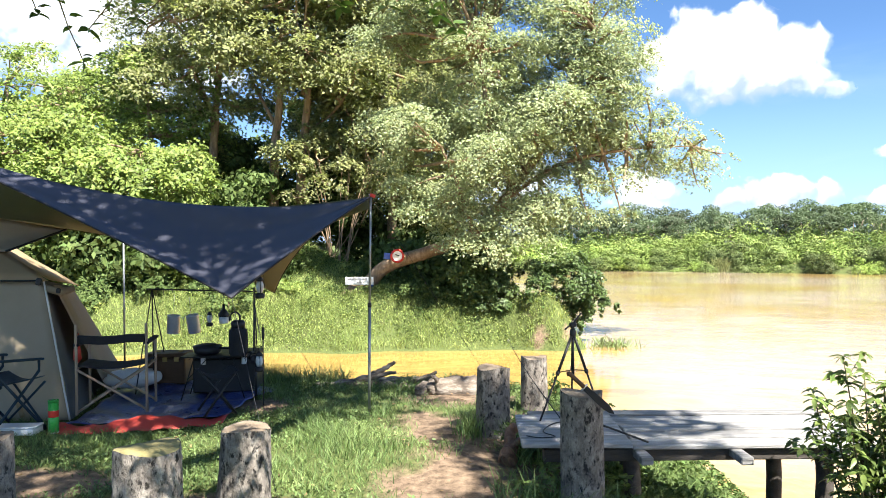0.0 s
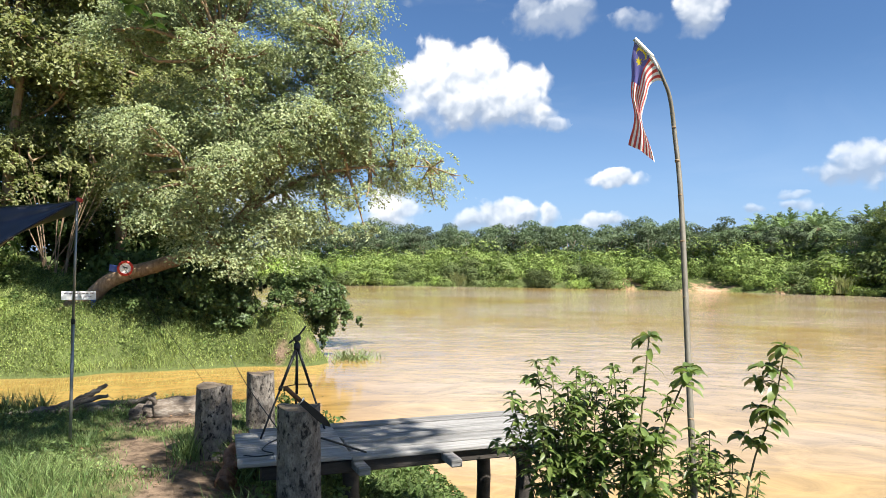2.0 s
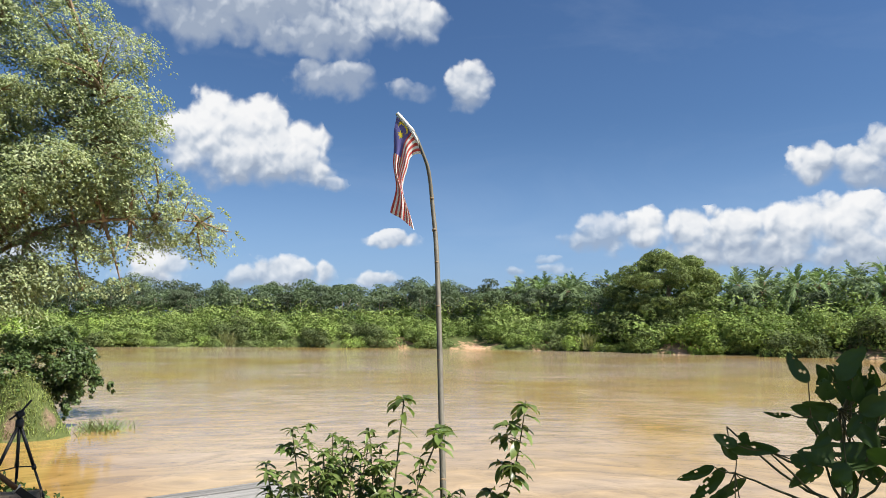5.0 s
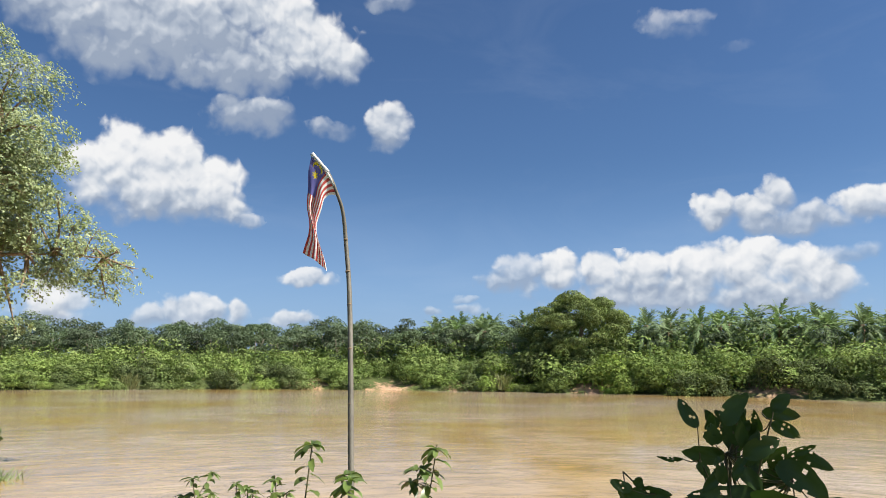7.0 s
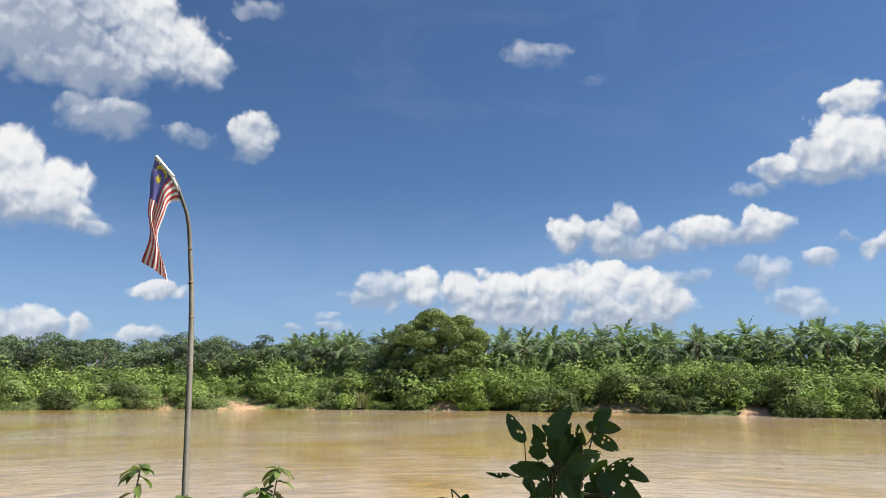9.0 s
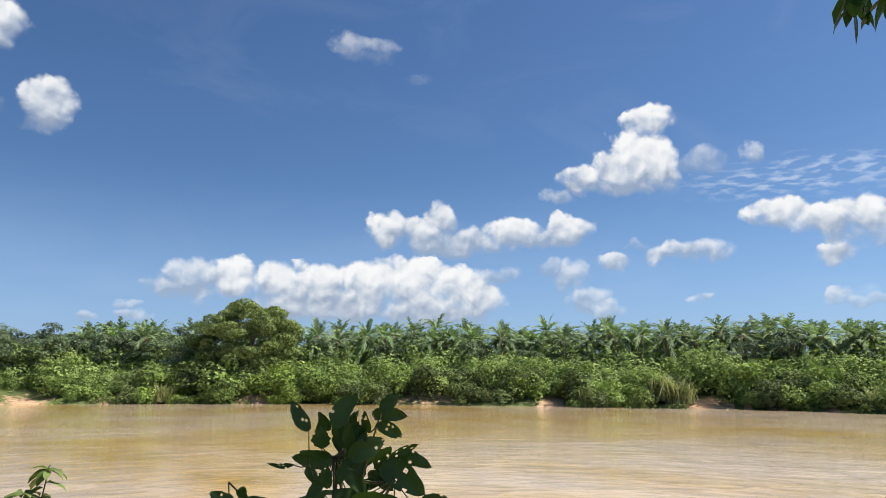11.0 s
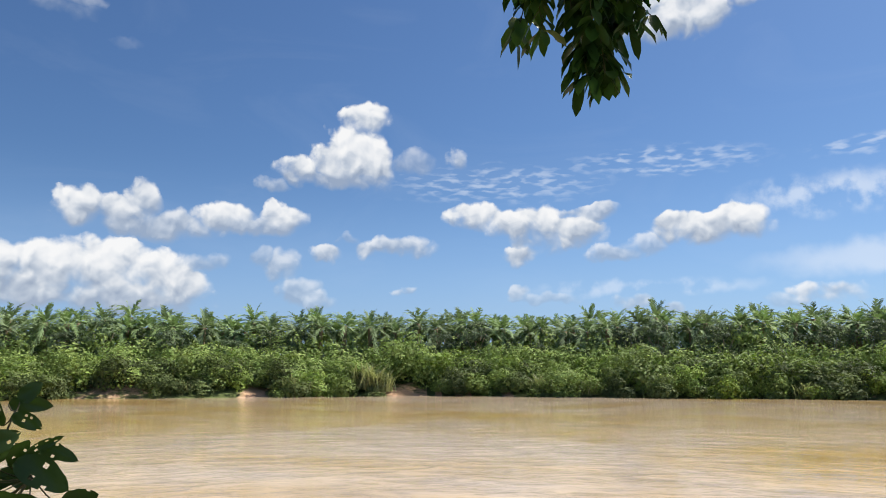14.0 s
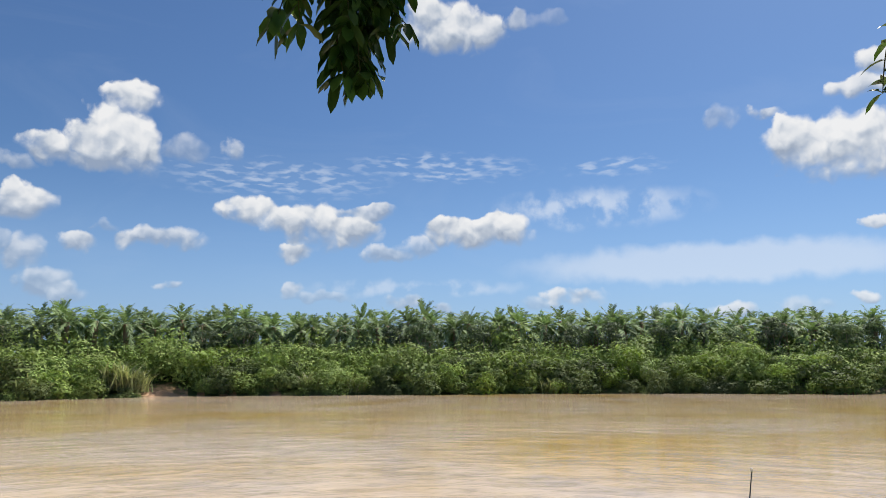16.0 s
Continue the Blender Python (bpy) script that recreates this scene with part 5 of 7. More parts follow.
def build_tarp():
    tarp = thing("tarp", "navy tarp with olive underside pitched over the camp", "tarp")
    V = Vector
    r0, r1 = V((-0.63, 6.4, 1.95)), V((-4.4, 6.2, 2.42))
    front, back = V((-1.55, 5.3, 1.14)), V((-2.01, 8.6, 0.98))

    def ridge(u):
        return curve3(r0, V((-2.3, 6.3, 1.65)), r1, u)

    def front_panel(u, v):
        # u along the ridge, v towards the low front corner
        low = curve3(r0, V((-1.08, 5.76, 1.58)), front, min(1, u / 0.45)) if u < 0.45 else curve3(front, V((-2.425, 5.62, 1.54)), V((-4.4, 6.18, 2.40)), (u - 0.45) / 0.55)
        p = ridge(u).lerp(low, v)
        p.z += 0.05 * math.sin(math.pi * v) * math.sin(math.pi * u) * -1
        p.y += 0.012 * math.sin(14 * v + 9 * u) + 0.03 * math.sin(math.pi * v) * math.sin(5 * u)
        return p

    def back_panel(u, v):
        low = curve3(r0, V((-1.55, 7.5, 1.62)), back, min(1, u / 0.42)) if u < 0.42 else curve3(back, V((-3.2, 8.3, 1.75)), V((-5.6, 7.6, 1.93)), (u - 0.42) / 0.58)
        p = ridge(u).lerp(low, v)
        p.z += -0.10 * math.sin(math.pi * v) + 0.01 * math.sin(12 * u) - 0.004
        return p
    cloth_patch("front_panel", front_panel, 60, 26, M["tarp"], tarp)
    cloth_patch("back_panel", back_panel, 60, 26, M["tarp_under"], tarp, "olive rear panel seen from below")
    for fn, nm in ((front_panel, "front"), (back_panel, "back")):
        pts = [fn(i / 60, 1.0) for i in range(61)]
        part("hem", rod(pts, 0.007, 6), M["black_cloth"], tarp, "black hem tape")
    for nm, p, q in (("guy_line", front, (-1.02, 4.35, 0.03)), ("guy_line", back, (-2.6, 9.2, 0.0)), ("guy_line", r0, (0.55, 7.9, -0.05))):
        q = V(q)
        part(nm, rod([p, p.lerp(q, 0.5) - V((0, 0, 0.02)), q], 0.0019, 5), M["black_cloth"], tarp, "taut thin guy line")
    part("toggle", box((0.05, 0.02, 0.03), (-0.615, 6.39, 1.955), (0, 20, 10), 0.005), M["red"], tarp, "red line toggle")
    pole = thing("tarp_pole", "slim galvanised steel tarp pole standing in the grass", "pole", group="tarp poles")
    part("lower_tube", rod([(-0.67, 6.4, -0.06), (-0.655, 6.4, 1.0)], 0.0125, 10), M["pole"], pole)
    part("upper_tube", rod([(-0.655, 6.4, 0.98), (-0.635, 6.4, 1.97)], 0.0105, 10), M["pole"], pole)
    part("clamp", lathe([(0.016, 0), (0.018, 0.015), (0.016, 0.04)], 10, (-0.655, 6.4, 0.97)), M["black"], pole)
    pole = thing("tarp_pole", "grey tarp pole at the back of the camp", "pole", group="tarp poles")
    part("tube", rod([(-4.02, 9.1, -0.25), (-3.97, 9.0, 1.78)], 0.012, 10), M["pole"], pole)


build_tarp()


def build_tent():
    tent = thing("tent", "beige canvas cabin tent with tan roof and tied-back door flap", "tent")
    V = Vector
    C, CB, A, EL = V((-3.80, 6.9, 1.22)), V((-4.68, 9.0, 1.07)), V((-6.39, 8.5, 2.28)), V((-6.2, 6.9, 1.27))
    BC, BB, BL = V((-3.36, 6.5, -0.02)), V((-3.95, 8.7, -0.1)), V((-6.3, 6.4, -0.05))

    def quad(a, b, c, d, sag):
        n = (b - a).cross(d - a).normalized()

        def fn(u, v):
            p = a.lerp(b, u).lerp(d.lerp(c, u), v)
            return p + n * (sag * math.sin(math.pi * u) * math.sin(math.pi * v) + 0.008 * math.sin(17 * u + 5 * v) * math.sin(math.pi * v) + 0.006 * math.sin(23 * v + 4 * u))
        return fn
    cloth_patch("front_wall", quad(EL, C, BC, BL, -0.05), 30, 16, M["canvas"], tent)
    cloth_patch("side_wall", quad(C, CB, BB, BC, 0.03), 24, 16, M["mesh_grey"], tent, "grey screened side")
    cloth_patch("roof_front", quad(A, A + V((0.1, 0, 0)), C + V((0.06, -0.05, 0.0)), EL + V((0, -0.08, 0)), 0.03), 24, 14, M["canvas_tan"], tent, "tan canvas roof")
    cloth_patch("roof_side", quad(A, A + V((0.1, 0.1, 0)), CB + V((0.12, 0.05, 0)), C + V((0.07, -0.05, 0)), 0.03), 20, 14, M["canvas_tan"], tent, "tan canvas roof")
    # pale flap folded along the side
    cloth_patch("door_flap", lambda u, v: (C + V((0.03, 0.1, -0.05))).lerp(CB + V((0.1, 0, -0.05)), u * 0.75).lerp((BC + V((0.12, 0.3, 0.02))).lerp(BB + V((0.15, 0, 0.02)), 0.35 + u * 0.65), v) + V((0.04 * math.sin(9 * u), 0, 0.0)), 16, 16, M["canvas"], tent, "pale door flap")
    part("seam", rod([EL.lerp(C, k / 8) + V((0, -0.06, -0.015 * math.sin(math.pi * k / 8))) for k in range(9)], 0.009, 6), M["black_cloth"], tent, "dark eave seam")
    part("corner_seam", rod([C.lerp(BC, k / 6) + V((0.0, -0.02, 0)) for k in range(7)], 0.008, 6), M["white"], tent, "pale zip seam")
    part("buckle", box((0.05, 0.03, 0.07), tuple(C + V((-0.02, -0.07, -0.01))), (0, 10, 20), 0.01), M["black"], tent)
    part("buckle", box((0.04, 0.03, 0.05), tuple(C + V((0.14, -0.02, -0.1))), (0, 10, 20), 0.01), M["black"], tent)
    part("flap_roll", rod([C + V((0.02, -0.03, -0.07)), C + V((0.09, 0.1, -0.12)), C + V((0.17, 0.2, -0.09))], 0.035, 8), M["canvas"], tent, "rolled-up flap")
    part("door_strip", rod([EL.lerp(C, 0.80) + V((0, -0.03, -0.03)), EL.lerp(C, 0.82) + V((0.06, -0.09, -0.6)), BL.lerp(BC, 0.86) + V((0, -0.03, 0.05))], 0.022, 6), M["canvas_tan"], tent, "brown wall strip")
    # awning beside the roof
    a, b, c, d = V((-4.9, 7.5, 1.9)), V((-4.05, 7.8, 1.73)), V((-4.35, 7.2, 1.5)), V((-5.2, 7.2, 1.5))
    awning = thing("tent_awning", "grey-beige tent awning with black edge", "awning")
    cloth_patch("fabric", quad(a, b, c, d, 0.03), 14, 8, M["canvas"], awning)
    part("hem", rod([b.lerp(c, k / 5) for k in range(6)], 0.012, 6), M["black_cloth"], awning)


build_tent()


def build_groundsheet():
    V = Vector
    sheet = thing("groundsheet", "crumpled blue groundsheet with red turned-up edge", "groundsheet")
    rng = np.random.default_rng(71)
    a, b, c, d = V((-3.25, 6.12, 0.0)), V((-1.95, 6.35, 0.0)), V((-1.75, 7.5, 0.0)), V((-3.5, 8.3, 0.0))

    def fn(u, v):
        p = a.lerp(b, u).lerp(d.lerp(c, u), v)
        g = float(land_height(p.x, p.y))
        p.z = g + 0.05 + 0.012 * math.sin(11 * u + 6 * v) + 0.01 * math.sin(25 * u - 9 * v) + 0.008 * math.sin(31 * v + 8 * u)
        return p
    cloth_patch("blue_sheet", fn, 46, 40, M["sheet_blue"], sheet)
    cloth_patch("red_edge", lambda u, v: V((-3.28 + 1.36 * u, 5.95 + 0.3 * u * u + 0.20 * v, 0)) + V((0, 0, float(land_height(-2.5, 6.1)) + 0.03 + (0.055 + 0.035 * math.sin(3.1 + 9 * u)) * math.sin(math.pi * min(1, v * 0.62)) + 0.008 * math.sin(40 * u))), 40, 8, M["sheet_red"], sheet, "red turned-up edge")


build_groundsheet()


def build_director_chair(at, turn, label):
    ch = thing("director_chair", label, "chair", at, turn, "camp chairs")
    w, d, hs, hb = 0.29, 0.22, 0.43, 0.79
    for sx in (-1, 1):
        part("rear_post", rod([(sx * w, d, 0), (sx * w, d, hb)], 0.0125, 8), M["wood"], ch)
        part("front_post", rod([(sx * w, -d, 0), (sx * w, -d, 0.60)], 0.0125, 8), M["wood"], ch)
        part("armrest", box((0.05, 0.5, 0.028), (sx * w, -0.02, 0.615), (0, 0, 0), 0.008), M["black_cloth"], ch, "black armrest")
        part("side_rail", rod([(sx * w, -d, 0.40), (sx * w, d, 0.40)], 0.010, 8), M["wood"], ch)
    for sy in (-1, 1):
        part("cross_leg", rod([(-w, sy * d, 0.02), (w, sy * d, 0.40)], 0.011, 8), M["wood"], ch)
        part("cross_leg", rod([(w, sy * d * 0.92, 0.02), (-w, sy * d * 0.92, 0.40)], 0.011, 8), M["wood"], ch)
    cloth_patch("seat", lambda u, v: Vector(((u - 0.5) * 2 * w, (v - 0.5) * 2 * d, hs - 0.035 * math.sin(math.pi * u))), 12, 6, M["black_cloth"], ch, "", 0.006)
    cloth_patch("backrest", lambda u, v: Vector(((u - 0.5) * 2 * w, d + 0.03 * math.sin(math.pi * u), hb - 0.17 + 0.075 * v + 0.006 * math.sin(8 * u))), 12, 5, M["black_cloth"], ch, "", 0.006)
    return ch


def build_folding_chair(at, turn):
    ch = thing("folding_chair", "dark teal folding camp chair with arms", "chair", at, turn, "camp chairs")
    w, d = 0.27, 0.24
    for sx in (-1, 1):
        part("leg", rod([(sx * w, -d, 0), (sx * w, d * 0.6, 0.5)], 0.012, 8), M["navy_cloth"], ch)
        part("leg", rod([(sx * w, d, 0), (sx * w, -d * 0.8, 0.5), (sx * w, -d * 0.8, 0.6)], 0.012, 8), M["navy_cloth"], ch)
        part("back_tube", rod([(sx * w, d * 0.5, 0.4), (sx * w, d * 1.2, 0.86)], 0.012, 8), M["navy_cloth"], ch)
        part("arm_strap", box((0.045, 0.46, 0.02), (sx * w, 0.0, 0.61), (4, 0, 0), 0.006), M["navy_cloth"], ch)
        part("cross_leg", rod([(sx * w, -d, 0.02), (-sx * w, -d, 0.4)], 0.010, 8), M["navy_cloth"], ch)
    cloth_patch("seat", lambda u, v: Vector(((u - 0.5) * 2 * w, (v - 0.5) * 2 * d, 0.42 - 0.05 * math.sin(math.pi * u) + 0.03 * (1 - v))), 12, 8, M["navy_cloth"], ch, "", 0.006)
    cloth_patch("backrest", lambda u, v: Vector(((u - 0.5) * 2 * w, d * (0.6 + 0.6 * v) + 0.03 * math.sin(math.pi * u), 0.5 + 0.34 * v)), 12, 8, M["navy_cloth"], ch, "", 0.006)


build_director_chair((-2.99, 6.62, 0.055), 192, "wooden director's chair with black fabric seat on the groundsheet")
build_folding_chair((-3.72, 6.02, 0.0), 150)


def build_stool():
    st = thing("folding_stool", "small black folding stool with slatted crossed legs", "stool", (-2.02, 6.42, 0.05), 28, "camp chairs")
    for sy in (-1, 1):
        part("leg", rod([(-0.14, sy * 0.15, 0), (0.14, sy * 0.15, 0.38)], 0.011, 8), M["black"], st)
        part("leg", rod([(0.14, sy * 0.13, 0), (-0.14, sy * 0.13, 0.38)], 0.011, 8), M["black"], st)
    for k in range(5):
        t = 0.08 + 0.09 * k
        part("slat", box((0.03, 0.26, 0.008), (0.14 - 0.28 * t, 0, 0.38 * t), (0, -36, 0)), M["black"], st)
    cloth_patch("seat", lambda u, v: Vector(((u - 0.5) * 0.32, (v - 0.5) * 0.32, 0.385 - 0.07 * math.sin(math.pi * u))), 10, 8, M["black_cloth"], st, "black sling seat", 0.008)


build_stool()


def build_kitchen():
    # black trunk, wire table, pan, water jug, crate
    tr = thing("storage_trunk", "black storage trunk under the wire table", "trunk", (-2.22, 7.45, 0.06), 4)
    part("body", box((0.62, 0.40, 0.34), (0, 0, 0.17), bevel=0.015), M["black"], tr)
    part("lid", box((0.64, 0.42, 0.05), (0, 0, 0.367), bevel=0.015), M["black"], tr)
    for sx in (-0.2, 0.2):
        part("latch", box((0.05, 0.02, 0.07), (sx, -0.215, 0.32), bevel=0.004), M["steel"], tr, "metal latch")
    ta = thing("wire_table", "low black folding wire camp table", "table", (-2.24, 7.12, 0.05), 4)
    part("top", box((0.62, 0.30, 0.014), (0, 0, 0.41), bevel=0.004), M["black"], ta)
    for k in range(9):
        part("wire", rod([(-0.3 + k * 0.075, -0.16, 0.39), (-0.3 + k * 0.075, 0.16, 0.39)], 0.003, 5), M["black"], ta)
    for sx in (-1, 1):
        for sy in (-1, 1):
            part("leg", rod([(sx * 0.18, sy * 0.14, 0.40), (sx * 0.30, sy * 0.16, 0.0)], 0.006, 6), M["black"], ta)
            part("brace", rod([(sx * 0.05, sy * 0.14, 0.40), (sx * 0.24, sy * 0.15, 0.2)], 0.005, 6), M["black"], ta)
    pan = thing("frying_pan", "black cast-iron pan on the wire table", "pan", (-2.33, 7.12, 0.468))
    part("bowl", lathe([(0.10, 0), (0.125, 0.02), (0.135, 0.07), (0.128, 0.072), (0.118, 0.03), (0.02, 0.015)], 24), M["black"], pan)
    part("lid", lathe([(0.137, 0.0), (0.137, 0.012), (0.06, 0.03), (0.015, 0.034)], 24, (0, 0, 0.072)), M["black"], pan)
    part("handle", rod([(0.13, -0.02, 0.06), (0.25, -0.08, 0.07)], 0.012, 8), M["black"], pan)
    jug = thing("water_jug", "black insulated jug with loop handle on the wire table", "jug", (-1.99, 7.0, 0.468))
    part("body", lathe([(0.075, 0), (0.088, 0.02), (0.09, 0.20), (0.085, 0.25), (0.062, 0.27)], 24), M["black_cloth"], jug)
    part("lid", lathe([(0.066, 0), (0.068, 0.05), (0.05, 0.07), (0.02, 0.075)], 20, (0, 0, 0.27)), M["black"], jug)
    part("handle", rod([(-0.03 + 0.05 * math.cos(a), 0, 0.36 + 0.06 * math.sin(a)) for a in [math.pi * k / 8 for k in range(-1, 10)]], 0.010, 8), M["black"], jug)
    part("spout", rod([(0.085, 0, 0.03), (0.12, -0.02, 0.03), (0.14, -0.02, 0.015)], 0.012, 8), M["black"], jug)
    stove = thing("gas_burner", "small black burner at the table's end", "burner", (-1.83, 7.02, 0.40))
    part("body", lathe([(0.05, 0), (0.055, 0.03), (0.05, 0.06), (0.03, 0.075)], 16), M["black"], stove)
    part("stem", rod([(0, 0, 0), (0, 0, -0.33)], 0.012, 8), M["black"], stove)
    cr = thing("wooden_crate", "dark brown storage box with brass fittings", "crate", (-2.98, 7.85, 0.06), 3)
    part("body", box((0.42, 0.30, 0.28), (0, 0, 0.14), bevel=0.012), M["crate"], cr)
    part("lid", box((0.43, 0.31, 0.05), (0, 0, 0.307), bevel=0.012), M["crate"], cr)
    for sx in (-0.12, 0.0, 0.12):
        part("fitting", box((0.05, 0.012, 0.05), (sx, -0.156, 0.27), bevel=0.004), M["crate_metal"], cr, "brass fitting")
    for sx in (-0.12, 0.12):
        part("fitting", lathe([(0.025, 0), (0.02, 0.008)], 10, (sx, 0, 0.334)), M["crate_metal"], cr)


build_kitchen()


def build_lantern(x, y, z, s, label):
    """Hurricane lantern; z is its foot."""
    la = thing("lantern", label, "lantern", (x, y, z), group="camp lanterns")
    q = s
    part("base", lathe([(0.030 * q, 0), (0.034 * q, 0.008 * q), (0.034 * q, 0.03 * q), (0.018 * q, 0.04 * q)], 16), M["black"], la)
    part("globe", lathe([(0.018 * q, 0.04 * q), (0.027 * q, 0.065 * q), (0.027 * q, 0.095 * q), (0.019 * q, 0.118 * q)], 16), M["lamp_glass"], la, "clear glass globe")
    part("cap", lathe([(0.021 * q, 0.118 * q), (0.030 * q, 0.125 * q), (0.016 * q, 0.145 * q), (0.006 * q, 0.155 * q)], 16), M["black"], la)
    for k in range(4):
        a = math.pi / 2 * k + 0.4
        part("guard", rod([(0.033 * q * math.cos(a), 0.033 * q * math.sin(a), 0.03 * q), (0.034 * q * math.cos(a), 0.034 * q * math.sin(a), 0.08 * q), (0.026 * q * math.cos(a), 0.026 * q * math.sin(a), 0.125 * q)], 0.0022 * q, 5), M["black"], la)
    part("bail", rod([(0.026 * q * math.cos(t), 0, 0.145 * q + 0.05 * q * math.sin(t)) for t in [math.pi * k / 8 for k in range(9)]], 0.0018 * q, 5), M["black"], la)


def build_rack():
    ra = thing("hanging_rack", "black hanging rack on slim tripod legs", "rack")
    part("bar", rod([(-3.12, 7.6, 1.085), (-1.93, 7.6, 1.05)], 0.008, 8), M["black"], ra)
    for x, s in ((-3.06, 1), (-1.99, -1)):
        part("leg", rod([(x, 7.6, 1.09), (x + 0.0 * s, 7.62, 0.03)], 0.007, 6), M["black"], ra)
        part("leg", rod([(x, 7.6, 1.09), (x - 0.06 * s, 7.3, 0.04)], 0.006, 6), M["black"], ra)
        part("leg", rod([(x, 7.6, 1.09), (x + 0.05 * s, 7.95, 0.0)], 0.006, 6), M["black"], ra)
    hooks = (-2.94, -2.84, -2.64, -2.46, -2.31, -2.17)
    for x in hooks:
        z = 1.085 - 0.035 * (x + 3.12) / 1.19
        part("hook", rod([(x, 7.6, z + 0.012), (x, 7.592, z - 0.02), (x + 0.008, 7.59, z - 0.06)], 0.004, 5), M["black"], ra)
    for x, tilt in ((-2.83, 2), (-2.64, -9)):
        cup = thing("steel_mug", "steel camping mug hanging from the rack", "mug", (x, 7.59, 0.80), group="mugs on the rack")
        cup.matrix_world = pose(x, 7.59, 0.81, 6, tilt, 30)
        part("body", lathe([(0.062, -0.19), (0.064, -0.185), (0.064, -0.005), (0.066, 0.0), (0.06, 0.0), (0.059, -0.17), (0.01, -0.178)], 28), M["steel"], cup)
        part("handle", rod([(0.064, 0, -0.02), (0.10, 0, -0.03), (0.105, 0, -0.10), (0.064, 0, -0.13)], 0.004, 6), M["steel"], cup)
        part("hanger", rod([(0.0, 0.06, 0.0), (0.0, 0.03, 0.1), (0, 0.0, 0.225)], 0.002, 5), M["steel"], cup)
    build_lantern(-2.46, 7.6, 0.69, 1.0, "small black lantern hanging from the rack")
    la = thing("bell_lamp", "black bell-shaped lamp hanging from the rack", "lamp", (-2.31, 7.6, 0.72), group="camp lanterns")
    part("glass", lathe([(0.045, 0), (0.05, 0.01), (0.05, 0.07)], 18), M["lamp_glass"], la)
    part("hood", lathe([(0.056, 0.07), (0.056, 0.095), (0.03, 0.135), (0.016, 0.15), (0.014, 0.20)], 18), M["black"], la)
    part("hanger", rod([(0, 0, 0.2), (0, 0, 0.31)], 0.003, 5), M["black"], la)
    build_lantern(-1.84, 7.25, 1.0, 1.45, "black hurricane lantern hanging under the tarp")
    part("lantern_cord", rod([(-1.84, 7.25, 1.27), (-1.80, 7.15, 1.44)], 0.003, 5), M["rope"], ra)
    build_lantern(-1.76, 6.88, 0.33, 1.25, "black hurricane lantern on the stake")
    sk = thing("stake", "black lantern stake with cord in the ground", "stake", (-1.73, 6.9, 0))
    part("rod", rod([(0, 0, -0.06), (0.005, 0, 0.78)], 0.006, 6), M["black"], sk)
    part("grip", lathe([(0.011, 0), (0.014, 0.03), (0.014, 0.1), (0.008, 0.12)], 8, (0.005, 0, 0.63)), M["black"], sk)
    part("arm", rod([(0, 0, 0.56), (-0.03, -0.01, 0.575), (-0.035, -0.02, 0.54)], 0.004, 5), M["black"], sk)
    for q in ((-1.98, 7.5, 0.95), (-1.9, 7.3, 0.9)):
        part("cord", rod([q, (-1.75, 6.92, 0.62)], 0.003, 5), M["rope"], ra)


build_rack()


def build_small_camp():
    can = thing("snack_tube", "green snack tube with red round mark standing on the grass", "can", (-3.23, 5.97, 0.0))
    part("tube", lathe([(0.038, 0), (0.040, 0.004), (0.040, 0.25)], 22), M["green_can"], can)
    part("lid", lathe([(0.042, 0.25), (0.042, 0.268), (0.038, 0.272)], 22), M["green_can"], can, "green plastic lid")
    part("rim", lathe([(0.0412, 0.0), (0.0412, 0.008)], 22), M["steel"], can)
    part("mark", lathe([(0.0408, 0.13), (0.0412, 0.14), (0.0412, 0.175), (0.0408, 0.185)], 22), M["red"], can, "red mark")
    b = thing("white_box", "long low white box on the grass", "box", (-3.63, 5.93, 0.0), 4)
    part("body", box((0.58, 0.16, 0.055), (0, 0, 0.0275), bevel=0.008), M["white"], b)
    part("lid", box((0.59, 0.17, 0.014), (0, 0, 0.064), bevel=0.004), M["white"], b)
    bag = thing("red_pouch", "red cloth pouch hanging on the chair post", "pouch", (-3.27, 6.45, 0.5))
    part("pouch", lathe([(0.01, 0), (0.035, 0.03), (0.03, 0.12), (0.012, 0.17)], 10), M["red"], bag)
    part("loop", rod([(0, 0, 0.17), (0.0, 0.02, 0.26)], 0.004, 5), M["red"], bag)
    # stands in for a cream crumpled tent flap, built from a flattened ball
    loose_flap = thing("pillow", "cream crumpled tent flap inside the door, shaped as a cushion", "pillow", (-3.25, 7.55, 0.06), 20)
    bm = bmesh.new()
    bmesh.ops.create_icosphere(bm, subdivisions=3, radius=1.0)
    for v in bm.verts:
        v.co = Vector((v.co.x * 0.28, v.co.y * 0.2, 0.1 + v.co.z * 0.1)) * (1 + 0.06 * math.sin(9 * v.co.x + 7 * v.co.y))
    part("cushion", bm, M["white"], loose_flap, smooth=True)


build_small_camp()


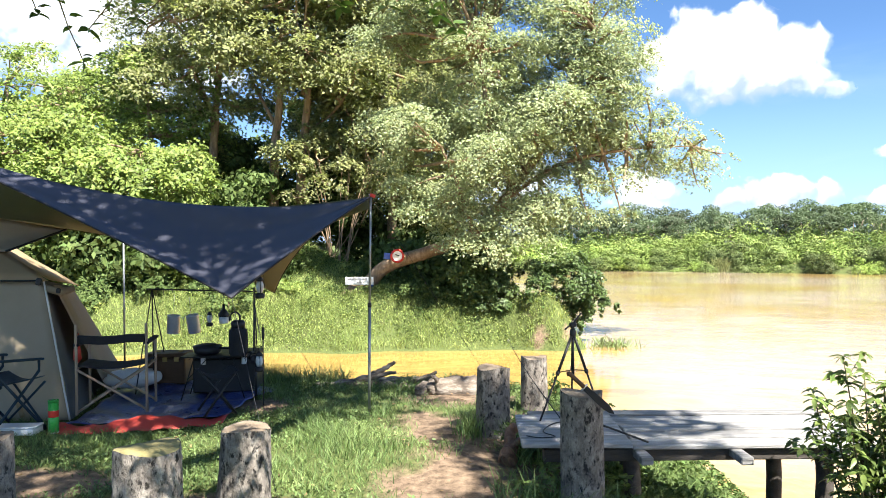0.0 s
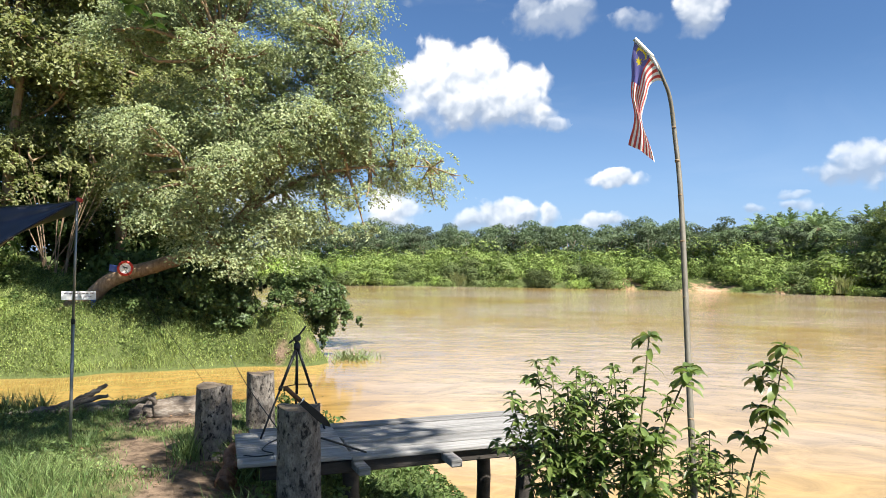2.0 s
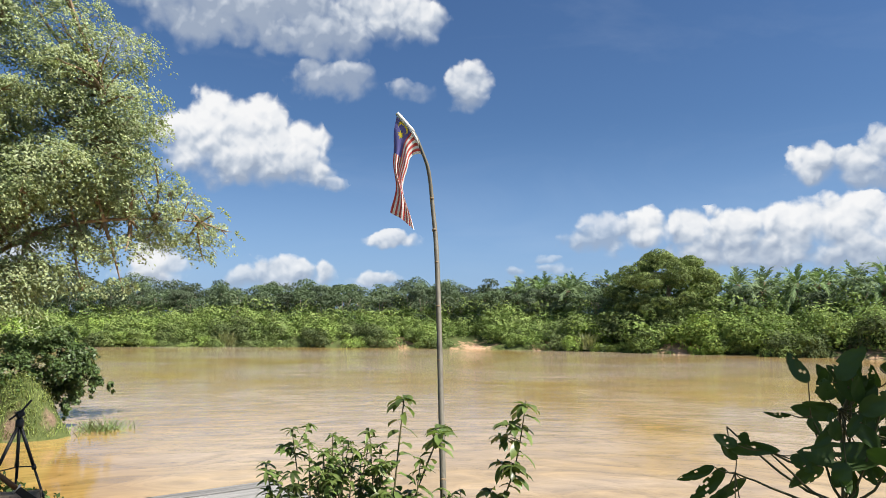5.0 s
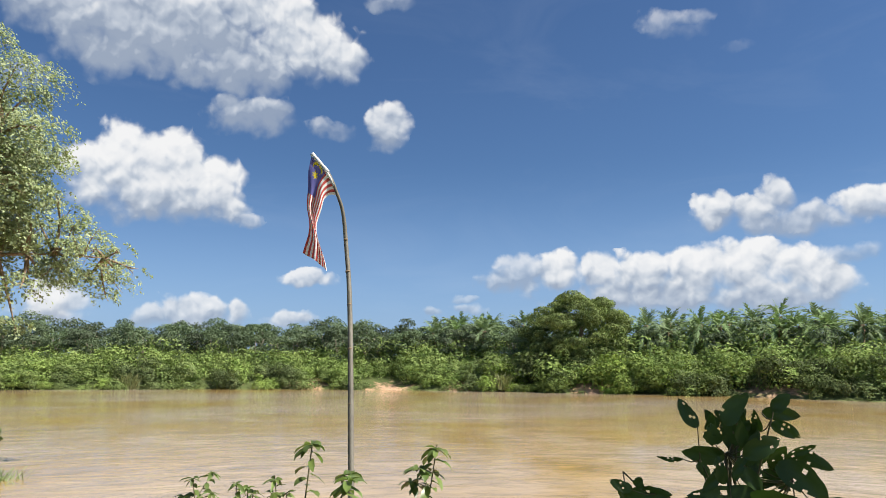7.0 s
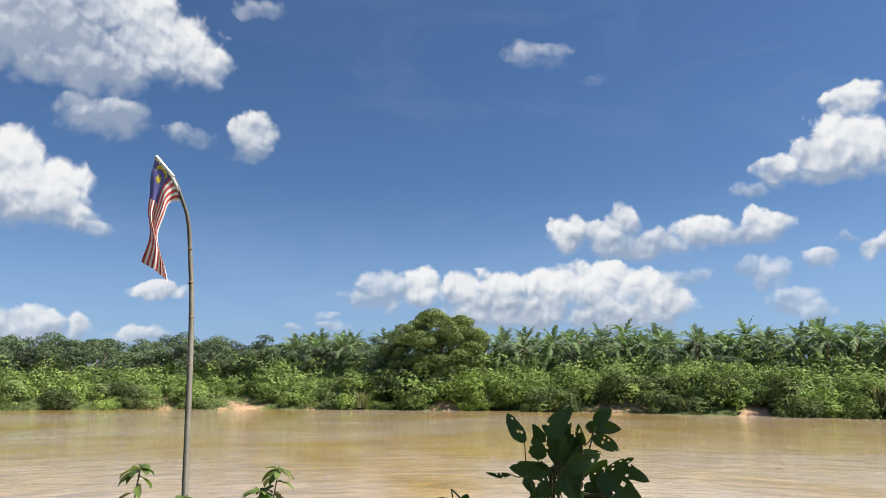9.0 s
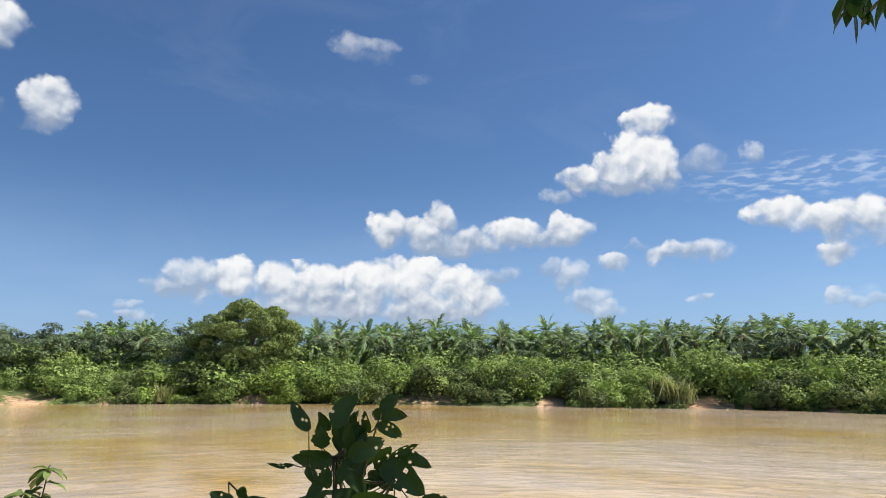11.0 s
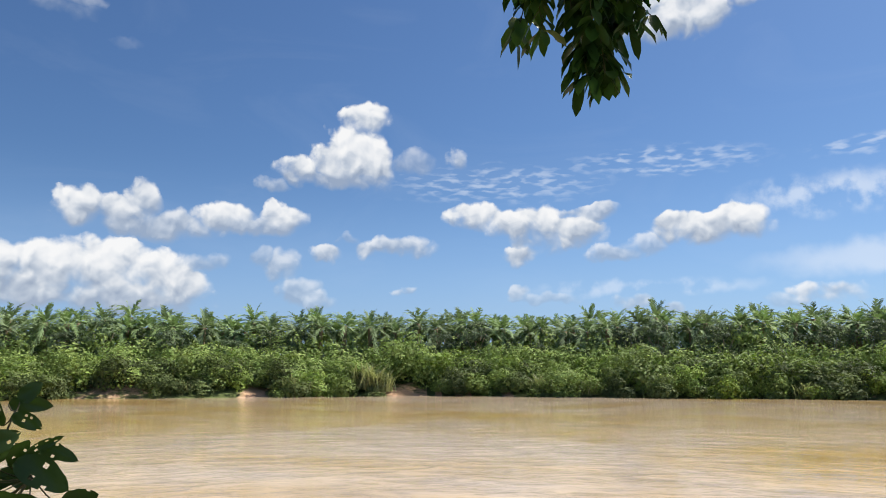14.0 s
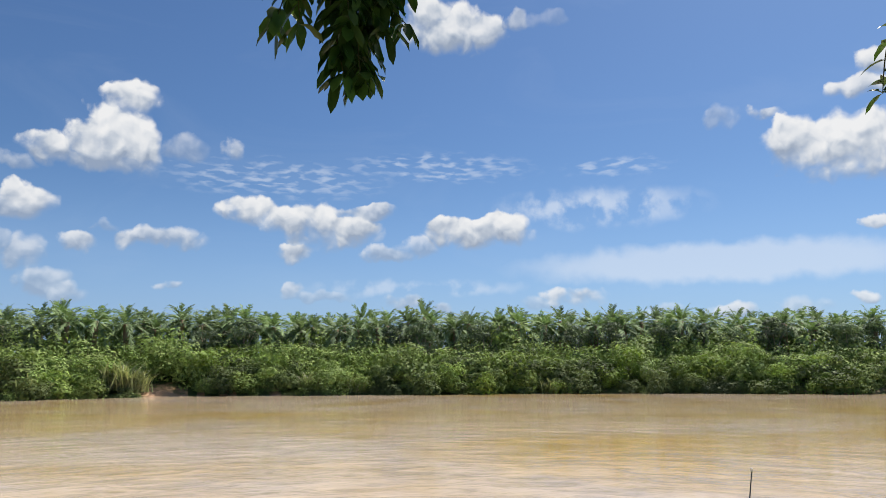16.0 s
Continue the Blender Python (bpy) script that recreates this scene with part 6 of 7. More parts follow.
# ---------- tripod and machete ----------
def build_tripod():
    tp = thing("tripod", "slim black tripod standing on the jetty", "tripod", (0.93, 5.22, 0.27))
    hub = Vector((0, 0, 0.60))
    for fx, fy in ((-0.27, -0.2), (0.19, -0.05), (0.03, 0.26)):
        foot = Vector((fx, fy, 0.01))
        mid = hub.lerp(foot, 0.48)
        leg = part("leg", rod([hub, mid], 0.010, 8), M["black"], tp)
        part("lower_leg", rod([mid, foot], 0.007, 8), M["black"], leg)
        part("clamp", rod([hub.lerp(foot, 0.45), hub.lerp(foot, 0.49)], 0.014, 8), M["black"], leg)
        part("clamp", rod([hub.lerp(foot, 0.75), hub.lerp(foot, 0.78)], 0.011, 8), M["black"], leg)
        part("brace", rod([hub.lerp(foot, 0.46), (0, 0, 0.33)], 0.004, 6), M["black"], tp)
    part("column", rod([(0, 0, 0.26), (0, 0, 0.64)], 0.009, 8), M["black"], tp)
    part("hub", lathe([(0.018, 0.57), (0.024, 0.58), (0.024, 0.61), (0.014, 0.63)], 12), M["black"], tp)
    part("head", box((0.05, 0.035, 0.04), (0, 0, 0.655), (0, -25, 10), 0.008), M["black"], tp)
    part("pan_handle", rod([(-0.02, 0, 0.65), (-0.06, -0.02, 0.625)], 0.006, 6), M["black"], tp)
    part("clip", box((0.012, 0.02, 0.10), (0.03, 0, 0.70), (0, 38, 0), 0.004), M["black"], tp)


def build_machete():
    mc = thing("machete", "dark-bladed machete with wooden handle stuck in the stump", "machete")
    V = Vector
    a, b, tip = V((0.69, 4.03, 0.79)), V((0.775, 4.02, 0.71)), V((0.925, 4.02, 0.575))
    part("handle", rod([a, a.lerp(b, 0.15), a.lerp(b, 0.5), b], 0.012, 8, taper=0.013), M["crate"], mc, "brown wooden handle")
    part("pommel", rod([a + V((-0.008, 0, -0.008)), a + V((0.012, 0, -0.006))], 0.0135, 8), M["crate"], mc)
    part("guard", rod([b + V((-0.016, 0, -0.018)), b + V((0.018, 0, 0.016))], 0.006, 6), M["steel"], mc)
    d = (tip - b).normalized()
    n = V((d.z, 0, -d.x))
    if n.z < 0:
        n = -n
    prof = [(0, 0.016, -0.016), (0.06, 0.017, -0.018), (0.12, 0.019, -0.022), (0.17, 0.018, -0.022), (0.20, 0.010, -0.016), (0.222, 0.0, -0.004)]
    bm = bmesh.new()
    rows = []
    for s, u, l in prof:
        p = b + d * s
        rows.append([bm.verts.new(p + n * u + V((0, -0.003, 0))), bm.verts.new(p + n * l), bm.verts.new(p + n * u + V((0, 0.003, 0)))])
    for r, q in zip(rows, rows[1:]):
        for k in range(3):
            bm.faces.new((r[k], r[(k + 1) % 3], q[(k + 1) % 3], q[k]))
    bm.faces.new(rows[0])
    bm.faces.new(list(reversed(rows[-1])))
    bmesh.ops.recalc_face_normals(bm, faces=bm.faces)
    part("blade", bm, M["black"], mc, "dark curved blade")


build_tripod()
build_machete()


def build_fishing_rods():
    for pts, lab in (([(0.80, 5.02, 0.30), (0.62, 5.35, 0.55), (0.50, 5.62, 0.76)], "thin fishing rod leaning over the jetty"), ([(-1.30, 7.9, -0.1), (-1.42, 8.0, 0.08), (-1.62, 8.1, 0.38)], "thin fishing rod by the creek"), ([(2.45, -1.75, -0.7), (2.55, -2.1, 0.5), (2.625, -2.28, 1.08)], "thin fishing rod over the river bank")):
        f = thing("fishing_rod", lab, "fishing rod", group="fishing rods")
        part("blank", limb(pts, 0.0045, 0.002, 6), M["black"], f)
        part("tip_ring", rod([Vector(pts[-1]) + Vector((0.006 * math.cos(a), 0, 0.006 + 0.006 * math.sin(a))) for a in [math.pi * k / 4 for k in range(9)]], 0.0016, 5), M["steel"], f)
    hose = thing("cable", "loose black cord lying over the landing board", "cord")
    part("cord", limb([(0.52, 4.62, 0.285), (0.60, 4.55, 0.29), (0.70, 4.60, 0.285), (0.64, 4.72, 0.286), (0.76, 4.95, 0.285), (1.0, 5.05, 0.285)], 0.004, 0.004, 6), M["black"], hose)


build_fishing_rods()


# ---------- flag ----------
M["bamboo"] = material("bamboo cane", ((0.07, 0.06, 0.045), (0.14, 0.125, 0.095), (0.23, 0.21, 0.17)), scale=6, fine=40, rough=0.6, bump=0.2, stretch=(2, 2, 0.4))
for key, col in (("flag_red", (0.60, 0.10, 0.09)), ("flag_white", (0.92, 0.91, 0.90)), ("flag_blue", (0.14, 0.14, 0.42)), ("flag_yellow", (0.75, 0.62, 0.04))):
    M[key] = material(key.replace("_", " ") + " cloth", (tuple(c * 0.88 for c in col), col), scale=6, fine=200, rough=0.8, bump=0.1, through_light=0.3)


def build_flag():
    V = Vector
    pole = thing("flag_pole", "tall bamboo flag pole bending at the top", "flag pole")
    pts = [V(p) for p in ((2.82, 3.25, -0.75), (3.10, 3.69, 0.51), (3.43, 4.20, 1.89), (3.515, 4.38, 2.4), (3.50, 4.41, 2.66), (3.46, 4.43, 2.80), (3.40, 4.48, 2.98), (3.285, 4.54, 3.12))]
    part("cane", limb(pts, 0.023, 0.009, 10, steps=6), M["bamboo"], pole)
    for i in range(0, 4):
        for k in ((0.35, 0.6, 0.85), (0.0, 0.27, 0.53, 0.8), (0.1, 0.6), (0.2,))[i]:
            p = pts[i].lerp(pts[i + 1], k)
            d = (pts[i + 1] - pts[i]).normalized()
            part("node_ring", rod([p - d * 0.006, p + d * 0.006], 0.0235 - 0.0024 * i - 0.002 * k, 10), M["bark"], pole, "dark cane joint")
    part("binding", rod([pts[6].lerp(pts[7], k / 4) for k in range(5)], 0.017, 8), M["flag_white"], pole, "white cloth binding")
    flag = thing("flag", "limp red and white striped flag with blue corner", "flag")
    tip, low = V((3.285, 4.54, 3.12)), V((3.465, 4.43, 2.79))
    mid = V((3.415, 4.47, 2.98))
    across, away = V((0.83, -0.56, 0)), V((0.56, 0.83, 0))
    NU, NV = 72, 84
    bm = bmesh.new()
    grid = []
    for i in range(NU + 1):
        u = i / NU
        row = []
        for j in range(NV + 1):
            v = j / NV
            s = curve3(low, mid, tip, v)
            # the lower stripes swing out before they drop, the upper ones hang straight down behind them
            bend = s + across * (-0.215 + 0.185 * v) + V((0, 0, 0.11 - 0.38 * v))
            end = (low + across * -0.08 + V((0, 0, -0.59))).lerp(tip + across * -0.035 + V((0, 0, -0.77)), v)
            p = curve3(s, bend, end, u)
            loose = min(1, u * 1.5)
            p += away * loose * (0.035 * v + 0.022 * math.sin(11 * v + 4 * u) + 0.014 * math.sin(10 * u + 4 * v))
            p += across * loose * (0.020 * math.sin(6.5 * u + 3 * v) + 0.010 * math.sin(15 * u + 2 * v))
            row.append(bm.verts.new(p))
        grid.append(row)
    for i in range(NU):
        for j in range(NV):
            f = bm.faces.new((grid[i][j], grid[i + 1][j], grid[i + 1][j + 1], grid[i][j + 1]))
            f.smooth = True
            u, v = (i + 0.5) / NU * 2, (j + 0.5) / NV
            stripe = int(v * 14)
            idx = 0 if stripe % 2 else 1
            if u < 0.95 and v > 0.55:
                idx = 2
                if (math.hypot(u - 0.22, v - 0.76) < 0.15 and math.hypot(u - 0.27, v - 0.76) > 0.12) or math.hypot(u - 0.44, v - 0.76) < 0.08 + 0.03 * math.cos(7 * math.atan2(v - 0.76, u - 0.44)):
                    idx = 3
            f.material_index = idx
    cl = part("cloth", bm, M["flag_red"], flag)
    for key in ("flag_white", "flag_blue", "flag_yellow"):
        cl.data.materials.append(M[key])
    part("header_band", rod([curve3(low, mid, tip, k / 10) for k in range(11)], 0.012, 8), M["flag_white"], flag, "white header sleeve")


build_flag()


# ---------- signs on the spit ----------
def build_signs():
    s = thing("notice_board", "white notice board with dark unreadable writing on a tree stump", "sign", (-3.22, 27.75, 0.2), 0)
    part("board", box((1.08, 0.03, 0.30), (0, 0, 0.02), (0, 0.5, 0), 0.006), M["white"], s)
    x = -0.46
    rng = np.random.default_rng(4)
    while x < 0.42:
        w = rng.uniform(0.04, 0.14)
        part("writing_bar", box((w, 0.006, 0.034), (x + w / 2, -0.018, 0.09)), M["ink"], s)
        x += w + 0.035
    x = -0.1
    while x < 0.4:
        w = rng.uniform(0.05, 0.12)
        part("writing_bar", box((w, 0.006, 0.03), (x + w / 2, -0.018, -0.03)), M["ink"], s)
        x += w + 0.04
    part("post", box((0.16, 0.08, 0.7), (0.45, 0.08, -0.35), bevel=0.01), M["blue"], s, "blue post")
    st = thing("root_stump", "broken reddish root stump under the notice board", "stump", (-3.4, 28.1, -0.3))
    bm = bmesh.new()
    r = np.random.default_rng(8)
    for k in range(9):
        a = r.uniform(-1.2, 1.2)
        limb([(r.uniform(-0.2, 0.2), 0, 0.25), (0.4 * a, -0.15, 0.1), (0.75 * a, -0.25, -0.25)], 0.14, 0.05, 7, bm, wob=0.02, rng=r)
    part("roots", bm, M["bark"], st)
    d = thing("round_sign", "round white sign with red rim on the leaning trunk", "sign", (-1.73, 27.35, 1.16))
    bm = lathe([(0.19, 0), (0.19, 0.02)], 28)
    bm.transform(pose(0, 0, 0, 90, 0, 0))
    part("face", bm, M["white"], d)
    bm = rod([(0.225 * math.cos(a), -0.012, 0.225 * math.sin(a)) for a in [2 * math.pi * k / 32 for k in range(33)]], 0.045, 8)
    part("rim", bm, M["red"], d, "red rim")
    part("mark", box((0.16, 0.006, 0.04), (0, -0.026, 0.03), (0, 20, 0)), M["black"], d)
    b = thing("blue_sign", "small blue plate on the leaning trunk", "sign", (-2.13, 27.5, 1.16))
    part("plate", box((0.24, 0.02, 0.24), (0, 0, 0), (0, 8, 0), 0.005), M["blue"], b)


M["ink"] = material("faded sign paint", ((0.16, 0.15, 0.16), (0.28, 0.26, 0.26)), scale=8, rough=0.7)
M["blue"] = material("blue paint", ((0.04, 0.08, 0.30), (0.06, 0.12, 0.40)), scale=5, rough=0.5)
build_signs()

# ---------- near plants ----------
def shaped_leaves(base, direction, length, width, droop=0.35, rng=RNG, blunt=0.0):
    """Pointed leaves folded along the midrib: fourteen vertices each."""
    n = len(base)
    d = direction / np.linalg.norm(direction, axis=1, keepdims=True)
    side = np.cross(d, np.array([0, 0, 1.0]) + rng.normal(size=(n, 3)) * 0.35)
    side /= np.linalg.norm(side, axis=1, keepdims=True) + 1e-9
    nrm = np.cross(side, d)
    L = (length * rng.uniform(0.65, 1.2, n))[:, None]
    W = (width * rng.uniform(0.75, 1.2, n))[:, None]
    down = np.array([0, 0, -1.0]) * droop
    stations = (0.16, 0.36, 0.58, 0.80)
    full = (0.30, 0.47, 0.50, 0.40) if blunt > 0.5 else (0.34, 0.50, 0.45, 0.26)
    rows = [base]
    for t, w in zip(stations, full):
        m = base + d * L * t + down * L * 0.55 * t ** 1.8
        edge = nrm * W * 0.16 * rng.uniform(0.4, 1.4, (n, 1))
        ripple = nrm * W * 0.05 * rng.normal(size=(n, 1))
        rows += [m + side * W * w + edge + ripple, m, m - side * W * w + edge - ripple]
    rows.append(base + d * L * (0.93 if blunt > 0.5 else 1.0) + down * L * 0.55)
    v = np.stack(rows, 1).reshape(-1, 3)
    k = (np.arange(n) * 14)[:, None]
    tri = np.concatenate([k + np.array(q) for q in ((0, 1, 2), (0, 2, 3), (10, 13, 11), (11, 13, 12))])
    quad = np.concatenate([k + np.array((j, j + 3, j + 4, j + 1)) for j in (1, 4, 7)] + [k + np.array((j + 1, j + 4, j + 5, j + 2)) for j in (1, 4, 7)])
    return v, [tuple(q) for q in tri.tolist()] + [tuple(q) for q in quad.tolist()]


def leafy_plant(name, label, category, stems, leaf, mat, spacing=0.03, width=0.4, droop=0.5, start=0.25, whorl=3, rng=None, stem_r=0.007, tip_bunch=8, side_twigs=0, blunt=0.0, twig=0.13, lift=0.0):
    """stems: lists of points; leaves along each in spirals with a bunch at the tip."""
    rng = rng or np.random.default_rng(1)
    base = Vector(stems[0][0])
    ob = thing(name, label, category, base)
    bm = bmesh.new()
    B, Dn = [], []
    todo = [([Vector(p) - base for p in pts], stem_r) for pts in stems]
    for pts, r in list(todo):
        for _ in range(side_twigs):
            i = rng.integers(1, len(pts)) if len(pts) > 2 else 1
            o = pts[i - 1].lerp(pts[i], rng.uniform(0.2, 0.9))
            e = o + Vector((rng.normal() * twig, rng.normal() * twig, rng.uniform(0.2, 1.3) * twig))
            todo.append(([o, o.lerp(e, 0.5) + Vector((0, 0, 0.01)), e], r * 0.5))
    for pts, r in todo:
        limb(pts, r, r * 0.4, 6, bm, steps=4)
        total = sum((b - a).length for a, b in zip(pts, pts[1:]))
        s, ang = (start if r == stem_r else 0.05) * total, rng.uniform(0, 6)
        while s < total:
            rest, i = s, 0
            while i < len(pts) - 2 and rest > (pts[i + 1] - pts[i]).length:
                rest -= (pts[i + 1] - pts[i]).length
                i += 1
            p = pts[i].lerp(pts[i + 1], min(1, rest / max(1e-6, (pts[i + 1] - pts[i]).length)))
            ang += 2.4
            B.append(p)
            Dn.append((math.cos(ang), math.sin(ang), rng.uniform(-0.15, 0.6) + lift))
            s += spacing * rng.uniform(0.6, 1.5)
        for k in range(tip_bunch):
            ang += 2.4
            B.append(pts[-1])
            Dn.append((math.cos(ang), math.sin(ang), rng.uniform(-0.4, 0.9) + lift))
    part("branchwork", bm, M["twig"], ob)
    v, f = shaped_leaves(np.array([tuple(b) for b in B]), np.array(Dn), leaf, leaf * width, droop, rng, blunt)
    mesh_object("leaves", v, f, mat, ob, smooth=True)
    return ob


def build_near_plants():
    rng = np.random.default_rng(81)

    def bush(at, tops, leaf, label, **kw):
        x, y = at
        g = float(land_height(x, y)) - 0.05
        stems = []
        for tx, ty, tz in tops:
            stems.append([(x + rng.normal() * 0.04, y + rng.normal() * 0.04, g), ((x + tx) / 2 + rng.normal() * 0.04, (y + ty) / 2, (g + tz) / 2), (tx, ty, tz)])
        return leafy_plant("bush", label, "bush", stems, leaf, M["leaf_bush"], rng=rng, **kw)
    # the thick bush beside the jetty end
    tops = [(2.16 + rng.uniform(-0.12, 0.42), 3.9 + rng.uniform(-0.25, 0.2), rng.uniform(0.35, 0.80)) for _ in range(20)] + [(2.16, 3.92, 0.88), (2.37, 3.81, 0.84), (2.08, 3.95, 0.62), (2.24, 3.86, 0.8)]
    bush((2.3, 3.75), tops, 0.072, "dense green bush with narrow leaves at the jetty's end", spacing=0.021, start=0.3, side_twigs=10, tip_bunch=6, width=0.38, droop=0.9, twig=0.10)
    tops = [(2.55 + rng.uniform(-0.2, 0.22), 3.6 + rng.uniform(-0.15, 0.15), rng.uniform(0.25, 0.72)) for _ in range(13)] + [(2.55, 3.69, 0.86), (2.60, 3.65, 0.78)]
    bush((2.6, 3.55), tops, 0.074, "dense green bush on the river bank", spacing=0.021, start=0.3, side_twigs=10, tip_bunch=6, width=0.38, droop=0.9, twig=0.10)
    leafy_plant("sapling", "sapling with large drooping leaves on the river bank", "sapling", [[(2.55, 3.5, -0.55), (2.6, 3.52, 0.35), (2.72, 3.58, 1.05)], [(2.57, 3.5, 0.1), (2.8, 3.5, 0.6), (2.97, 3.53, 0.86)]], 0.115, M["leaf_bush"], spacing=0.03, start=0.5, width=0.42, droop=1.0, rng=rng, stem_r=0.009, tip_bunch=8, side_twigs=3, twig=0.09, blunt=0.7)
    leafy_plant("sapling", "slender sapling with large drooping leaves", "sapling", [[(3.2, 3.45, -0.6), (3.33, 3.45, 0.2), (3.44, 3.38, 0.62), (3.49, 3.34, 0.98)]], 0.115, M["leaf_bush"], spacing=0.024, start=0.62, width=0.42, droop=1.1, rng=rng, stem_r=0.008, tip_bunch=7, side_twigs=6, twig=0.08, blunt=0.7)
    tops = [(3.03 + rng.uniform(-0.22, 0.25), 3.6 + rng.uniform(-0.15, 0.15), rng.uniform(0.0, 0.42)) for _ in range(14)] + [(3.03, 3.61, 0.48), (3.25, 3.5, 0.3), (3.42, 3.46, 0.22)]
    bush((3.05, 3.5), tops, 0.068, "low green bush round the foot of the flag pole", spacing=0.021, start=0.3, side_twigs=10, tip_bunch=6, droop=0.9, twig=0.10, width=0.36)
    build_close_shrub(rng)


# leaves of the close shrub: across and up from its middle, turn in degrees, length, width
SHRUB_TOP = [(0.010, -0.032, 58, 0.084, 0.048), (0.102, -0.006, 48, 0.053, 0.033), (0.076, -0.010, -7, 0.083, 0.033), (0.102, -0.027, -23, 0.061, 0.031), (-0.013, -0.076, 96, 0.046, 0.038), (0.032, -0.064, 62, 0.046, 0.032), (0.000, -0.095, 164, 0.068, 0.023), (-0.010, -0.115, 175, 0.091, 0.039), (0.045, -0.095, 24, 0.085, 0.046), (0.089, -0.134, 65, 0.070, 0.036), (0.102, -0.118, -32, 0.114, 0.059), (0.064, -0.153, 139, 0.063, 0.039), (0.051, -0.178, -11, 0.138, 0.051), (0.083, -0.186, -174, 0.168, 0.060), (0.185, -0.213, 20, 0.069, 0.051), (-0.108, -0.127, -177, 0.064, 0.014), (-0.197, -0.186, 162, 0.052, 0.027), (-0.188, -0.186, 74, 0.029, 0.028), (-0.223, -0.207, 5, 0.105, 0.032), (0.067, -0.140, -37, 0.070, 0.032)]
SHRUB_LOW = [(0.019, -0.048, 143, 0.068, 0.032), (-0.003, -0.127, -129, 0.066, 0.032), (0.045, -0.07, 59, 0.043, 0.028), (0.029, -0.127, -47, 0.07, 0.041), (-0.064, -0.127, -54, 0.043, 0.031), (-0.095, -0.204, -32, 0.06, 0.038), (0.013, -0.204, -117, 0.057, 0.051), (0.102, -0.204, -42, 0.077, 0.051), (-0.064, -0.242, -143, 0.064, 0.038), (0.14, -0.242, -27, 0.085, 0.045)]

SHRUB_SIDE = [(-0.26, -0.246, -155, 0.101, 0.031), (-0.249, -0.257, -134, 0.123, 0.04), (-0.232, -0.242, 128, 0.056, 0.029), (-0.21, -0.281, -148, 0.115, 0.033), (-0.201, -0.358, 174, 0.104, 0.031), (-0.249, -0.306, -112, 0.039, 0.027), (-0.217, -0.343, -126, 0.087, 0.045)]


def build_close_shrub(rng):
    """A shrub of broad blunt leaves, some eaten through, on thin crooked stems."""
    at = Vector((1.875, 0.681, 1.438))
    ob = thing("shrub", "dark broad-leaved shrub with eaten leaves in the shade", "shrub", at, -72.75)
    ob.matrix_world = pose(*at, 0, 0, -72.75)
    ground = float(land_height(at.x, at.y)) - at.z - 0.05
    bm = bmesh.new()
    forks = [(0.0, 0.0, -0.10), (0.02, 0.03, -0.03), (0.10, -0.02, -0.02), (-0.06, 0.02, -0.12), (-0.15, 0.0, -0.20), (0.13, 0.02, -0.15), (0.03, 0.0, 0.02), (-0.24, 0.02, -0.16), (-0.22, 0.0, -0.26)]
    limb([(0.02, 0.05, ground), (-0.02, 0.03, ground * 0.45), (0.0, 0.0, -0.22), (0.02, 0.0, -0.05)], 0.007, 0.003, 7, bm, wob=0.002, rng=rng)
    for x, y, z in forks:
        limb([(0.0, 0.01, -0.30), (x * 0.4, y * 0.5, -0.22 + 0.3 * z), (x, y, z)], 0.004, 0.0018, 6, bm, wob=0.001, rng=rng)
    leaves = SHRUB_TOP + SHRUB_LOW + SHRUB_SIDE
    for _ in range(34):
        x, z = rng.normal(0.01, 0.045), rng.uniform(-0.24, -0.02)
        leaves = leaves + [(x, z, math.degrees(math.atan2(z + 0.20, x - 0.01)) + rng.normal() * 25, rng.uniform(0.05, 0.09), rng.uniform(0.026, 0.042))]
    for k, (x, z, turn, length, width) in enumerate(leaves):
        width *= 1.0 if k < len(SHRUB_TOP) else 0.8
        near = min(forks, key=lambda q: (q[0] - x) ** 2 + (q[2] - z) ** 2)
        y = rng.uniform(-0.07, 0.07)
        limb([near, ((near[0] + x) / 2, (near[1] + y) / 2, (near[2] + z) / 2 - 0.006), (x, y, z)], 0.0016, 0.0012, 5, bm, steps=2, rng=rng)
        a = radians(turn)
        along, side = Vector((math.cos(a), rng.uniform(-0.35, 0.35), math.sin(a))).normalized(), Vector((-math.sin(a), rng.uniform(-0.5, 0.5), math.cos(a))).normalized()
        face = along.cross(side).normalized()
        leaf = bmesh.new()
        rows, n, m = [], 12, 6
        curl, cup = rng.uniform(-0.25, 0.35), rng.uniform(0.08, 0.3)
        for i in range(n + 1):
            t = i / n
            half = 0.5 * width * (math.sin(math.pi * min(1, 0.04 + 0.96 * t ** 0.8)) ** 0.62) * (1 + 0.05 * rng.normal())
            mid = Vector((x, y, z)) + along * length * t + face * (curl * length * t * t) + side * (0.04 * length * math.sin(3 * t))
            rows.append([leaf.verts.new(mid + side * (half * q) + face * (cup * half * abs(q) + 0.0012 * math.sin(9 * t + 4 * q))) for q in (2 * j / m - 1 for j in range(m + 1))])
        holes = {(int(rng.integers(3, n)), int(rng.integers(0, m))) for _ in range(int(rng.integers(0, 7)))}
        for i in range(n):
            for j in range(m):
                if (i, j) not in holes:
                    leaf.faces.new((rows[i][j], rows[i + 1][j], rows[i + 1][j + 1], rows[i][j + 1])).smooth = True
        bmesh.ops.remove_doubles(leaf, verts=leaf.verts, dist=0.0003)
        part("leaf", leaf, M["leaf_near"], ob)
    part("branchwork", bm, M["twig"], ob)


build_near_plants()
build_weeds()


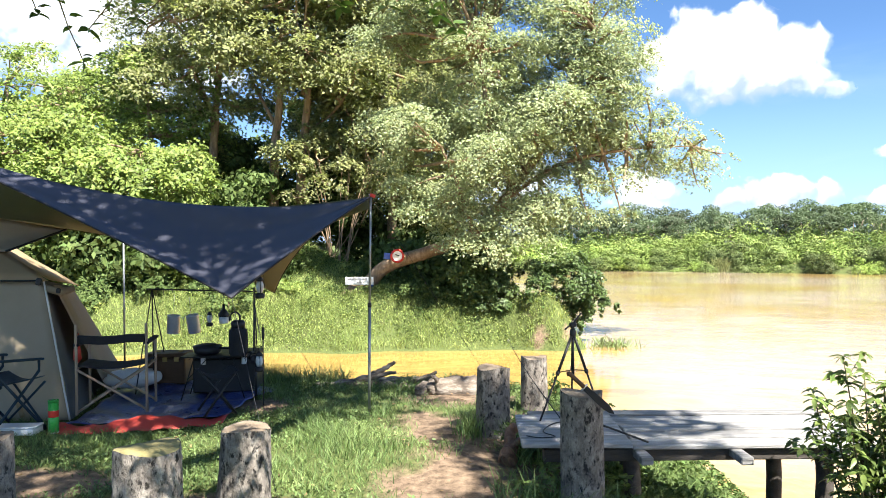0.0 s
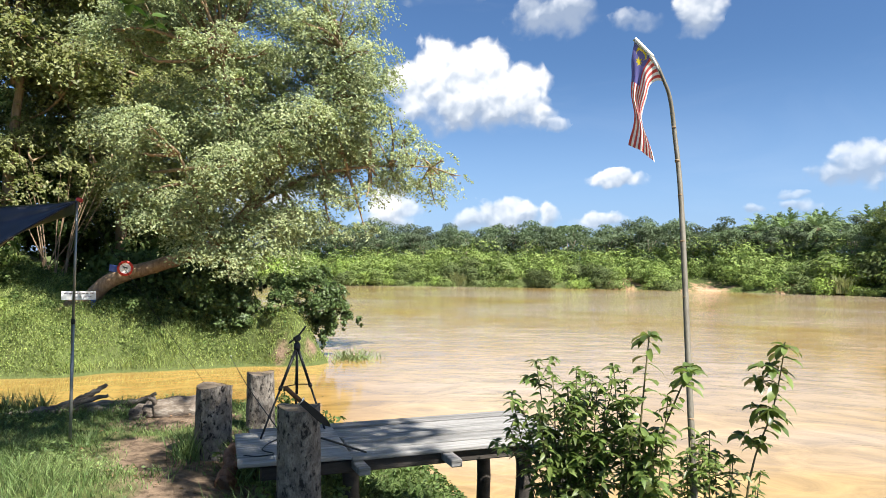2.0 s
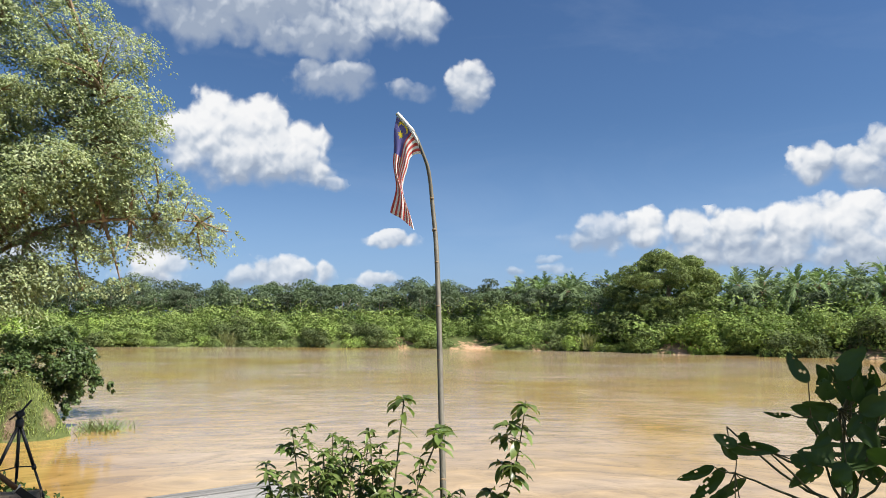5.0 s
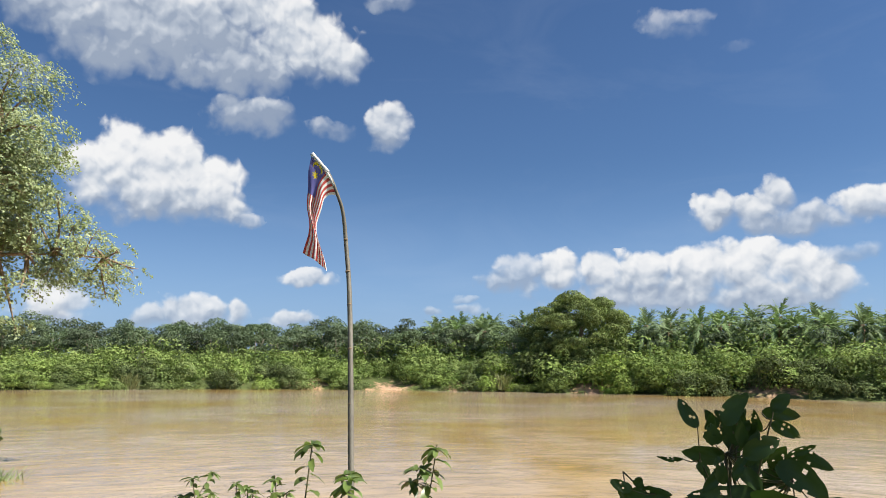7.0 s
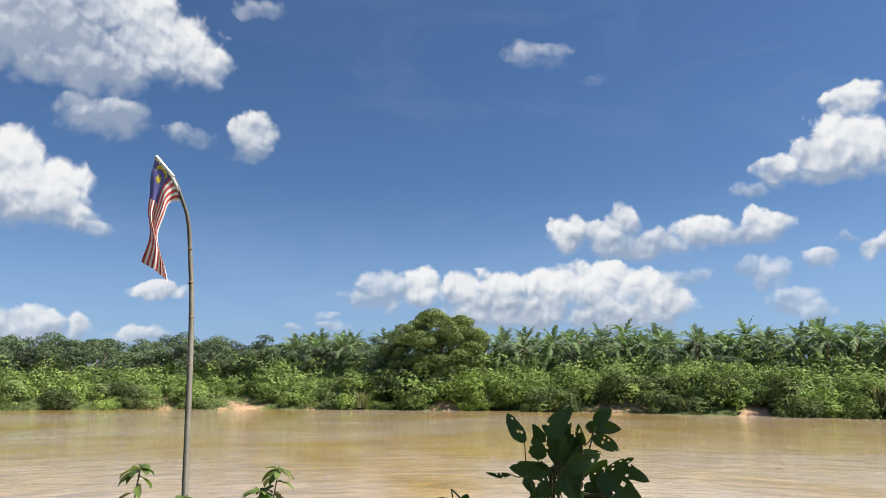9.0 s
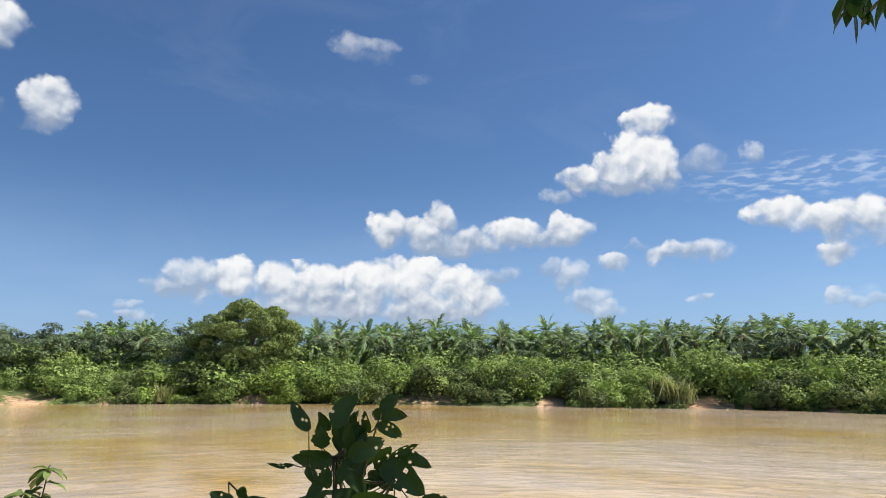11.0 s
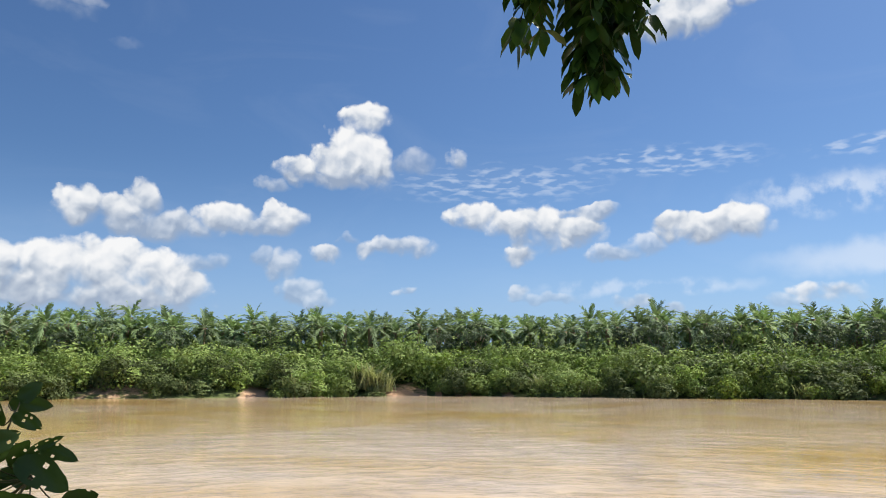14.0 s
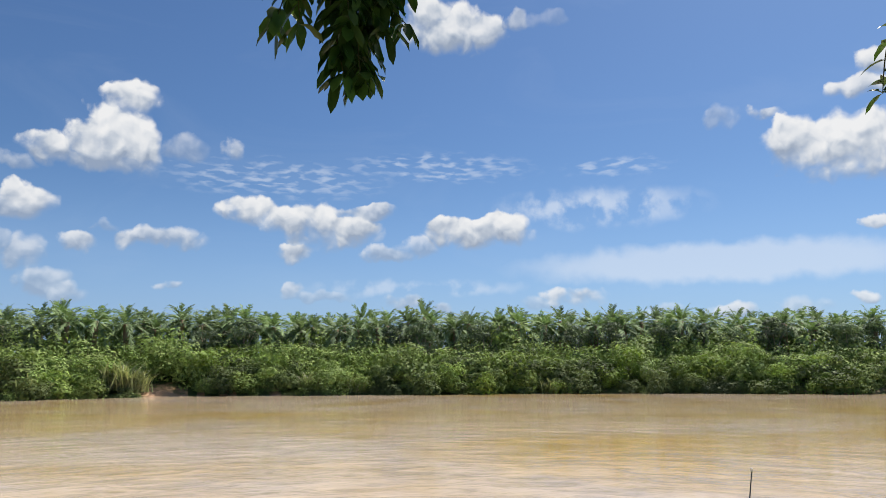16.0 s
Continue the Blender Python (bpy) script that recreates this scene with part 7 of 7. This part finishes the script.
# ---------- the tree overhead ----------
# places on the ground that the sun reaches through gaps in the crown
SUNNY = [(-0.6, 4.7, 1.25), (-1.8, 5.2, 0.5), (-0.3, 5.7, 0.6), (-0.9, 6.0, 0.6), (0.2, 6.6, 0.6), (2.2, 4.1, 0.9), (0.45, 4.5, 0.45)]
def build_overhead_tree():
    rng = np.random.default_rng(91)
    base = Vector((-1.6, -3.2, -0.1))
    top = thing("shade_tree", "broad shade tree arching over the camp with low hanging twigs", "tree", base)
    bm = bmesh.new()
    V = Vector
    limbs = [([(-1.6, -3.2, -0.2), (-1.5, -3.0, 2.0), (-1.0, -2.2, 4.2), (-0.2, -0.8, 6.2)], 0.30, 0.14), ([(-1.2, -2.5, 3.4), (0.6, -1.6, 4.4), (1.9, -1.0, 4.2), (2.3, -0.66, 3.2)], 0.12, 0.02), ([(-1.0, -2.2, 4.2), (-1.2, 0, 4.6), (-0.9, 1.8, 3.7), (-0.4, 2.6, 2.75)], 0.12, 0.015),
             ([(-0.2, -0.8, 6.2), (1.5, 1.4, 7.0), (2.5, 3.4, 7.4)], 0.14, 0.04), ([(-0.2, -0.8, 6.2), (-1.6, 1.8, 7.0), (-3.2, 3.2, 7.2)], 0.13, 0.04), ([(-0.9, 1.8, 3.9), (-1.3, 2.3, 3.0), (-1.45, 2.65, 2.6)], 0.03, 0.006),
             ([(0.6, -1.6, 4.4), (1.3, -1.9, 3.6), (1.75, -2.0, 2.5)], 0.05, 0.008)]
    for pts, a, b in limbs:
        limb([V(p) - base for p in pts], a, b, 8, bm, rng=rng)
    vs = []
    # canopy that shades the camp, with gaps for dapples
    n = 0
    while n < 215:
        c = np.array([rng.uniform(-5.5, 6.5), rng.uniform(-5.0, 5.5), rng.uniform(5.4, 8.6)]) if n < 145 else np.array([rng.uniform(-1.4, 3.0), rng.uniform(1.0, 4.2), rng.uniform(6.2, 8.6)]) if n < 190 else np.array([rng.uniform(3.6, 6.1), rng.uniform(-1.6, 1.6), rng.uniform(7.3, 8.8)])
        if (c[2] - 0.7 - 1.5) < 0.72 * math.hypot(c[0] - 0.2, c[1]):
            continue
        gap = math.sin(c[0] * 1.7 + 0.6) * math.sin(c[1] * 1.5 - 0.4)
        to_flag = (c - np.array([3.35, 4.48, 2.7]))
        if gap > 0.62 or np.linalg.norm(to_flag - np.array(TO_SUN) * (to_flag @ np.array(TO_SUN))) < 1.5 or any(np.hypot(*(c - np.array(TO_SUN) * (c[2] / TO_SUN.z))[:2] - np.array(q[:2])) < q[2] + 0.2 for q in SUNNY):
            continue
        p, d = clump_points(c - np.array(base), (0.85, 0.85, 0.5), 170, rng)
        vs.append(leaf_arrays(p, 0.14, spread=0.5, aspect=0.5, rng=rng))
        n += 1
    for cx, cy, cz in ((4.4, -2.9, 7.0), (4.9, -3.3, 7.2), (4.2, -3.5, 7.1), (5.0, -2.6, 7.4), (4.6, -3.9, 7.3)):
        p, d = clump_points(np.array([cx, cy, cz]) - np.array(base), (0.9, 0.9, 0.5), 260, rng)
        vs.append(leaf_arrays(p, 0.14, spread=0.5, aspect=0.5, rng=rng))
    part("trunk", bm, M["bark"], top)
    quads_object("crown", np.concatenate(vs), M["leaf_tree"], top)

    def hanging(points, leaf, label, mat, **kw):
        leafy_plant("hanging_twig", label, "twig", points, leaf, mat, rng=rng, **kw)
    # the bunch over the river
    stems = []
    for k in range(11):
        x, y = 2.22 + rng.uniform(-0.10, 0.10), -0.62 + rng.uniform(-0.15, 0.11)
        stems.append([(2.25, -0.62, 3.1), (x, y + 0.02, 2.72), (x + rng.normal() * 0.03, y, rng.uniform(2.24, 2.46))])
    stems += [[(2.25, -0.62, 2.9), (2.22, -0.70, 2.55), (2.18, -0.80, 2.40)], [(2.25, -0.62, 2.9), (2.25, -0.52, 2.6), (2.25, -0.46, 2.38)], [(2.25, -0.62, 2.9), (2.24, -0.6, 2.5), (2.22, -0.64, 2.25)], [(2.25, -0.62, 2.9), (2.22, -0.66, 2.5), (2.20, -0.68, 2.25)]]
    hanging(stems, 0.07, "bunch of leaves hanging over the river, coloured dark for shade", M["leaf_near"], spacing=0.022, start=0.35, width=0.44, droop=0.9, stem_r=0.003, tip_bunch=4, side_twigs=3, blunt=0.7, twig=0.05, lift=-0.95)
    # leaves over the camp
    stems = []
    for k in range(13):
        x, y = rng.uniform(-0.72, 0.12), 2.55 + rng.uniform(-0.25, 0.3)
        stems.append([(-0.3, 2.4, 2.95), ((x - 0.3) / 2, y, 2.7), (x, y, rng.uniform(2.30, 2.50))])
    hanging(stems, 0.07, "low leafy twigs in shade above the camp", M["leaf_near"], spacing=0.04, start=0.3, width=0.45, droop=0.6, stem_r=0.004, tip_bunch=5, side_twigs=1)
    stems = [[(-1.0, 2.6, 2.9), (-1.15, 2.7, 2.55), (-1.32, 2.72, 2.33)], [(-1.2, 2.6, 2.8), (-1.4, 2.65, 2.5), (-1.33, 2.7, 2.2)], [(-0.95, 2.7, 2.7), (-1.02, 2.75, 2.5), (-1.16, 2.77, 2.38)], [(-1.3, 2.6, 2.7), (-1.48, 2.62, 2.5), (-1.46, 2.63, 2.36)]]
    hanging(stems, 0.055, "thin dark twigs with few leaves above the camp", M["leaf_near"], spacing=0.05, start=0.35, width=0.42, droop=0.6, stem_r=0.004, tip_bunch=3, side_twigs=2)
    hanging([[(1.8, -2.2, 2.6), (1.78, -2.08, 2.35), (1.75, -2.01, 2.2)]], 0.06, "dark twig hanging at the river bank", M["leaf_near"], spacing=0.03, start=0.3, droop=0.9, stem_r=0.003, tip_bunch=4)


build_overhead_tree()


# ---------- grass and weeds ----------
def blades(x, y, h, width, lean, mat, name, label, rng):
    z = land_height(x, y)
    n = len(x)
    a = rng.uniform(0, 2 * np.pi, n)
    side = np.stack([np.cos(a), np.sin(a), np.zeros(n)], 1)
    b = rng.uniform(0, 2 * np.pi, n)
    bend = np.stack([np.cos(b), np.sin(b), np.zeros(n)], 1) * (lean * h * rng.uniform(0.2, 1.4, n))[:, None]
    p = np.stack([x, y, z - 0.01], 1)
    up = np.stack([np.zeros(n), np.zeros(n), h], 1)
    w = (width * rng.uniform(0.6, 1.3, n))[:, None]
    v = np.stack([p - side * w / 2, p + side * w / 2, p + up * 0.55 + bend * 0.35 + side * w * 0.45, p + up * 0.55 + bend * 0.35 - side * w * 0.45, p + up * 0.55 + bend * 0.35 - side * w * 0.45, p + up * 0.55 + bend * 0.35 + side * w * 0.45, p + up + bend + side * w * 0.08, p + up + bend - side * w * 0.08], 1).reshape(-1, 3)
    ob = quads_object(name, v, mat)
    tagged(ob, label, "grass", kind="stuff")


def build_grass():
    rng = np.random.default_rng(99)
    n = 95000
    x, y = rng.uniform(-5.5, 1.6, n), rng.uniform(2.4, 9.3, n)
    k = (land_height(x, y) > -0.75) & (bare(x, y) < rng.uniform(0.15, 0.75, n)) & ~((x > -3.4) & (x < -1.85) & (y > 6.15) & (y < 8.2)) & ~((x > 0.5) & (y > 4.4) & (y < 5.6)) & (np.hypot(x, y) > 2.2)
    x, y = x[k], y[k]
    tuft = np.clip(0.7 * uneven(x, y, 2.6, 1) + 0.6 * uneven(x, y, 7.0, 3), 0, 1.4)
    blades(x, y, rng.uniform(0.025, 0.06, len(x)) * (1 + 1.3 * tuft), 0.0065, 0.9, M["grass"], "grass", "short trodden grass of the camp ground", rng)
    # small broad-leaved weeds among the blades
    k = (uneven(x, y, 3.0, 12) + 0.5 * rng.normal(size=len(x)) > 0.55)
    leafy_at = np.stack([x[k], y[k], land_height(x[k], y[k]) + rng.uniform(0.004, 0.05, k.sum())], 1)
    tagged(quads_object("ground_weeds", leaf_arrays(leafy_at, 0.026, spread=0.5, aspect=0.6, rng=rng), M["grass"]), "small broad-leaved weeds in the camp grass", "weeds", kind="stuff")
    # long tufts at the creek edge, round the stumps and under the jetty
    cx = np.concatenate([rng.uniform(-2.2, -1.1, 900), rng.normal(0.62, 0.07, 500), rng.normal(0.2, 0.06, 200), rng.uniform(1.0, 3.4, 9000), rng.uniform(0.3, 1.2, 700)])
    cy = np.concatenate([rng.normal(8.25, 0.18, 900), rng.normal(5.5, 0.25, 500), rng.normal(5.75, 0.12, 200), rng.uniform(3.4, 6.5, 9000), rng.uniform(3.2, 4.4, 700)])
    blades(cx, cy, rng.uniform(0.08, 0.24, len(cx)), 0.009, 0.8, M["grass"], "tall_grass", "longer grass tufts along the bank edge and jetty", rng)
    # the shade under the jetty is put into the weeds' dark colour
    wx, wy = rng.uniform(1.1, 3.7, 14000), rng.uniform(2.6, 8.0, 14000)
    wz = land_height(wx, wy) + rng.uniform(0, 0.2, 14000)
    tagged(quads_object("bank_weeds", leaf_arrays(np.stack([wx, wy, wz], 1), 0.06, spread=0.6, aspect=0.55, rng=rng), M["leaf_dark"]), "low leafy weeds on the bank slope", "weeds", kind="stuff")
    # fallen leaves
    lx, ly = rng.uniform(-4, 0.8, 420), rng.uniform(3, 7.6, 420)
    lz = land_height(lx, ly) + 0.012
    tagged(quads_object("fallen_leaves", leaf_arrays(np.stack([lx, ly, lz], 1), 0.036, spread=0.25, aspect=0.5, rng=rng), M["litter"]), "dry brown fallen leaves on the grass", "leaves", kind="stuff")
    # the spit
    n = 85000
    x, y = rng.uniform(-15, 6.6, n), 23.8 + 13 * rng.uniform(0, 1, n) ** 1.3
    z = land_height(x, y)
    k = (z > WATER_Z + 0.05) & (bare(x, y) < 0.35)
    x, y, z = x[k], y[k], z[k]
    tuft = np.clip(uneven(x, y, 1.4, 7), 0, 1)
    blades(x, y, rng.uniform(0.10, 0.26, len(x)) * (0.7 + 0.8 * tuft), 0.02, 0.9, M["grass_far"], "bank_grass", "lush sunlit grass covering the spit", rng)
    n = 210000
    x, y = rng.uniform(-15, 6.6, n), 23.8 + 12 * rng.uniform(0, 1, n) ** 1.2
    z = land_height(x, y)
    # low hummocks of creepers with trodden hollows between them
    heap = np.clip(0.55 + 0.55 * uneven(x, y, 1.3, 2) + 0.45 * uneven(x, y, 4.2, 4), 0.05, 1.5)
    k = (z > WATER_Z + 0.1) & (heap > rng.uniform(0.0, 0.5, n)) & (bare(x, y) < 0.45)
    x, y, z, heap = x[k], y[k], z[k], heap[k]
    z = z + rng.uniform(0.1, 1.0, len(z)) ** 0.7 * 0.36 * heap
    points = np.stack([x, y, z], 1)
    # patchy dark weeds; more of them uphill paints in the shade of the trees
    dark = 0.6 * uneven(x, y, 0.8, 6) + 0.5 * uneven(x, y, 2.6, 9) + 0.34 * (y - 27.6) + 0.5 * rng.normal(size=len(x)) > 0.5
    tagged(quads_object("creeping_weeds", leaf_arrays(points[~dark][::2], 0.06, spread=0.8, aspect=0.6, rng=rng), M["grass_far"]), "leafy creeping weeds over the spit", "weeds", kind="stuff")
    tagged(quads_object("dark_weeds", leaf_arrays(points[dark], 0.085, spread=0.7, aspect=0.6, rng=rng), M["leaf_dark"]), "broad-leaved weeds over the spit, coloured darker for shade", "weeds", kind="stuff")
    # thin grass standing in the water off the tip
    x, y = rng.normal(5.9, 0.4, 170), rng.normal(25.6, 0.4, 170)
    v0 = np.maximum(land_height(x, y), WATER_Z)
    m = len(x)
    s = rng.normal(size=(m, 3)) * np.array([0.3, 0.3, 0.0])
    p = np.stack([x, y, v0 - 0.05], 1)
    up = np.stack([np.zeros(m), np.zeros(m), rng.uniform(0.15, 0.45, m)], 1)
    w = np.array([0.016, 0, 0])
    v = np.stack([p - w, p + w, p + up + s + w * 0.4, p + up + s - w * 0.4], 1).reshape(-1, 3)
    tagged(quads_object("water_grass", v, M["grass"]), "thin grass standing in the shallows off the spit", "grass", kind="stuff")


M["litter"] = leafy("dry leaves", (0.16, 0.10, 0.05), (0.28, 0.18, 0.09), (0.4, 0.3, 0.18), shine=0.8, through_light=0.1)
build_grass()
